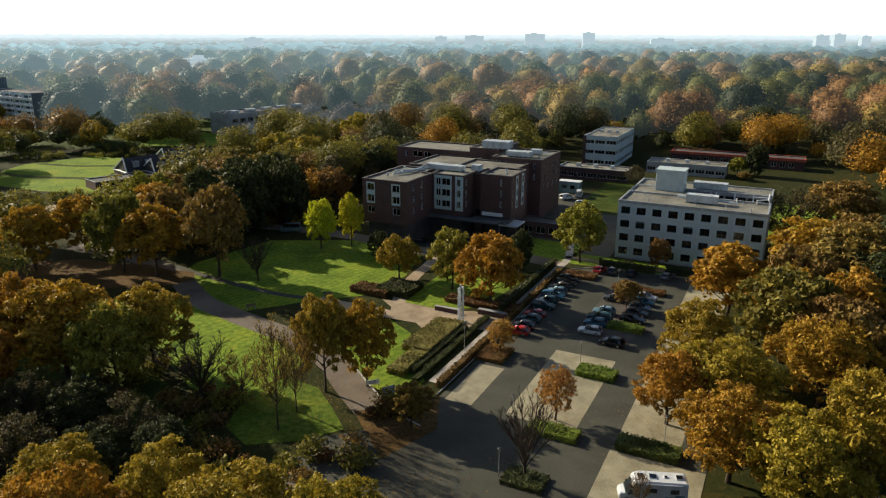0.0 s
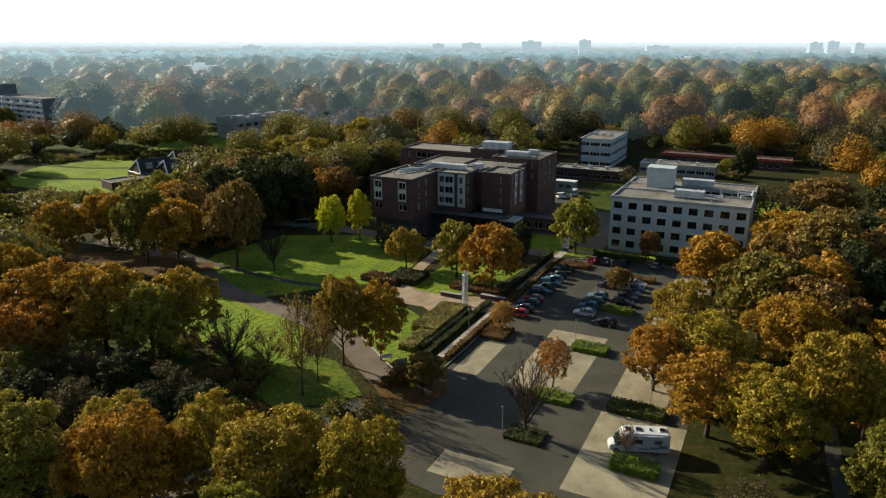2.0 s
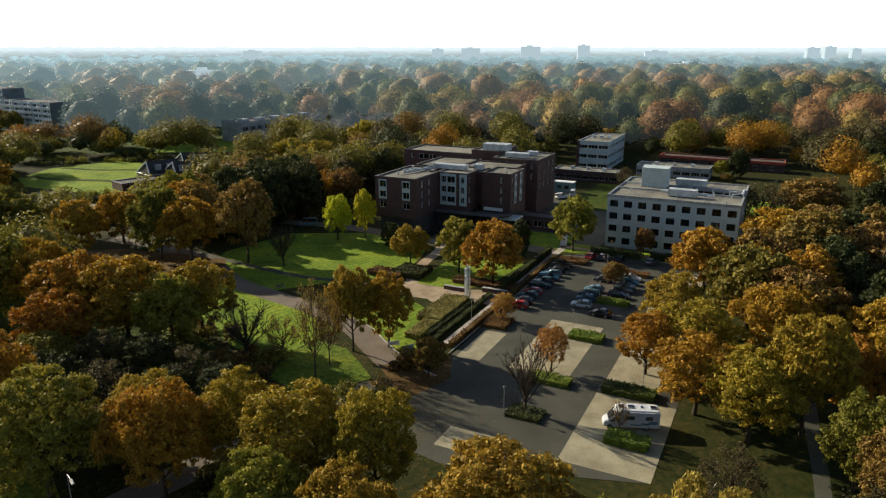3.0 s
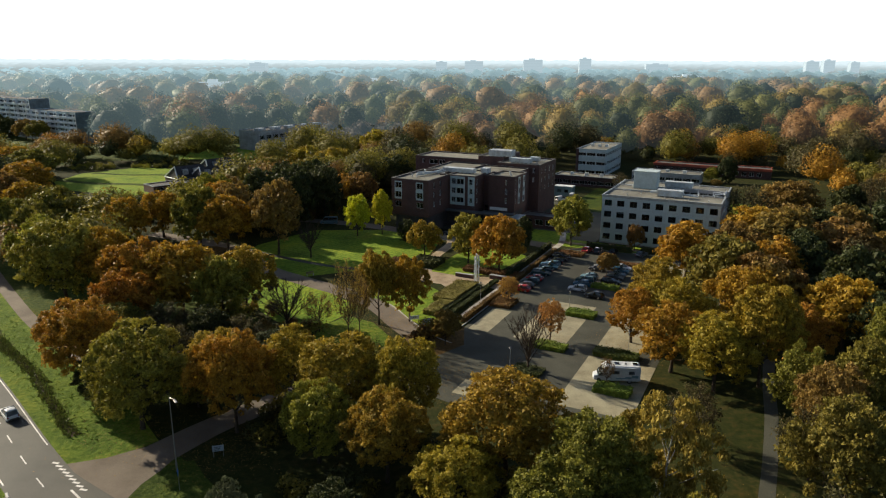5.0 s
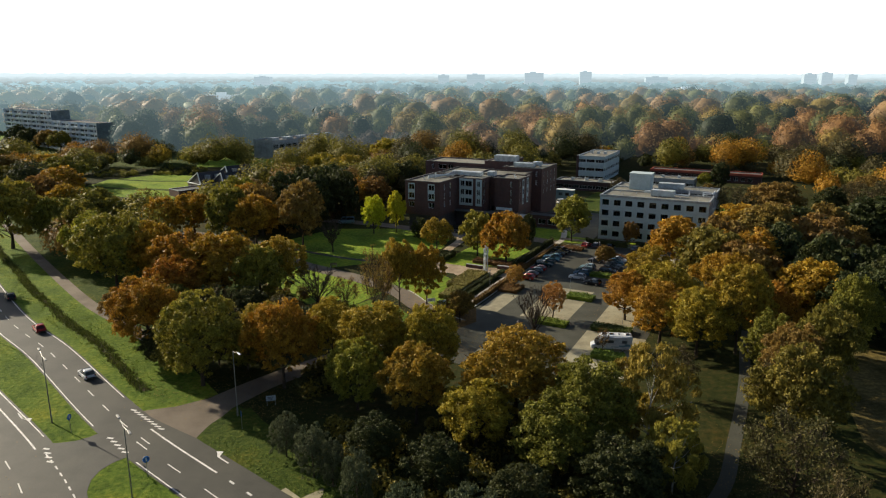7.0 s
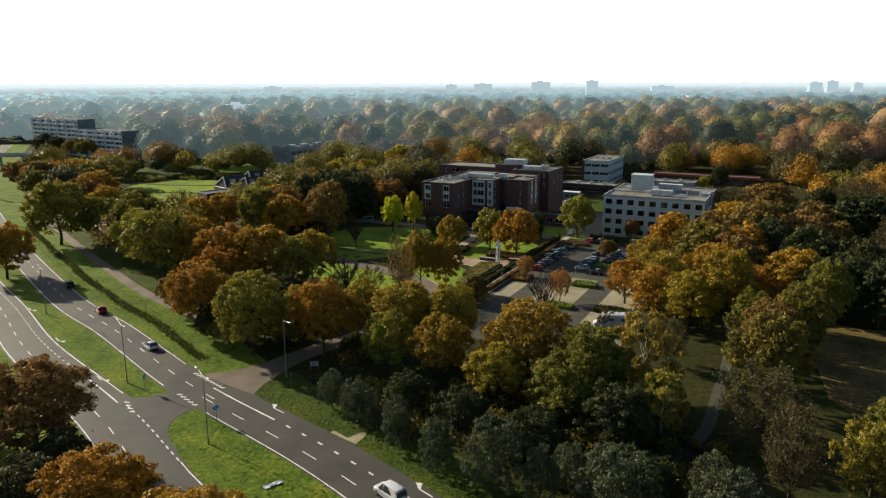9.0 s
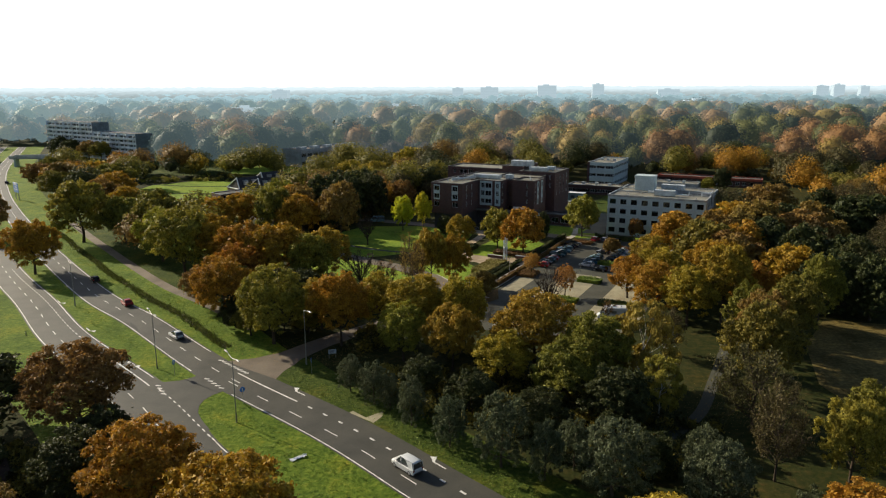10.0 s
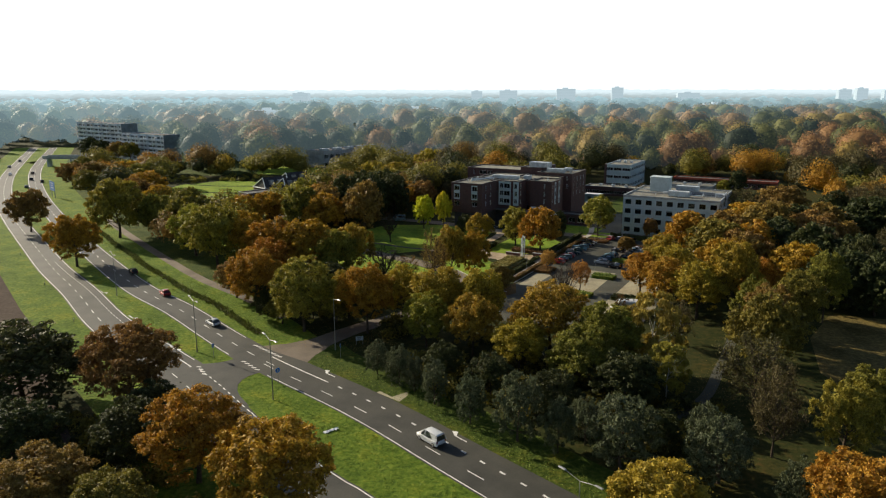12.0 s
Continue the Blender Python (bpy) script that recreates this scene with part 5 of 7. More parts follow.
def long_hall():
    root = empty("long_hall", Matrix.Translation((-120, 338, 0)) @ Matrix.Rotation(radians(60), 4, "Z"), "long grey hall with white roof units", "building")
    block(root, 0, 56, 0, 16, 0, 10.5, CONCRETE_DARK, {"front": [(5 * i + 0.6, 5 * i + 4.2, z, z + 2.2) for i in range(11) for z in (1.2, 6.0)]}, BITUMEN, 0.3, ZINC, WHITE, bars=3)
    for i in range(5):
        plant_unit(root, 2 + 11 * i, 7 + 11 * i, 2, 6, 10.3, 1.5)


long_hall()
for k, (x, y, w, a) in enumerate(((72, 556, 13, -12), (88, 548, 13, -12), (104, 540, 13, -12), (120, 532, 13, -12))):
    h = empty("terraced_house", Matrix.Translation((x, y, 0)) @ Matrix.Rotation(radians(a), 4, "Z"), "two-storey terraced house with dark roof", "house", "row of far houses")
    block(h, 0, w, 0, 9, 0, 9, BRICK, {"front": [(1 + 3 * i, 2.8 + 3 * i, z, z + 1.5) for i in range(4) for z in (1, 4, 6.6)]}, BITUMEN, 0.3, WHITE, WHITE)


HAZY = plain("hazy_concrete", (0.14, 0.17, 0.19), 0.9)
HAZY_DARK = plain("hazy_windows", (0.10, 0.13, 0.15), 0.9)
for hm, strength in ((HAZY, 0.72), (HAZY_DARK, 0.72)):  # far blocks and towers: haze painted in as a pale glow
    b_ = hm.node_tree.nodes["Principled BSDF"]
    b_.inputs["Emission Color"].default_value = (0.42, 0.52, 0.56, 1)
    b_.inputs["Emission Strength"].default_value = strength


HALL = surface("hall_cladding", [(0.3, (0.42, 0.45, 0.46)), (0.7, (0.56, 0.59, 0.60))], 0.5, 0.05, 0.7, 0.05)


def far_block(x, y, w, d, z, n, label, ang=0):
    """A distant block whose storeys show as window bands."""
    root = empty("tower_block", Matrix.Translation((x, y, 0)) @ Matrix.Rotation(radians(ang), 4, "Z"), label, "tower block")
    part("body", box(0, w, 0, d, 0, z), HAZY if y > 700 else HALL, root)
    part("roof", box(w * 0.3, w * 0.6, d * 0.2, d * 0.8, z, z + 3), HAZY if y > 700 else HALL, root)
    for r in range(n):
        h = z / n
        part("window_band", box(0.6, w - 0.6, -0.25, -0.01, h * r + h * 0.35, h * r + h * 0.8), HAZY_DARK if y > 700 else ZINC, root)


far_block(90, 1950, 52, 20, 50, 12, "tall pale office tower on the skyline")
far_block(245, 1980, 32, 20, 53, 13, "slim pale tower on the skyline")
far_block(880, 2050, 34, 20, 47, 11, "pale tower in the haze")
far_block(932, 2060, 30, 20, 50, 12, "pale tower in the haze")
far_block(1010, 2070, 24, 20, 45, 11, "pale tower in the haze")
far_block(430, 2000, 60, 20, 38, 9, "broad pale block on the skyline")
far_block(-70, 1960, 50, 20, 45, 10, "pale block on the skyline")
far_block(-150, 1960, 30, 20, 43, 10, "pale block on the skyline")
far_block(-215, 1010, 92, 20, 19, 3, "long white hall far off", 4)
far_block(-345, 800, 36, 16, 22, 5, "white block among far trees", 10)
far_block(300, 1150, 46, 20, 24, 5, "white block among far trees", -4)
far_block(30, 1150, 40, 20, 20, 4, "grey block among far trees", -4)
far_block(-690, 2000, 46, 30, 38, 8, "pale power station block in the haze")


def flyover(x, y, ang, length, label):
    root = empty("bridge", Matrix.Translation((x, y, 0)) @ Matrix.Rotation(radians(ang), 4, "Z"), label, "bridge")
    part("deck", box(0, length, -4, 4, 4.9, 5.9, bevel=0.1), CONCRETE_DARK, root)
    part("parapet", box(0, length, -4.2, -4.02, 5.9, 6.9), ZINC, root)
    part("parapet", box(0, length, 4.02, 4.2, 5.9, 6.9), ZINC, root)
    for i in range(int(length / 14) + 1):
        part("pier", box(2 + 14 * i, 2.9 + 14 * i, -3, 3, 0, 4.9), CONCRETE, root)


flyover(-301, 331, 14, 30, "short concrete bridge beside the road")
flyover(-560, 520, 9, 170, "concrete flyover across the far road")

# ---- vehicles ----
def loft(bm, rings):
    """Joins rings of equal length (lists of points) into a closed skin."""
    vs = [[bm.verts.new(p) for p in r] for r in rings]
    n = len(vs[0])
    for a, b in zip(vs, vs[1:]):
        for i in range(n):
            bm.faces.new((a[i], a[(i + 1) % n], b[(i + 1) % n], b[i]))
    bm.faces.new(vs[0][::-1]), bm.faces.new(vs[-1])
    bmesh.ops.recalc_face_normals(bm, faces=bm.faces[:])
    return bm


def ring(x, w, z0, z1, r=0.12):
    return [(x, -w, z0 + r), (x, -w + r * 0.6, z0), (x, w - r * 0.6, z0), (x, w, z0 + r), (x, w, z1 - r), (x, w - r, z1), (x, -w + r, z1), (x, -w, z1 - r)]


PAINTS = {
    "white": plain("white_car_paint", (0.60, 0.62, 0.63), 0.3, 0.0, 0.25), "silver": plain("silver_car_paint", (0.20, 0.23, 0.245), 0.35, 0.4, 0.25),
    "black": plain("black_car_paint", (0.012, 0.013, 0.015), 0.25, 0.2, 0.25), "grey": plain("grey_car_paint", (0.05, 0.055, 0.06), 0.28, 0.4, 0.25),
    "blue": plain("blue_car_paint", (0.03, 0.12, 0.20), 0.28, 0.3, 0.25), "paleblue": plain("pale_blue_car_paint", (0.16, 0.28, 0.34), 0.32, 0.4, 0.25),
    "red": plain("red_car_paint", (0.42, 0.015, 0.012), 0.28, 0.1, 0.25), "teal": plain("dark_teal_car_paint", (0.015, 0.06, 0.065), 0.28, 0.3, 0.25),
}
CAR_PROTO = {}


def build_car(paint, style):
    """A car along +x, wheels on z=0: body, glasshouse, roof, wheels, lights and bumpers."""
    L, W, H = {"hatch": (4.0, 0.86, 1.47), "estate": (4.5, 0.89, 1.46), "van": (4.5, 0.92, 1.85), "minibus": (5.2, 0.98, 2.2)}[style]
    word = {"hatch": "hatchback", "estate": "estate car", "van": "panel van", "minibus": "minibus"}[style]
    root = new("car")
    tagged(root, f"{'pale blue' if paint == 'paleblue' else 'dark teal' if paint == 'teal' else paint} {word} standing on asphalt", "car")
    p = PAINTS[paint]
    belt = H * (0.6 if style in ("hatch", "estate") else 0.55)
    h = L / 2
    bm = bmesh.new()
    loft(bm, [ring(-h, W * 0.80, 0.34, belt * 0.80), ring(-h + 0.12, W * 0.95, 0.22, belt * 0.98), ring(-h + 0.6, W, 0.2, belt), ring(0, W, 0.19, belt), ring(h - 1.25, W, 0.2, belt * 0.99),
              ring(h - 0.55, W * 0.97, 0.21, belt * 0.9), ring(h - 0.14, W * 0.9, 0.24, belt * 0.8), ring(h, W * 0.74, 0.32, belt * 0.66)])
    part("body", bm, p, root, smooth=False)
    back = {"hatch": 0.10, "estate": 0.08, "van": 0.04, "minibus": 0.04}[style]
    front = {"hatch": 1.15, "estate": 1.25, "van": 0.95, "minibus": 0.75}[style]
    def cab(x, w, z0, z1, w1):
        return [(x[0], -w, z0), (x[0], w, z0), (x[1], w1, z1), (x[1], -w1, z1)]
    slant = {"hatch": 0.52, "estate": 0.34, "van": 0.14, "minibus": 0.16}[style]
    rake = {"hatch": 0.98, "estate": 1.0, "van": 0.7, "minibus": 0.6}[style]
    glass = bmesh.new()
    loft(glass, [cab((-h + back, -h + back + slant), W * 0.86, belt - 0.02, H - 0.12, W * 0.70), cab((-h + back + 0.5, -h + back + slant + 0.35), W * 0.93, belt - 0.02, H - 0.06, W * 0.76),
                 cab((0.2, 0.1), W * 0.94, belt - 0.02, H - 0.05, W * 0.78), cab((h - front - 0.25, h - front - rake - 0.2), W * 0.93, belt - 0.02, H - 0.06, W * 0.76), cab((h - front, h - front - rake), W * 0.80, belt - 0.02, H - 0.10, W * 0.64)])
    part("glasshouse", glass, CARGLASS, root, "dark tinted car windows")
    roof = bmesh.new()
    rx0, rx1 = -h + back + slant - 0.04, h - front - rake + 0.04
    mid_x = (rx0 + rx1) / 2
    loft(roof, [[(x, -W * k, H + dz - 0.07), (x, -W * k * 0.86, H + dz - 0.005), (x, -W * k * 0.4, H + dz + 0.03), (x, W * k * 0.4, H + dz + 0.03), (x, W * k * 0.86, H + dz - 0.005), (x, W * k, H + dz - 0.07)]
                for x, dz, k in ((rx0, -0.10, 0.70), (rx0 + 0.3, -0.05, 0.77), (mid_x, -0.02, 0.79), (rx1 - 0.25, -0.045, 0.77), (rx1, -0.10, 0.66))])
    part("roof", roof, p, root, smooth=True)
    for s in (-1, 1):
        for xt, xb in ((rx1, h - front), (0.05, 0.05), (rx0, -h + back)):
            part("pillar", tube((xb, s * W * 0.925, belt - 0.03), (xt, s * W * 0.765, H - 0.07), 0.05, 0.045, 4), p, root)
    if style == "van":
        panel = bmesh.new()
        for s in (-1, 1):
            v = [panel.verts.new(q) for q in ((-h + 0.12, s * W * 0.935, belt - 0.03), (0.35, s * W * 0.935, belt - 0.03), (0.35, s * W * 0.775, H - 0.06), (-h + 0.42, s * W * 0.775, H - 0.06))]
            w = [panel.verts.new((q.co.x, q.co.y * 0.93, q.co.z)) for q in v]
            for i in range(4):
                panel.faces.new((v[i], v[(i + 1) % 4], w[(i + 1) % 4], w[i]))
            panel.faces.new(v), panel.faces.new(w[::-1])
        bmesh.ops.recalc_face_normals(panel, faces=panel.faces[:])
        part("cargo_panel", panel, p, root)
    wheel = None
    for x in (-h + 0.78, h - 0.82):
        for s in (-1, 1):
            m = pose(x, s * (W - 0.09), 0.31, 90, 0, 0)
            if wheel is None:
                wheel = part("wheel", tube((0, 0, -0.1), (0, 0, 0.1), 0.31, 0.31, 16), RUBBER, root)
                part("rim", tube((0, 0, -0.115), (0, 0, 0.115), 0.2, 0.2, 10), RIM, wheel)
                wheel.matrix_basis = m
            else:
                again(wheel, root, m)
    for s in (-1, 1):
        part("headlight", box(h - 0.22, h - 0.05, s * W * 0.68 - 0.16, s * W * 0.68 + 0.16, belt * 0.60, belt * 0.76, bevel=0.03), LAMPGLASS, root)
        part("taillight", box(-h - 0.015, -h + 0.16, s * W * 0.76 - 0.1, s * W * 0.76 + 0.1, belt * 0.66, belt * 0.9, bevel=0.03), REDGLASS, root)
        part("mirror", box(h - front - 0.15, h - front + 0.02, s * (W + 0.09) - 0.08, s * (W + 0.09) + 0.08, belt - 0.03, belt + 0.12, bevel=0.03), p, root)
    part("bumper", box(-h - 0.04, -h + 0.06, -W * 0.75, W * 0.75, 0.28, 0.46, bevel=0.04), DARKSTEEL, root)
    part("bumper", box(h - 0.08, h + 0.03, -W * 0.7, W * 0.7, 0.26, 0.42, bevel=0.04), DARKSTEEL, root)
    return root


CAR_FIRST = {}


def car(paint, style, x, y, heading, group="", label=""):
    key = (paint, style)
    m = pose(x, y, 0.046, 0, 0, heading)
    if key not in CAR_PROTO:
        CAR_PROTO[key], CAR_FIRST[key] = build_car(paint, style), m
        ob = CAR_PROTO[key]
    else:
        ob = copy_thing(CAR_PROTO[key], m)
    if group:
        ob["group"] = group
    if label:
        ob["label"] = label
    return ob


def parked(paint, style, u, v, turn, group):
    x, y = uv(u, v)
    car(paint, style, x, y, -22.5 + turn, group)


# bays along the hedge
for paint, style, v in (("red", "hatch", -50.2), ("black", "hatch", -47.6), ("teal", "hatch", -44.2), ("red", "hatch", -41.8), ("teal", "estate", -37.0), ("teal", "hatch", -34.2), ("blue", "estate", -31.4),
                        ("paleblue", "hatch", -28.8), ("black", "hatch", -26.0), ("black", "estate", -23.4), ("black", "estate", -20.8)):
    parked(paint, style, -4.4, v, 180 if style == "hatch" else 4, "cars parked along the hedge")
for paint, style, v in (("white", "hatch", -44.6), ("blue", "hatch", -40.8), ("teal", "estate", -37.8), ("paleblue", "hatch", -34.9), ("grey", "hatch", -27.6)):
    parked(paint, style, 6.4, v, 182, "cars in the middle bays")
for paint, style, v in (("black", "estate", -36.4), ("grey", "hatch", -33.0), ("silver", "hatch", -30.2), ("blue", "hatch", -27.2), ("white", "hatch", -24.4)):
    parked(paint, style, 11.8, v, 0, "cars in the middle bays")
parked("black", "hatch", 10.9, -47.6, 172, "cars in the middle bays")
parked("red", "hatch", -0.2, -12.0, 80, "cars before the office")
parked("grey", "hatch", 2.6, -11.6, 84, "cars before the office")
parked("black", "hatch", 6.4, -11.2, 86, "cars before the office")
parked("silver", "hatch", 13.4, -10.0, 72, "cars before the office")
parked("silver", "hatch", 18.6, -9.4, 84, "cars before the office")
parked("white", "van", -27.0, 51.5, 60, "vans in the yard")
parked("white", "minibus", -24.6, 57, 100, "vans in the yard")
parked("silver", "hatch", -20.5, 46, 20, "vans in the yard")
parked("grey", "estate", -43.0, -12, 10, "cars by the brick building")
car("paleblue", "minibus", -42.5, 166.5, 188, "", "pale blue minibus parked under dark trees")

# traffic, standing where it is seen longest
car("white", "van", -8.6, 0.6, 137.5, "", "white panel van driving on the carriageway")
car("red", "hatch", -81.0, 64.4, 136, "", "red hatchback driving on the carriageway")
car("white", "hatch", -60.2, 44.9, 139, "", "white hatchback on the carriageway")
car("black", "hatch", -99.4, 82.6, 134, "", "dark hatchback on the carriageway")
for x, y, h_, c in ((-250, 256, 126, "black"), (-262, 264, 126, "black"), (-244, 236, 126, "teal"), (-281, 291, 125, "black"), (-318, 320, -56, "grey"), (-290, 284, -54, "white"), (-338, 356, -57, "black")):
    car(c, "estate", x, y, h_, "far traffic")


def camper():
    """A semi-integrated motorhome: cab, tall living box, hatches and windows."""
    x, y = uv(24.2, -85.2)
    root = empty("motorhome", pose(x, y, 0.046, 0, 0, 178), "white semi-integrated motorhome parked across a bay", "motorhome")
    w = PAINTS["white"]
    W = 1.12
    bm = bmesh.new()
    loft(bm, [ring(-3.5, W, 0.42, 2.72, 0.16), ring(-3.3, W + 0.02, 0.40, 2.8, 0.16), ring(1.3, W + 0.02, 0.40, 2.82, 0.16), ring(1.9, W, 0.42, 2.7, 0.18), ring(2.25, W * 0.95, 1.75, 2.35, 0.18)])
    part("living_box", bm, w, root)
    bm = bmesh.new()
    loft(bm, [ring(1.75, 0.99, 0.32, 1.72), ring(2.4, 0.99, 0.3, 1.5), ring(2.9, 0.97, 0.3, 1.22), ring(3.45, 0.9, 0.32, 1.0), ring(3.6, 0.74, 0.38, 0.8)])
    part("cab", bm, w, root)
    bm = bmesh.new()
    loft(bm, [[(1.9, -0.93, 1.42), (1.9, 0.93, 1.42), (1.9, 0.84, 2.25), (1.9, -0.84, 2.25)], [(2.95, -0.9, 1.2), (2.95, 0.9, 1.2), (2.2, 0.82, 2.24), (2.2, -0.82, 2.24)]])
    part("windscreen", bm, CARGLASS, root, "dark raked windscreen")
    for s in (-1, 1):
        bm = bmesh.new()
        v = [bm.verts.new((a, s * 1.0, b)) for a, b in ((1.95, 1.12), (2.85, 1.12), (2.5, 1.62), (1.95, 1.72))]
        q = [bm.verts.new((k.co.x, s * 0.96, k.co.z)) for k in v]
        bm.faces.new(v), bm.faces.new(q[::-1])
        for i in range(4):
            bm.faces.new((v[i], v[(i + 1) % 4], q[(i + 1) % 4], q[i]))
        bmesh.ops.recalc_face_normals(bm, faces=bm.faces[:])
        part("cab_window", bm, CARGLASS, root)
        for a, b in ((-2.6, -1.7), (-0.3, 0.8)):
            part("side_window", box(a, b, s * (W + 0.035) - 0.02, s * (W + 0.035) + 0.02, 1.55, 2.1, bevel=0.015), CARGLASS, root)
        part("mirror", box(2.55, 2.7, s * 1.16 - 0.1, s * 1.16 + 0.1, 1.2, 1.55, bevel=0.03), DARKSTEEL, root)
        bm = bmesh.new()
        add_box(bm, -3.2, -2.2, s * (W + 0.03) - 0.012, s * (W + 0.03) + 0.012, 1.0, 1.42)
        add_box(bm, -2.2, -1.2, s * (W + 0.03) - 0.012, s * (W + 0.03) + 0.012, 0.86, 1.16)
        add_box(bm, -1.2, 0.2, s * (W + 0.03) - 0.012, s * (W + 0.03) + 0.012, 0.78, 0.94)
        part("stripe", bm, PAINTS["paleblue"], root, "grey-blue stepped decor stripe")
        part("headlight", box(3.28, 3.5, s * 0.72 - 0.14, s * 0.72 + 0.14, 0.7, 0.95, bevel=0.03), LAMPGLASS, root)
        part("taillight", box(-3.53, -3.45, s * 0.95 - 0.1, s * 0.95 + 0.1, 0.6, 1.0, bevel=0.02), REDGLASS, root)
    part("orange_decor", box(-0.25, 0.7, -W - 0.05, -W - 0.036, 0.95, 1.5), PAINTS["red"], root, "worn orange decor")
    for a, b, c in ((1.0, 1.75, 0.42), (-0.35, 0.5, 0.42), (-1.5, -1.1, 0.2), (-3.15, -2.35, 0.4)):
        hat = part("roof_hatch", box(a, b, -c, c, 2.80, 2.92, bevel=0.03), w, root)
        part("hatch_glass", box(a + 0.06, b - 0.06, -c + 0.05, c - 0.05, 2.921, 2.94), CARGLASS, hat)
    part("awning", box(-2.8, 0.9, W - 0.02, W + 0.14, 2.5, 2.66, bevel=0.04), w, root)
    for xx in (-1.9, 2.75):
        for s in (-1, 1):
            wh = part("wheel", tube((0, 0, -0.12), (0, 0, 0.12), 0.35, 0.35, 18), RUBBER, root)
            part("rim", tube((0, 0, -0.13), (0, 0, 0.13), 0.22, 0.22, 12), RIM, wh)
            wh.matrix_basis = pose(xx, s * 0.93, 0.35, 90, 0, 0)
    part("rear_bumper", box(-3.62, -3.45, -1.0, 1.0, 0.4, 0.62, bevel=0.04), OFFWHITE, root)


camper()
for key, root in CAR_PROTO.items():
    root.matrix_basis = CAR_FIRST[key]

# ---- street furniture ----
def road_lamp(x, y, ang, arms):
    root = empty("street_lamp", pose(x, y, 0, 0, 0, ang), "tall grey steel street lamp on the median" if arms == 2 else "tall grey steel street lamp at the roadside", "street lamp", "road lamps")
    part("base", tube((0, 0, 0), (0, 0, 1.2), 0.12, 0.11, 10), STEEL, root)
    part("pole", tube((0, 0, 1.2), (0, 0, 10), 0.085, 0.05, 8), STEEL, root)
    for s in ((-1, 1) if arms == 2 else (1,)):
        arm = part("arm", tube((0, 0, 9.95), (0, s * 1.9, 10.35), 0.045, 0.035, 6), STEEL, root)
        part("lantern", box(-0.14, 0.14, s * 2.3 - 0.5, s * 2.3 + 0.5, 10.3, 10.44, bevel=0.05), STEEL, root)


for x, y, a, n in ((-56.4, 29.6, 42, 2), (-35.1, 11.2, 42, 2), (-92, 62.5, 42, 2), (-132, 103, 42, 2), (9.6, -24.2, 46, 2), (-31.0, 33.4, 222, 1)):
    road_lamp(x, y, a, n)


def post_lamp(u, v):
    x, y = uv(u, v)
    root = empty("post_lamp", pose(x, y, 0.03), "slim grey post lamp with dark cap beside parking bays", "street lamp", "car park lamps")
    part("pole", tube((0, 0, 0), (0, 0, 3.7), 0.05, 0.04, 8), ZINC, root)
    part("head", tube((0, 0, 3.7), (0, 0, 3.95), 0.10, 0.2, 10), LAMPGLASS, root)
    part("cap", tube((0, 0, 3.95), (0, 0, 4.03), 0.24, 0.18, 10), DARKSTEEL, root)


for u, v in ((23.6, -73.6), (8.3, -57.0), (8.0, -89.2), (5.0, -77.0), (5.6, -20.8), (8.6, -39.4), (-9.8, -60), (-4.6, -57.6)):
    post_lamp(u, v)


def blue_sign(x, y, ang):
    root = empty("traffic_sign", pose(x, y, 0, 0, 0, ang), "round blue traffic sign on a grey post", "road sign", "blue round signs")
    part("post", tube((0, 0, 0), (0, 0, 2.6), 0.04, 0.04, 6), STEEL, root)
    plate = part("plate", tube((-0.03, 0, 2.4), (0.03, 0, 2.4), 0.42, 0.42, 16), BLUE, root)
    part("arrow", box(0.031, 0.036, -0.08, 0.08, 2.15, 2.62), WHITE, plate)


for x, y, a in ((-36.4, 17.3, -45), (-29.0, 29.6, 200), (-52.0, 27.0, 0)):
    blue_sign(x, y, a)


def direction_board():
    root = empty("direction_board", pose(-209, 207, 0, 0, 0, -40), "large blue motorway direction board on two posts", "road sign")
    part("post", tube((-2.4, 0, 0), (-2.4, 0, 7.2), 0.14, 0.14, 8), STEEL, root)
    part("post", tube((2.4, 0, 0), (2.4, 0, 7.2), 0.14, 0.14, 8), STEEL, root)
    b = part("board", box(-3.6, 3.6, -0.25, -0.15, 3.2, 7.4, bevel=0.03), BLUE, root)
    for z, w in ((6.4, 2.2), (5.4, 1.6), (4.4, 2.4)):
        part("text_bar", box(-w, w, -0.262, -0.251, z, z + 0.35), WHITE, b)


direction_board()


def small_board(x, y, ang, w, h, material, label):
    root = empty("notice_board", pose(x, y, 0, 0, 0, ang), label, "sign")
    for s in (-1, 1):
        part("post", tube((s * w * 0.42, 0, 0), (s * w * 0.42, 0, h + 0.9), 0.04, 0.04, 6), STEEL, root)
    b = part("board", box(-w / 2, w / 2, -0.06, 0.0, 0.8, 0.8 + h, bevel=0.01), material, root)
    for i in range(3):
        part("text_bar", box(-w * 0.36, w * (0.1 + 0.1 * i), -0.066, -0.0605, 0.95 + i * h * 0.25, 1.02 + i * h * 0.25), DARKSTEEL, b)


small_board(-5.0, 82.6, 30, 1.9, 1.2, OFFWHITE, "pale notice board beside the drive")
small_board(-27.2, 37.0, 20, 1.4, 0.8, OFFWHITE, "small pale sign at the side road")
small_board(-7.6, 85.2, 20, 1.8, 0.7, WHITE, "white name board beneath a tree")


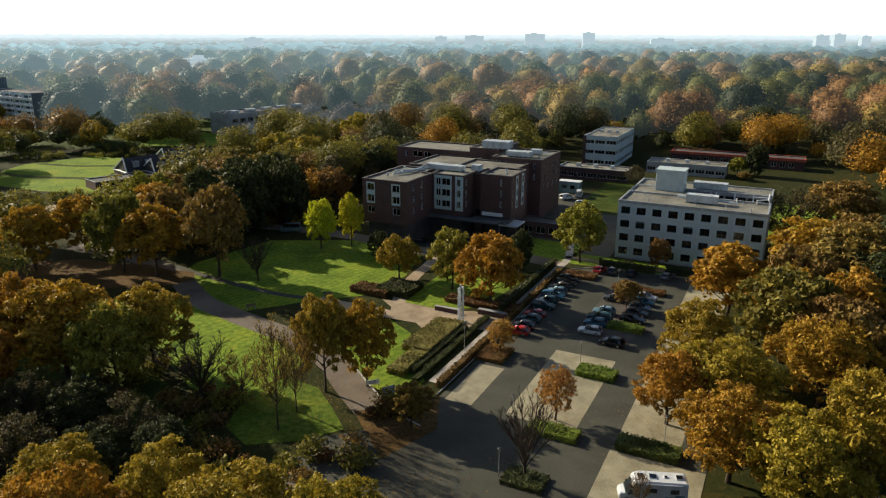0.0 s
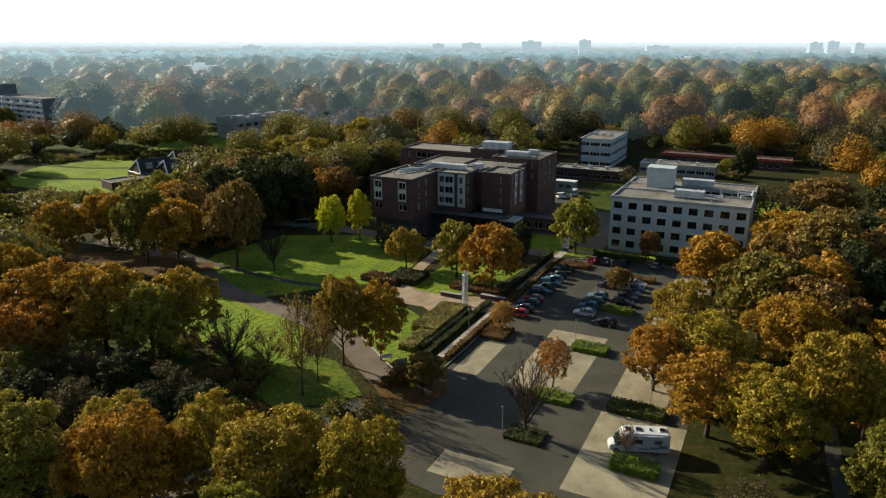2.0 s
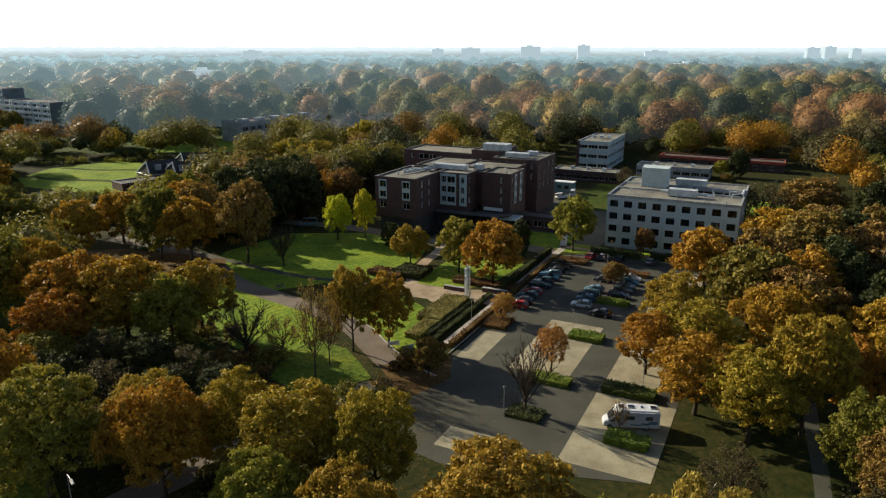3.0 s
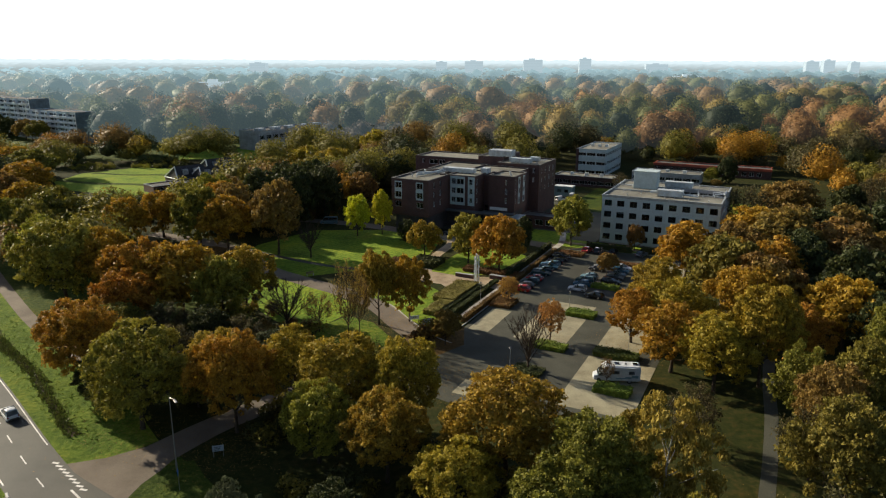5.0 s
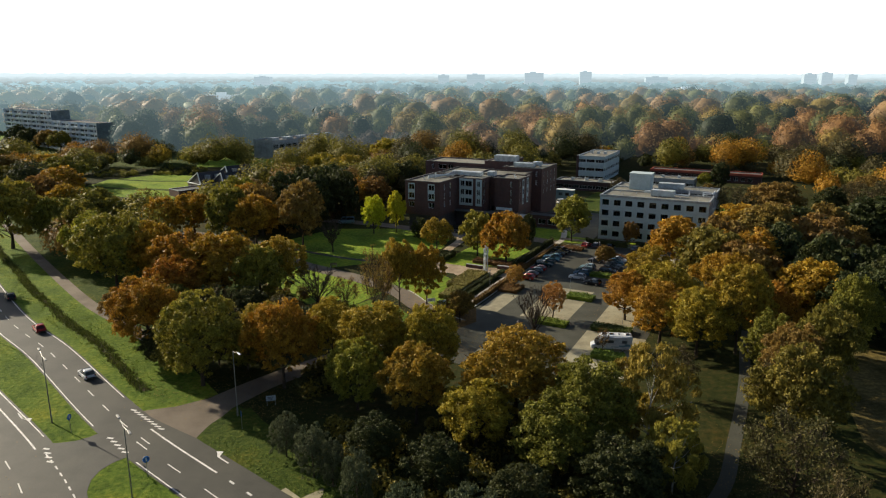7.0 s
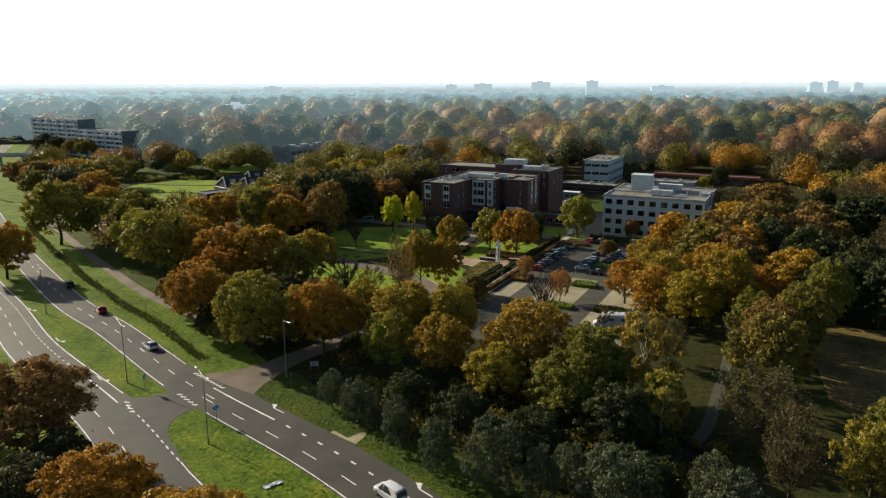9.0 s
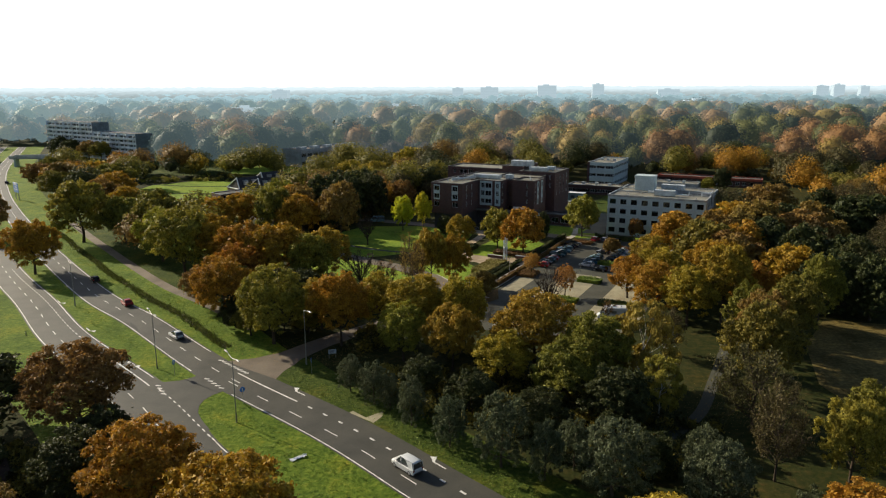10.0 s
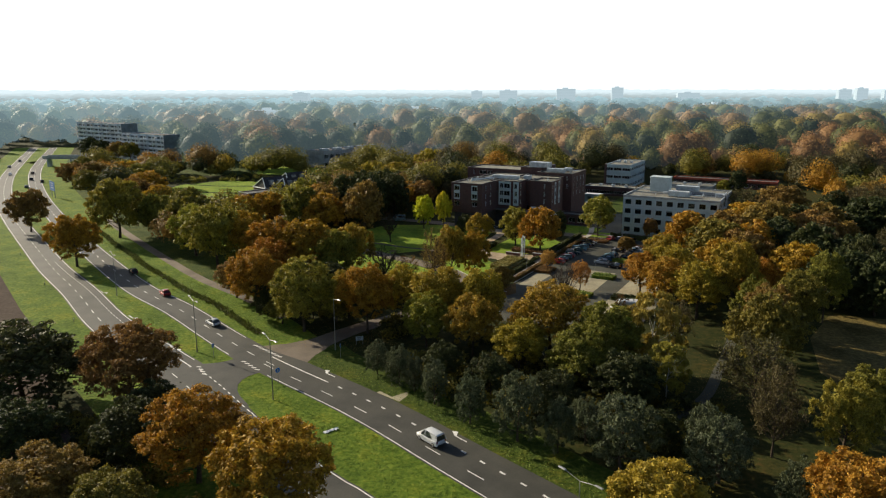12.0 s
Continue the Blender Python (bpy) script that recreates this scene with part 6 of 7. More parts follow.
def monument():
    x, y = uv(-15.3, -49.8)
    root = empty("monument", pose(x, y, 0, 0, 0, -22.5), "three slender white concrete pillars with notched edges", "monument")
    for i, (dx, dy, h) in enumerate(((-0.42, 0.1, 6.2), (0.02, -0.12, 7.0), (0.44, 0.16, 6.6))):
        bm = box(dx - 0.12, dx + 0.12, dy - 0.12, dy + 0.12, 0, h, bevel=0.02)
        for k in range(5):
            s = 1 if (k + i) % 2 else -1
            add_box(bm, dx + s * 0.12, dx + s * 0.24, dy - 0.09, dy + 0.09, h - 0.5 - 0.75 * k, h - 0.18 - 0.75 * k)
        part("pillar", bm, WHITE, root)
    part("base", box(-0.9, 0.9, -0.7, 0.7, 0, 0.14, bevel=0.03), CONCRETE_DARK, root)


monument()


def bench(x, y, ang):
    root = empty("bench", pose(x, y, 0.02, 0, 0, ang), "weathered timber garden bench", "bench", "garden benches")
    part("seat", box(-0.9, 0.9, -0.22, 0.22, 0.42, 0.47, bevel=0.01), TIMBER, root)
    part("backrest", box(-0.9, 0.9, 0.22, 0.27, 0.55, 0.9, bevel=0.01), TIMBER, root)
    for s in (-1, 1):
        part("leg", box(s * 0.75 - 0.05, s * 0.75 + 0.05, -0.2, 0.24, 0, 0.42), CONCRETE_DARK, root)


for x, y, a in ((-22.4, 121.0, 0), (-35.0, 113.8, 30), uv(4, -3.4) + (157,), uv(9, -3.4) + (157,)):
    bench(x, y, a)


def garden_wall(u0, u1, v0, v1, h, label):
    root = empty("garden_wall", CAMPUS, label, "garden wall")
    part("wall_body", box(u0, u1, v0, v1, 0, h), BRICK, root)
    part("coping", box(u0 - 0.05, u1 + 0.05, v0 - 0.05, v1 + 0.05, h, h + 0.09, bevel=0.02), CONCRETE_DARK, root)


garden_wall(-14.0, -8.8, -45.2, -44.4, 0.9, "low brick garden wall with concrete coping")
garden_wall(-21.8, -17.4, -47.0, -46.4, 0.8, "low curved brick planter wall")
garden_wall(-11.2, -10.8, -40, -12, 1.1, "low dark brick boundary wall")

# kerbs round the car park
for pts in (((-7.1, -75), (-7.1, -14)), ((26.2, -71), (26.2, -10)), ((-6.9, -13.6), (1, -8.8), (24, -7.8))):
    kerb_line("kerb", spline([uv(*p) for p in pts], 3.0), 0.16, 0.14, "concrete kerb edging the car park", "kerb")


# ---- hedges and beds ----
def hedge(u0, u1, v0, v1, h, kind, label, size=0.22, density=46, group=""):
    """A clipped hedge with a woody core, turned with the campus."""
    cu, cv = (u0 + u1) / 2, (v0 + v1) / 2
    root = shrub_mass("hedge", [(0, 0, h / 2, (u1 - u0) / 2, (v1 - v0) / 2, h / 2)], kind, label, "hedge", size, density, True, group)
    x, y = uv(cu, cv)
    root.matrix_basis = pose(x, y, 0.03, 0, 0, -22.5)
    part("core", box(-(u1 - u0) / 2 + 0.12, (u1 - u0) / 2 - 0.12, -(v1 - v0) / 2 + 0.12, (v1 - v0) / 2 - 0.12, 0, h - 0.12), LEAVES[kind], root)
    return root


hedge(8.6, 14.2, -60.8, -57.6, 0.9, "hedge", "clipped green hedge bed between parking bays", group="car park beds")
hedge(7.4, 13.8, -78.8, -76.0, 0.8, "hedge", "low green shrub bed at the end of the bays", group="car park beds")
hedge(18.4, 25.8, -77.6, -74.5, 0.9, "reed", "dark green shrub bed under a tree", group="car park beds")
hedge(8.4, 13.2, -90.0, -86.6, 0.5, "dark", "low dark shrub bed round a bare tree", group="car park beds")
hedge(22.0, 27.4, -91.0, -88.2, 1.0, "hedge", "green hedge bed beside a motorhome", group="car park beds")
hedge(8.4, 14.4, -41.4, -39.0, 0.8, "hedge", "green hedge among parked cars", group="car park beds")
hedge(4.6, 14.6, -21.6, -19.4, 0.8, "beech", "brown hedge at the end of the bays", group="car park beds")
hedge(-6.9, -2.4, -62.4, -57.0, 0.7, "beech", "brown shrub bed round a young tree", group="car park beds")
hedge(-8.3, -7.3, -73, -16, 1.0, "beech", "long brown beech hedge along the car park")
hedge(-12.3, -11.2, -73, -46, 0.6, "dark", "low dark clipped hedge beside the footway")
hedge(-13.8, -12.8, -71, -52, 0.8, "dark", "second dark clipped hedge row")
hedge(-10.9, -9.9, -43, -12, 1.6, "dark", "tall dark hedge along the footway")
hedge(-18.8, -13.9, -64.5, -51.6, 1.1, "bed", "broad olive-brown clipped hedge block")
hedge(-16.8, -13.9, -72.5, -64.8, 1.0, "bed", "tapering olive-brown hedge beside the lawn")
hedge(-1.5, 10.5, -8.6, -7.2, 1.5, "dark", "dark evergreen shrubs before the office", 0.3, 16)
hedge(12.5, 22.5, -7.6, -6.0, 1.7, "dark", "dark evergreen shrubs before the office", 0.3, 16)
hedge(-6.5, 0.0, -18.5, -15.0, 0.7, "beech", "rusty ground-cover bed at the corner")
hedge(-41, -33, -46, -42, 1.1, "beech", "rusty shrubs beside a path", 0.3)
hedge(-36, -29, -44.5, -38, 1.3, "dark", "dark shrubs beside the garden path", 0.3)
hedge(-22, -8, -42.5, -39.5, 0.8, "beech", "brown shrubs beneath a russet tree", 0.3)


def ditch_growth():
    """Grass and reeds hanging over a narrow ditch."""
    rng = np.random.default_rng(3)
    a, b = along(EAST, (-165, 146)), along(EAST, (-53, 35.5))
    n = normals(EAST)
    wave = np.interp(np.arange(len(EAST)), [0, along(EAST, (-90, 70)), along(EAST, (-56, 38)), len(EAST) - 1], [8.3, 8.2, 6.6, 6.6]) + 0.2 * np.sin(np.arange(len(EAST)) * 0.55) + 0.12 * np.sin(np.arange(len(EAST)) * 1.7)
    # flat strip, its dark colour standing in for the shade of a trench
    ribbon("ditch", EAST[a:b + 1], (wave + 0.45)[a:b + 1], (wave - 0.45)[a:b + 1], 0.018, SOIL, "flat dark strip for a shaded ditch in the verge", "ditch")
    m = (b - a) * 170
    i, t = rng.integers(a, b, m), rng.uniform(0, 1, (m, 1))
    o = (wave[i] + rng.choice((-0.35, 0.5), m) + rng.normal(0, 0.32, m))[:, None]
    c = EAST[i] * (1 - t) + EAST[i + 1] * t + n[i] * o
    s, h, q = rng.uniform(0.06, 0.16, m), rng.uniform(0.15, 0.75, m) * rng.uniform(0.4, 1.0, m), rng.uniform(0, 6.28, m)
    lean = rng.normal(0, 0.2, (m, 2))
    z = np.full(m, 0.01)
    v = np.stack([np.stack([c[:, 0] - np.cos(q) * s, c[:, 1] - np.sin(q) * s, z], 1), np.stack([c[:, 0] + np.cos(q) * s, c[:, 1] + np.sin(q) * s, z], 1), np.stack([c[:, 0] + lean[:, 0], c[:, 1] + lean[:, 1], h], 1)], 1).reshape(-1, 3)
    tagged(mesh_object("ditch_growth", v, np.arange(len(v)).reshape(-1, 3), LEAVES["reed"]), "reeds and long grass along a ditch", "ditch plants", "", "stuff")


ditch_growth()


def undergrowth(name, spots, seed, kinds, label):
    """Thickets of shrubs under the trees."""
    rng = np.random.default_rng(seed)
    vs, ms = [], []
    for x, y, r, n in spots:
        for _ in range(n):
            a, d = rng.uniform(0, 2 * np.pi), r * np.sqrt(rng.uniform())
            s = rng.uniform(0.8, 2.0)
            v, _ = leaf_cloud(rng, [(x + math.cos(a) * d, y + math.sin(a) * d, s * 0.5, s, s, s * 0.9)], 170, 0.36)
            vs.append(v)
            ms.append(np.full(170, rng.integers(len(kinds))))
    v = np.vstack(vs)
    v[:, 2] = np.maximum(v[:, 2], 0.0)
    tagged(mesh_object(name, v, np.arange(len(v)).reshape(-1, 3), [LEAVES[k] for k in kinds], fmats=np.concatenate(ms)), label, "undergrowth", "", "stuff")


# dark leaves here partly stand in for shade under the trees
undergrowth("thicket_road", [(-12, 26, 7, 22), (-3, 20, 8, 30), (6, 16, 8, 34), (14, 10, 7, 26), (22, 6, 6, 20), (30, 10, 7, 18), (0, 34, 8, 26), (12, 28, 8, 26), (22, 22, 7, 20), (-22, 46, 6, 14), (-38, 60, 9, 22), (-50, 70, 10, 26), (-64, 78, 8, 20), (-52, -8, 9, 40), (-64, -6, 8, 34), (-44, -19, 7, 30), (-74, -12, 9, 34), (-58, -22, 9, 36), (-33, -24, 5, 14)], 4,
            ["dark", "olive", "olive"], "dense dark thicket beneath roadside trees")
undergrowth("thicket_garden", [(-30, 78, 6, 16), (-42, 84, 8, 20), (-24, 66, 6, 14), (-10, 66, 5, 12), (-4, 79, 3.5, 9), (-52, 178, 12, 30), (-70, 176, 12, 30)], 6, ["russet", "olive", "beech"], "brown and olive shrubs beside the garden")
undergrowth("thicket_field", [(-100, 168, 8, 26), (-112, 160, 8, 24), (-128, 178, 10, 34), (-144, 190, 10, 34), (-162, 204, 12, 40), (-180, 228, 12, 40), (-150, 282, 14, 46), (-176, 268, 10, 36), (-120, 270, 9, 30), (-108, 200, 8, 30), (-124, 196, 9, 34)], 8, ["olive", "dark", "yellow"], "hedgerow shrubs round the meadow")


def container():
    x, y = uv(-29, 62)
    root = empty("site_cabin", pose(x, y, 0, 0, 0, -22.5), "pale blue site cabin standing in the yard", "cabin")
    part("body", box(-3.4, 3.4, -1.6, 1.6, 0.0, 3.6, bevel=0.04), PAINTS["paleblue"], root)
    part("roof", box(-3.5, 3.5, -1.7, 1.7, 3.6, 3.8), WHITE, root)
    for a in (-2.2, 0.4):
        part("cabin_window", box(a, a + 1.5, -1.64, -1.6, 1.5, 2.6), CARGLASS, root)


container()


def debris(x, y):
    """A torn white plastic sheet lying on the grass."""
    rng = np.random.default_rng(17)
    bm = bmesh.new()
    bmesh.ops.create_grid(bm, x_segments=9, y_segments=4, size=1.0)
    for v in bm.verts:
        v.co = Vector((v.co.x * 1.15 + rng.normal(0, 0.06), v.co.y * 0.34 + 0.25 * math.sin(v.co.x * 2.2) + rng.normal(0, 0.05), 0.1 + abs(rng.normal(0, 0.08))))
    ob = part("plastic_sheet", bm, WHITE, None)
    ob.matrix_basis = pose(x, y, 0.0, 0, 0, 25)
    tagged(ob, "crumpled white plastic sheet lying on the grass", "litter")


debris(-23.2, 2.0)


def reflector_post(x, y):
    root = empty("marker_post", pose(x, y, 0), "short dark marker post at the roadside", "marker post", "roadside marker posts")
    part("post", box(-0.07, 0.07, -0.05, 0.05, 0, 0.95, bevel=0.02), DARKSTEEL, root)
    part("reflector", box(-0.05, 0.05, -0.056, -0.0505, 0.66, 0.84), WHITE, root)


for i in (along(WEST, (-88, 47)), along(WEST, (-112, 72)), along(WEST, (-142, 102))):
    p = WEST[i] - normals(WEST)[i] * (W_HALF[i] + 1.3)
    reflector_post(float(p[0]), float(p[1]))


def rough_grass():
    """Longer tufts along the verges and the median."""
    rng = np.random.default_rng(33)
    vs = []
    for line, lo, hi, a, b in ((EAST, 5.2, 9.0, (-165, 146), (60, -62)), (EAST, -13.0, -5.2, (-99.8, 76.5), (-60, 42)), (EAST, -12.5, -5.4, (-33, 18), (10, -19)), (EAST, 8.6, 12.8, (-99, 76), (-58, 38))):
        n = normals(line)
        i0, i1 = along(line, a), along(line, b)
        m = (i1 - i0) * 70
        i = rng.integers(i0, i1, m)
        t = rng.uniform(0, 1, (m, 1))
        c = line[i] * (1 - t) + line[i + 1] * t + n[i] * rng.uniform(lo, hi, (m, 1))
        keep = np.linalg.norm(c[:, None] - SIDE[None, :6], axis=2).min(axis=1) > 9
        keep &= np.linalg.norm(c[:, None] - WEST[None], axis=2).min(axis=1) > 6.2
        c = c[keep]
        m = len(c)
        s, h, q = rng.uniform(0.05, 0.13, m), rng.uniform(0.06, 0.22, m), rng.uniform(0, 6.28, m)
        z = np.full(m, 0.01)
        p0 = np.stack([c[:, 0] - np.cos(q) * s, c[:, 1] - np.sin(q) * s, z], 1)
        p1 = np.stack([c[:, 0] + np.cos(q) * s, c[:, 1] + np.sin(q) * s, z], 1)
        p2 = np.stack([c[:, 0] + rng.normal(0, 0.12, m), c[:, 1] + rng.normal(0, 0.12, m), h], 1)
        vs.append(np.stack([p0, p1, p2], 1).reshape(-1, 3))
    v = np.vstack(vs)
    tagged(mesh_object("rough_grass", v, np.arange(len(v)).reshape(-1, 3), LEAVES["grass"]), "longer grass tufts on the road verges", "grass", "", "stuff")


rough_grass()

# ---- trees: foreground row beside the road ----
for kind, x, y, h, w in (("gold", -4.2, 44, 14.0, 10.5), ("gold", 8.6, 33.5, 14.4, 15.0), ("orange", -27.0, 43, 14.6, 11.0), ("yellow", -40.0, 43, 15.6, 14.2),
                         ("gold", -13.2, 45.5, 13.6, 13.6), ("birch", 25.6, 28, 15.6, 12.4), ("olive", 17.6, 26, 13.4, 12.5), ("gold", -21.0, 50, 12.6, 10.5), ("orange", -54, 54, 14.6, 13.2), ("fade", 33, 44, 8.5, 7.5)):
    plant(kind, x, y, h, w)
# added lower row before it fills beneath the crowns, dark kinds for shade
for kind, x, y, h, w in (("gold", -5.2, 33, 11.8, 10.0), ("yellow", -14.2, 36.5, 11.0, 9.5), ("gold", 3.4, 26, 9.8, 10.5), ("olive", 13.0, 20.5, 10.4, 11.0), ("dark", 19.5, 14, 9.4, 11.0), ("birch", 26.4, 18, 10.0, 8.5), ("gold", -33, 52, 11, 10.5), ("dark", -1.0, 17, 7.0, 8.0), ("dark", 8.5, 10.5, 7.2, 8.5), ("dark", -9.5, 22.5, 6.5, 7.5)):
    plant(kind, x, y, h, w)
for kind, x, y, h, w in (("orange", -62, 86, 15.0, 14.0), ("orange", -52.5, 85, 15.6, 17.0), ("yellow", -43.5, 82, 13.6, 11.4), ("gold", -41, 88.5, 13.8, 11.4), ("orange", -59, 76, 12.0, 11.0), ("yellow", -79, 90, 18.0, 17.5), ("orange", -71, 92, 15.5, 12.4), ("yellow", -92, 104, 15.5, 15.0), ("olive", -101, 115, 15.5, 13.0), ("russet", -146, 168, 15, 15), ("orange", -129, 153, 14, 13), ("olive", -115, 126, 15, 12),
                         ("yellow", -129, 126, 20.0, 18.5), ("orange", -119, 88, 14.8, 13.6), ("russet", -122.5, 93, 12.0, 9.0), ("russet", -165, 132, 15.0, 13.5), ("olive", -112, 140, 14.5, 18.0), ("orange", -158, 196, 14, 18.0)):
    plant(kind, x, y, h, w)
for kind, x, y, h, w in (("russet", -55, 5.0, 14.0, 15.5), ("dark", -47, -2.5, 8.5, 10), ("dark", -72, 3.5, 13.6, 20.0), ("orange", -36.0, -13.0, 12.4, 13.6), ("orange", -23.4, -20.4, 12.8, 14.4), ("dark", -86, -8, 12, 15), ("dark", -60, -14, 10, 13), ("russet", -49, -24, 9.5, 12), ("dark", -66, -28, 9, 13), ("dark", -46.5, -9, 9, 11), ("olive", -40, -26, 8.5, 10)):
    plant(kind, x, y, h, w)
for kind, x, y, h, w in (("grey", 3.4, 2.0, 10.7, 7.0), ("grey", -3.6, 6.6, 7.8, 4.6), ("grey", -9.6, 12.4, 7.8, 4.4), ("grey", -13.4, 16.8, 6.4, 3.6), ("grey", -16.2, 18.6, 7.3, 4.6), ("grey", -20.8, 23, 6.4, 4.2), ("grey", 8.8, -0.6, 8.4, 4.8), ("grey", 12.6, 2.0, 7.3, 4.9), ("grey", 16.6, -3.4, 10.3, 9.1),
                         ("grey", 28.2, -6, 9.3, 8.2), ("gold", 18.0, -21.5, 10.6, 12.8), ("orange", 39.2, -17.5, 10.8, 11.2), ("grey", 35.2, -12.6, 7.8, 4.8), ("fade", 37, 1.5, 13.2, 8.0), ("fade", 38.5, 14.5, 12.5, 11.5), ("yellow", 46.1, 1.8, 11.4, 8.5), ("olive", 52.5, 9.0, 10.5, 9.5), ("grey", 27.4, -1.8, 9.1, 5.7), ("dark", 22, 2, 6, 7)):
    plant(kind, x, y, h, w)
# understory filled in between roadside row and garden, dark leaves partly for shade
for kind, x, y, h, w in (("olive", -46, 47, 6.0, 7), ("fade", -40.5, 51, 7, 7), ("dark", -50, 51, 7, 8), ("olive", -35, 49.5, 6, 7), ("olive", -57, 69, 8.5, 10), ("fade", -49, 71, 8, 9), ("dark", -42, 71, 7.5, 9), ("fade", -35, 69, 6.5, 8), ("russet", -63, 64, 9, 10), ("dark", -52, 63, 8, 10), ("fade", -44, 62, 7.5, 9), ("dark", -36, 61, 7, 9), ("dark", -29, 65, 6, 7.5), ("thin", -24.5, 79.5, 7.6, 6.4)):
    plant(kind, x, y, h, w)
# garden and car park
for kind, x, y, h, w in (("thin", -17.9, 73.6, 15.6, 7.0), ("thin", -16.8, 78.3, 11.8, 5.6), ("gold", -14.2, 84.0, 14.8, 7.9), ("orange", -8.6, 86.0, 13.2, 7.8), ("bare", -31.1, 81.3, 9.6, 12.5), ("bare", 13.0, 65.8, 11.6, 8.0),
                         ("coral", 17.5, 78.6, 7.8, 5.5), ("thin", *uv(23.4, -88.0), 5.0, 2.6), ("russet", *uv(9.4, -30.5), 5.6, 4.8), ("russet", -1.0, 75, 6.8, 5.4), ("coral", 10.6, 98.4, 5.8, 5.0), ("gold", -10.0, 132.6, 9.4, 8.0), ("yellow", 1.3, 127, 12.6, 9.2), ("orange", 8.9, 118.6, 13.8, 12.2),
                         ("yellow", 28.5, 146.2, 13.6, 11.3)):
    plant(kind, x, y, h, w)
for kind, x, y, h, w in (("russet", 44.5, 141.9, 7.3, 4.7), ("lemon", -31.0, 152, 12.0, 7.8), ("lemon", -24.4, 155, 12.8, 5.8), ("bare", -38.6, 128.9, 10.6, 8.5), ("orange", -88, 132, 14.0, 11.8), ("orange", -60.5, 130, 15.2, 14.8), ("olive", -68.5, 132, 17.5, 12.9),
                         ("russet", -47.5, 131, 19.5, 13.5), ("dark", 14.8, 137.8, 9.7, 5.8), ("dark", 102.5, 252, 11.2, 7.5), ("yellow", 97, 253.5, 6.4, 7.0), ("russet", 95.8, 243, 3.0, 5.0), ("fade", 55.6, 227.3, 7.6, 7.2), ("dark", -15.9, 144.8, 6.8, 4.9), ("orange", -84.8, 146, 13, 13.4), ("russet", -76, 168, 14, 17), ("olive", -66, 176, 13, 14), ("orange", -70, 152, 15, 14), ("russet", -64, 147, 16, 13), ("dark", -57, 174, 18, 14), ("yellow", -76, 161, 16, 15), ("dark", -54, 153, 15, 11), ("dark", -60, 158, 18, 14), ("dark", -53, 165, 17.5, 13)):
    plant(kind, x, y, h, w)
# wood on the office side
for kind, x, y, h, w in (("gold", 39, 79.5, 11.8, 13.8), ("orange", 52.2, 82.5, 13.4, 13.0), ("orange", 31.8, 78.5, 10.4, 9.6), ("gold", 48.0, 62, 17.0, 11.0), ("orange", 35.8, 66.5, 12.0, 13.0), ("gold", 40.6, 60, 12.6, 12.6), ("gold", 39.2, 93, 11.8, 11.6),
                         ("orange", 50.2, 114, 14, 13.4), ("orange", 55.5, 102, 14, 12.2), ("orange", 63.8, 101, 14, 13), ("olive", 66.5, 157, 9.4, 9.0), ("orange", 71.3, 133, 14, 16.4), ("russet", 83.4, 138, 14, 15.6)):
    plant(kind, x, y, h, w)
for kind, x, y, h, w in (("olive", 44.4, 28.5, 15.2, 11.8), ("russet", 49.0, 42, 13.2, 9.6), ("olive", 55.2, 45.4, 15.0, 10.0), ("olive", 48.6, 50, 12.2, 8.0), ("orange", 54.5, 65.8, 12.4, 10.5), ("dark", 80.4, 76.0, 16.0, 10.0), ("fade", 45.0, 37.0, 9.5, 9.0), ("orange", 67.2, 77, 13.8, 14.5), ("dark", 75, 71, 13.8, 14), ("russet", 58, 90, 14, 14), ("russet", 71.5, 119, 14, 18), ("russet", 86, 121, 14, 18), ("dark", 79, 66, 14, 12),
                         ("fade", 78, 161, 15, 17), ("russet", 94, 169, 15, 18), ("dark", 111, 144, 15, 18), ("olive", 66, 60, 15.8, 9.0), ("dark", 69.5, 70.5, 13.4, 9.6)):
    plant(kind, x, y, h, w)
# before the apartment buildings
for kind, x, y, h, w in (("olive", -264, 366, 13, 14), ("russet", -280, 378, 13, 14), ("dark", -298, 388, 13, 15), ("dark", -316, 402, 14, 15), ("olive", -175, 226, 14, 20), ("orange", -190, 236, 14, 17), ("russet", -203, 232, 14, 18), ("olive", -196, 214, 12, 14), ("dark", -178, 205, 12, 14), ("fade", -212, 256, 12, 14), ("olive", -230, 262, 13, 15), ("russet", -226, 246, 12, 14)):
    plant(kind, x, y, h, w)
# dark belt behind the garden
for kind, x, y, h, w in (("olive", -60, 205, 14, 16), ("dark", -52, 186, 17, 14), ("dark", -60, 190, 13.5, 14), ("gold", -56, 236, 15, 19), ("olive", -40, 214, 13, 14), ("russet", -37, 193, 12, 10.5), ("gold", -47, 300, 16, 20), ("dark", -72, 198, 13, 15),
                         ("dark", -46, 176, 17, 13), ("olive", -76, 222, 13, 15), ("dark", -30, 222, 14, 14), ("gold", -70, 250, 14, 16)):
    plant(kind, x, y, h, w)


def ball(level):
    bm = bmesh.new()
    bmesh.ops.create_icosphere(bm, subdivisions=level, radius=1.0)
    v = np.array([p.co[:] for p in bm.verts])
    f = np.array([[p.index for p in q.verts] for q in bm.faces])
    bm.free()
    return v, f


BALLS = {k: ball(k) for k in (1, 2)}


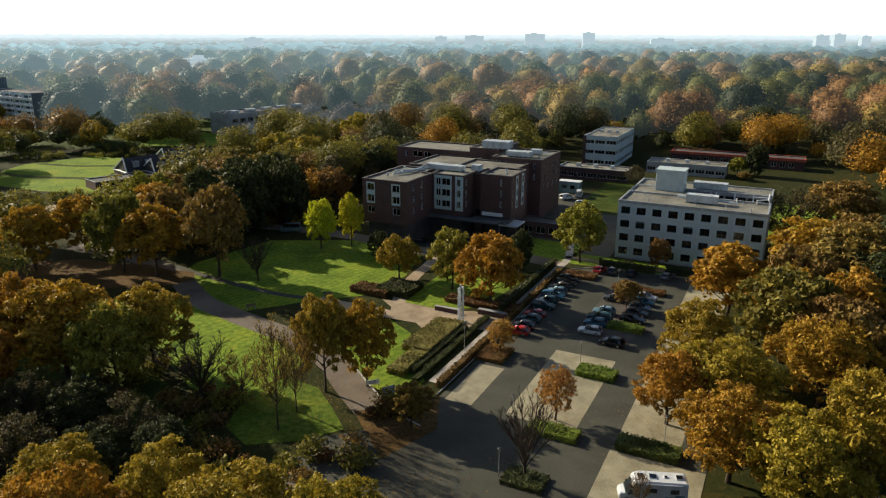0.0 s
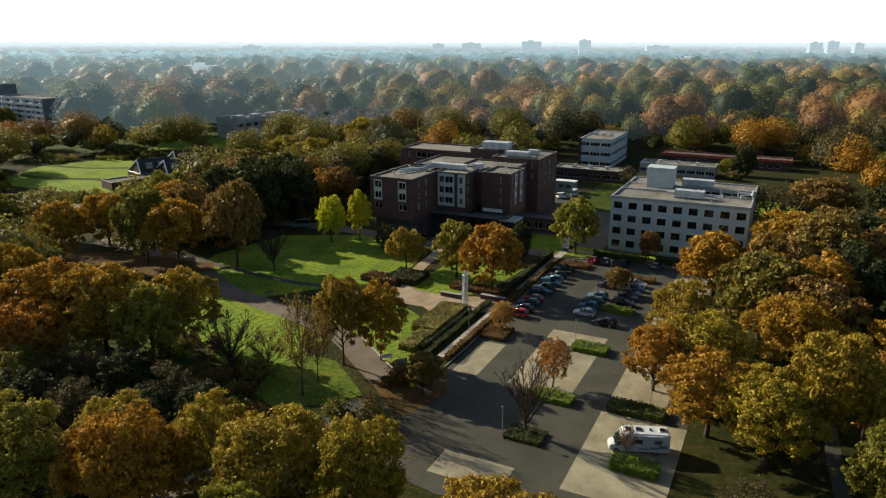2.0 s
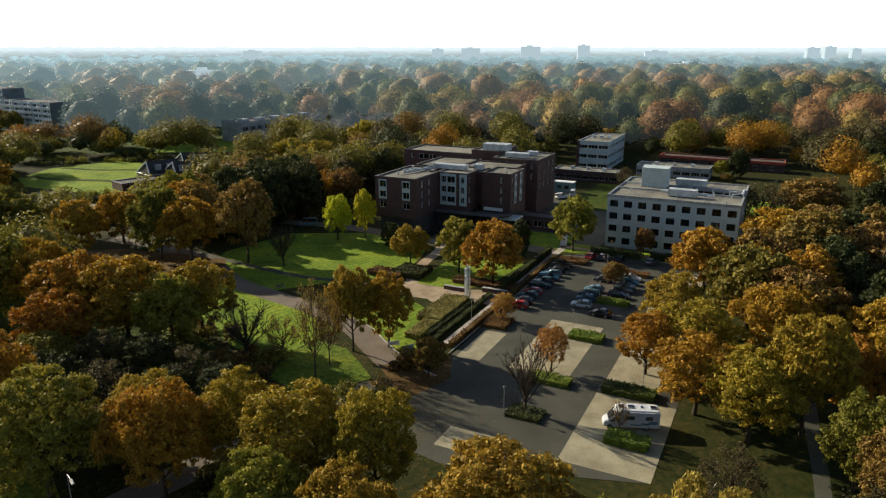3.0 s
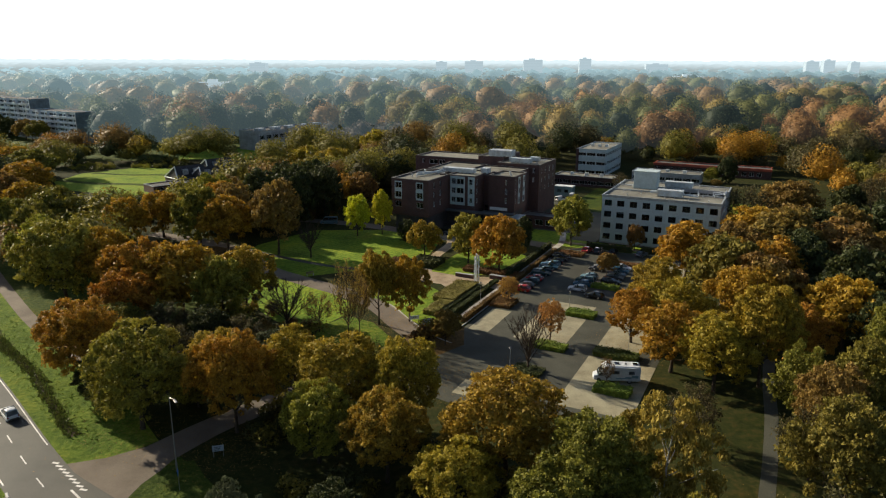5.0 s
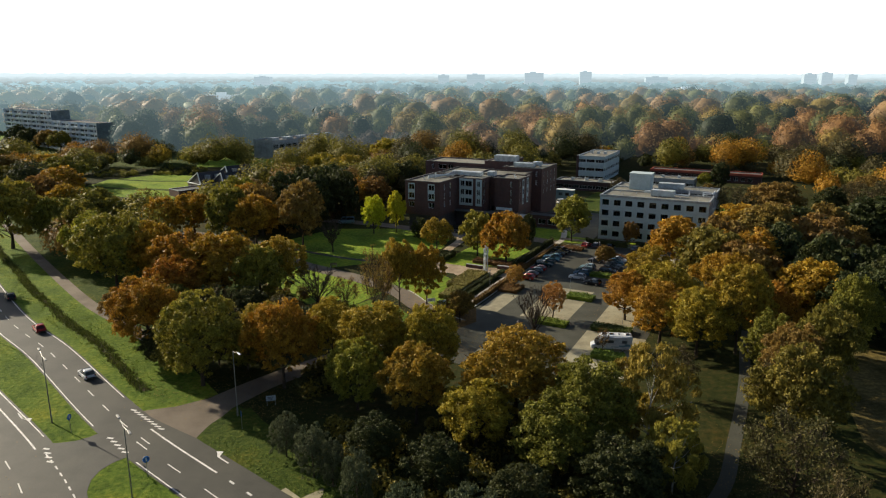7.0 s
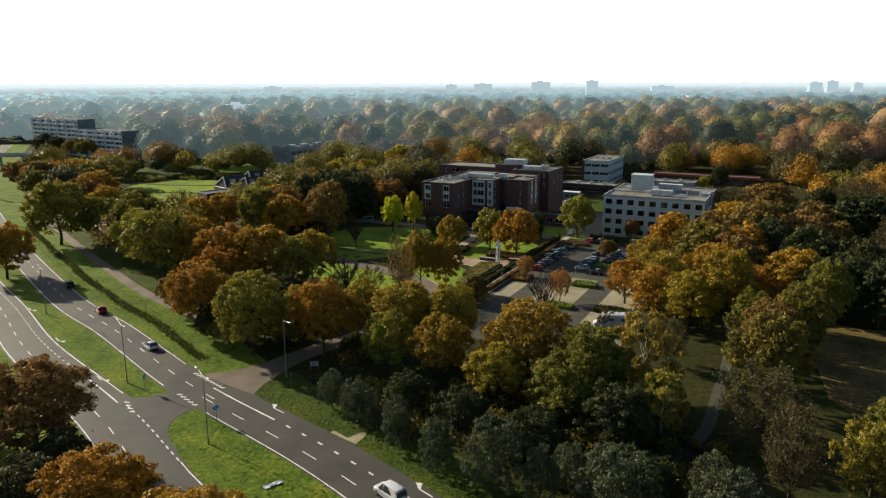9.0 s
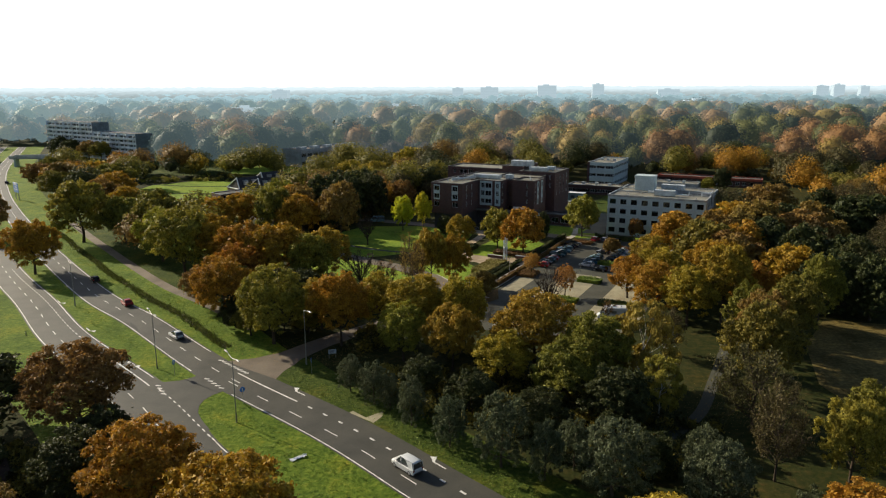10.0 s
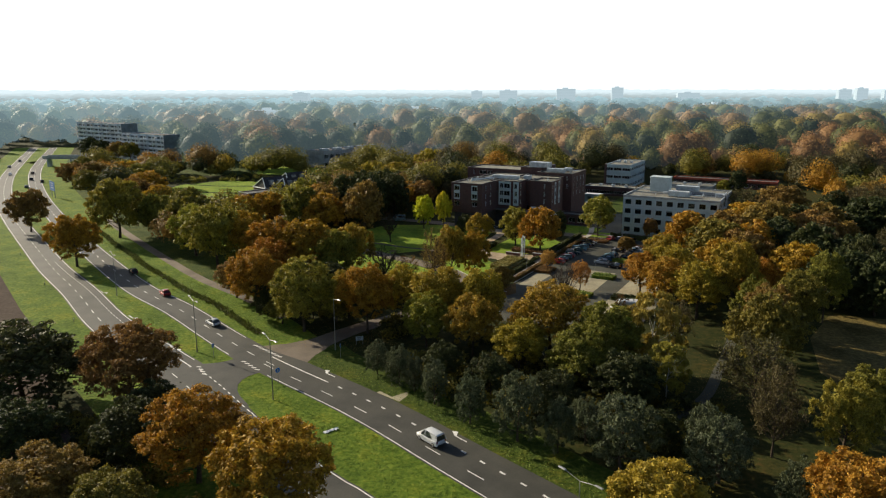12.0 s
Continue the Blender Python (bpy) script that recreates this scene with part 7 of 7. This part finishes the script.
def wood(name, region, spacing, size, leaves, leaf, kinds, seed, label, level=2, bulges=16, spread=(0.46, 0.62), inner=0.93):
    """Uncountable woodland: many knobbly crowns with loose leaves round them, over a region given by a test."""
    rng = np.random.default_rng(seed)
    (x0, x1), (y0, y1), inside = region
    vs, fs, mats_, k = [], [], [], 0
    gx, gy = np.meshgrid(np.arange(x0, x1, spacing), np.arange(y0, y1, spacing))
    pts = np.stack([gx.ravel(), gy.ravel()], 1) + rng.uniform(-0.48, 0.48, (gx.size, 2)) * spacing
    share = np.array([w for _, w in kinds]) / sum(w for _, w in kinds)
    sphere, tris = BALLS[level]
    for x, y in pts:
        if not inside(x, y):
            continue
        h = size * (rng.uniform(0.45, 0.95) if rng.uniform() < 0.7 else rng.uniform(0.95, 1.4))
        r = h * rng.uniform(*spread)
        knob = rng.normal(size=(bulges, 3))
        knob[:, 2] = np.abs(knob[:, 2]) - 0.35
        knob /= np.linalg.norm(knob, axis=1)[:, None]
        push = rng.uniform(0.12, 0.34, bulges)

        def skin(d):
            near = np.exp(-9.0 * (1 - d @ knob.T)) * push
            return d * (0.74 + near.max(axis=1))[:, None]

        mid = h * 0.52
        fit = np.array([r, r, h * 0.5])
        core = skin(sphere) * (1 + rng.normal(0, 0.05, (len(sphere), 1))) * fit * inner
        core[:, 2] = np.maximum(core[:, 2] + mid, 0.5)
        core += (x, y, 0)
        vs.append(core), fs.append(tris + k)
        k += len(core)
        n = int(leaves * max(0.5, (h / size) ** 2))
        d = rng.normal(size=(n, 3))
        d[:, 2] = np.abs(d[:, 2]) * 1.1 - 0.35
        d /= np.linalg.norm(d, axis=1)[:, None]
        c = skin(d) * fit * rng.uniform(min(inner, 0.95), 1.09, (n, 1)) + (x, y, mid)
        nr = d + rng.normal(0, 0.5, (n, 3))
        t1 = np.cross(nr, rng.normal(size=(n, 3)))
        t1 /= np.linalg.norm(t1, axis=1)[:, None]
        t2 = np.cross(nr / np.linalg.norm(nr, axis=1)[:, None], t1)
        s = leaf * rng.uniform(0.6, 1.4, (n, 1))
        v = np.stack([c - t1 * s * 0.5 - t2 * s * 0.45, c - t1 * s * 0.5 + t2 * s * 0.45, c + t1 * s * 0.75], 1).reshape(-1, 3)
        vs.append(v), fs.append(np.arange(3 * n).reshape(-1, 3) + k)
        k += 3 * n
        patch = 0.5 + 0.62 * noise.noise((x / (4 * spacing), y / (4 * spacing), seed)) + rng.normal(0, 0.27)
        mats_.append(np.full(n + len(tris), min(int(np.searchsorted(np.cumsum(share), patch)), len(kinds) - 1)))
    ob = mesh_object(name, np.vstack(vs), np.vstack(fs), [LEAVES[q] for q, _ in kinds], smooth=True, fmats=np.concatenate(mats_))
    return tagged(ob, label, "woodland", "", "stuff")


def clear_ground(x, y):
    """True where no wood stands: roads, campus, meadow and the garden."""
    p = CAMPUS.inverted() @ Vector((x, y, 0))
    if -84 < p.x < 52 and -105 < p.y < 62:
        return True
    if -48 < p.x < 52 and 60 <= p.y < 150:
        return not (p.x > 44 and p.y > 108)
    if np.min(np.linalg.norm(EAST - (x, y), axis=1)) < 20 or np.min(np.linalg.norm(WEST - (x, y), axis=1)) < 17:
        return True
    if x > -78 and y < 80 or -112 < x < -62 and 112 < y < 150:
        return True
    side = (x + 99.8) * 0.70 + (y - 76.5) * 0.72
    if side < 0:
        return True
    if -176 < x < -92 and 158 < y < 284:
        return True
    q = SLAB.inverted() @ Vector((x + 334, y - 419, 0))
    if -12 < q.x < 160 and -74 < q.y < 14:  # the apartment slabs and the green before them
        return True
    across = (y - 338) * 0.5 - (x + 120) * 0.87  # the long hall and the bare grove beside it
    ahead = (x + 120) * 0.5 + (y - 338) * 0.87
    if -42 < ahead < 60 and -42 < across < 20 or -114 < x < -48 and 322 < y < 400 and across < -4:
        return True
    return False


def in_view(x, y, margin=0.0):
    a = math.atan2(x - 4, y + 95)
    return -0.74 - margin < a < 0.60 + margin


# western mix lightened in place of haze, eastern mix darkened for shade
AUTUMN = [("dark", 1.4), ("olive", 3.8), ("russet", 2.0), ("orange", 1.4), ("gold", 1.2), ("yellow", 1.8)]
SHADE_KINDS = [("dark", 3), ("fade", 2.6), ("olive", 3), ("russet", 1.8), ("orange", 0.8)]
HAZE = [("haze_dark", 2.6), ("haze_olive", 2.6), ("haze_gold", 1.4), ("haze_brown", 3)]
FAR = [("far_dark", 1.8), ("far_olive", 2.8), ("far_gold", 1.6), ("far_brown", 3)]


def east_wood(x, y):
    """The wood beside the car park, but for the track and the leaf-strewn clearing."""
    p = CAMPUS.inverted() @ Vector((x, y, 0))
    if p.x < 33 or (p.y > -4 and p.x < 44) or (20 < p.y < 150 and p.x < 62) or x > 200:
        return False
    return y > 84 or x > 104 and y > 20 + 0.3 * (x - 40)


rng = np.random.default_rng(21)
EAST_KINDS = ("gold", "russet", "russet", "orange", "orange", "olive", "gold", "orange", "fade", "russet")
# darker kinds stand in for crowns seen on their shaded side
EAST_SHADE = ("russet", "dark", "fade", "russet", "fade", "dark", "fade", "russet", "fade", "dark")
for gx in np.arange(42, 190, 14.5):
    for gy in np.arange(12, 215, 14.5):
        x, y = gx + rng.uniform(-4.5, 4.5), gy + rng.uniform(-4.5, 4.5)
        kind, h = (EAST_KINDS if x < 70 else EAST_SHADE)[rng.integers(10)], rng.uniform(9.0, 16.8)
        if east_wood(x, y) and x < 60 + 0.62 * (y + 30):
            plant(kind, float(x), float(y), float(h), float(h * rng.uniform(0.78, 1.05)), 1)
wood("woods_near", ((-240, -40), (60, 330), lambda x, y: in_view(x, y) and not clear_ground(x, y)), 13.0, 14.5, 1300, 0.62, AUTUMN, 11, "mixed autumn wood of oak and beech", 1, 34, inner=0.7)
wood("woods_east", ((-40, 190), (60, 330), lambda x, y: in_view(x, y) and not clear_ground(x, y) and not (x > 40 and y < 215)), 13.0, 14.5, 1300, 0.62, SHADE_KINDS, 17, "autumn wood behind the offices, leaves darkened for shade", 1, 34, (0.40, 0.54), inner=0.7)
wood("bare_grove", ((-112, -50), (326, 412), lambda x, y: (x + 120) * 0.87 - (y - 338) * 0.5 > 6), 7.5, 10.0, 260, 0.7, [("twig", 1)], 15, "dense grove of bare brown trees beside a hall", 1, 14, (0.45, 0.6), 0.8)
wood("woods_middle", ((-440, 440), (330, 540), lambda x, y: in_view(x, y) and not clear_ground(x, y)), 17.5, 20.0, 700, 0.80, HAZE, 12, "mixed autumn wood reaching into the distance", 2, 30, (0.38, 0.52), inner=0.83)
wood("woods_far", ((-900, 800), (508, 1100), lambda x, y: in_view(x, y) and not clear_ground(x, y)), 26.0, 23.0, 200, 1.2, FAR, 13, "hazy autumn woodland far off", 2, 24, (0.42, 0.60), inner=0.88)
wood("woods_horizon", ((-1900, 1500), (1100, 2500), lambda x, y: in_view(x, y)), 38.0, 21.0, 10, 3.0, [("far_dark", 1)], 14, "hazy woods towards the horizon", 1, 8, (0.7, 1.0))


def distance():
    """The far plain with its woods up to the horizon: a glowing backdrop, haze painted in by distance."""
    rng = np.random.default_rng(5)
    rr = np.geomspace(1000, 4300, 44)
    aa = np.linspace(-0.95, 0.85, 360)
    r, a = np.meshgrid(rr, aa, indexing="ij")
    z = 1 + 41 * np.clip((r - 1500) / 2800, 0, 1) + rng.uniform(0, 1, r.shape) * 8 * np.clip((r - 1300) / 1000, 0, 1)
    z[0] = -2
    v = np.stack([np.sin(a) * r, np.cos(a) * r - 40, z], -1).reshape(-1, 3)
    w = len(aa)
    i = (np.arange(len(rr) - 1)[:, None] * w + np.arange(w - 1)[None]).ravel()
    f = np.stack([i, i + w, i + w + 1, i + 1], 1)
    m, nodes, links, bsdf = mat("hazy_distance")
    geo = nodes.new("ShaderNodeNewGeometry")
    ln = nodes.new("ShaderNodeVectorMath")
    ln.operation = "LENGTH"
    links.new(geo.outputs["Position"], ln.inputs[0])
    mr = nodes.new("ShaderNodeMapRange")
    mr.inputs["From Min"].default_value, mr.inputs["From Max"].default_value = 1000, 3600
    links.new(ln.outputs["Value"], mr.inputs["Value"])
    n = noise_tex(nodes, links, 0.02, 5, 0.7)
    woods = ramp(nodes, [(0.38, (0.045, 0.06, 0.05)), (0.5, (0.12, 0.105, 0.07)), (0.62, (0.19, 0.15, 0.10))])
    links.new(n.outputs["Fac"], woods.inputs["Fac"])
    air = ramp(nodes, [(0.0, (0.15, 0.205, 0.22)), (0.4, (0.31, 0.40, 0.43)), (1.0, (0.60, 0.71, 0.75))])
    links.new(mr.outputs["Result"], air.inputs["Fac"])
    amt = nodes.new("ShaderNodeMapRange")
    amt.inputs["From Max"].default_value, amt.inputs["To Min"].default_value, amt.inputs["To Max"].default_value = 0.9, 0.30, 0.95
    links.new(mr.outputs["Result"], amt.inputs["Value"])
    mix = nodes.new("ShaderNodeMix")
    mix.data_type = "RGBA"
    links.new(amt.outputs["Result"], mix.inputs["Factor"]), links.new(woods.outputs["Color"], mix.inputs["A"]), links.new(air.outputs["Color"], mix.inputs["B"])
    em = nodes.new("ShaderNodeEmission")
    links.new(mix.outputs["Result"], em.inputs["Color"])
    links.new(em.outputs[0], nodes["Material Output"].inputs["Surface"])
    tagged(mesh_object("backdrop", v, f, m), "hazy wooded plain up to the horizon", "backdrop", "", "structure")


distance()


def bright_sky():
    """The white, hazy sky low over the horizon: a plain glowing backdrop."""
    aa = np.linspace(-0.80, 0.70, 40)
    zz = np.linspace(-60, 1300, 6)
    z, a = np.meshgrid(zz, aa, indexing="ij")
    v = np.stack([np.sin(a) * 4600, np.cos(a) * 4600 - 40, z], -1).reshape(-1, 3)
    w = len(aa)
    i = (np.arange(len(zz) - 1)[:, None] * w + np.arange(w - 1)[None]).ravel()
    f = np.stack([i, i + w, i + w + 1, i + 1], 1)
    m, nodes, links, bsdf = mat("hazy_sky")
    geo = nodes.new("ShaderNodeNewGeometry")
    sep = nodes.new("ShaderNodeSeparateXYZ")
    links.new(geo.outputs["Position"], sep.inputs[0])
    mr = nodes.new("ShaderNodeMapRange")
    mr.inputs["From Min"].default_value, mr.inputs["From Max"].default_value = 0, 1100
    links.new(sep.outputs["Z"], mr.inputs["Value"])
    r = ramp(nodes, [(0.0, (0.80, 0.87, 0.89)), (0.10, (0.93, 0.93, 0.93)), (0.35, (1.0, 0.985, 0.975)), (1.0, (1.0, 0.985, 0.975))])
    links.new(mr.outputs["Result"], r.inputs["Fac"])
    em = nodes.new("ShaderNodeEmission")
    links.new(r.outputs["Color"], em.inputs["Color"])
    links.new(em.outputs[0], nodes["Material Output"].inputs["Surface"])
    tagged(mesh_object("sky_backdrop", v, f, m), "bright hazy white sky", "sky", "", "structure")


bright_sky()
for key, root in PROTO.items():
    root.matrix_basis = FIRST[key]
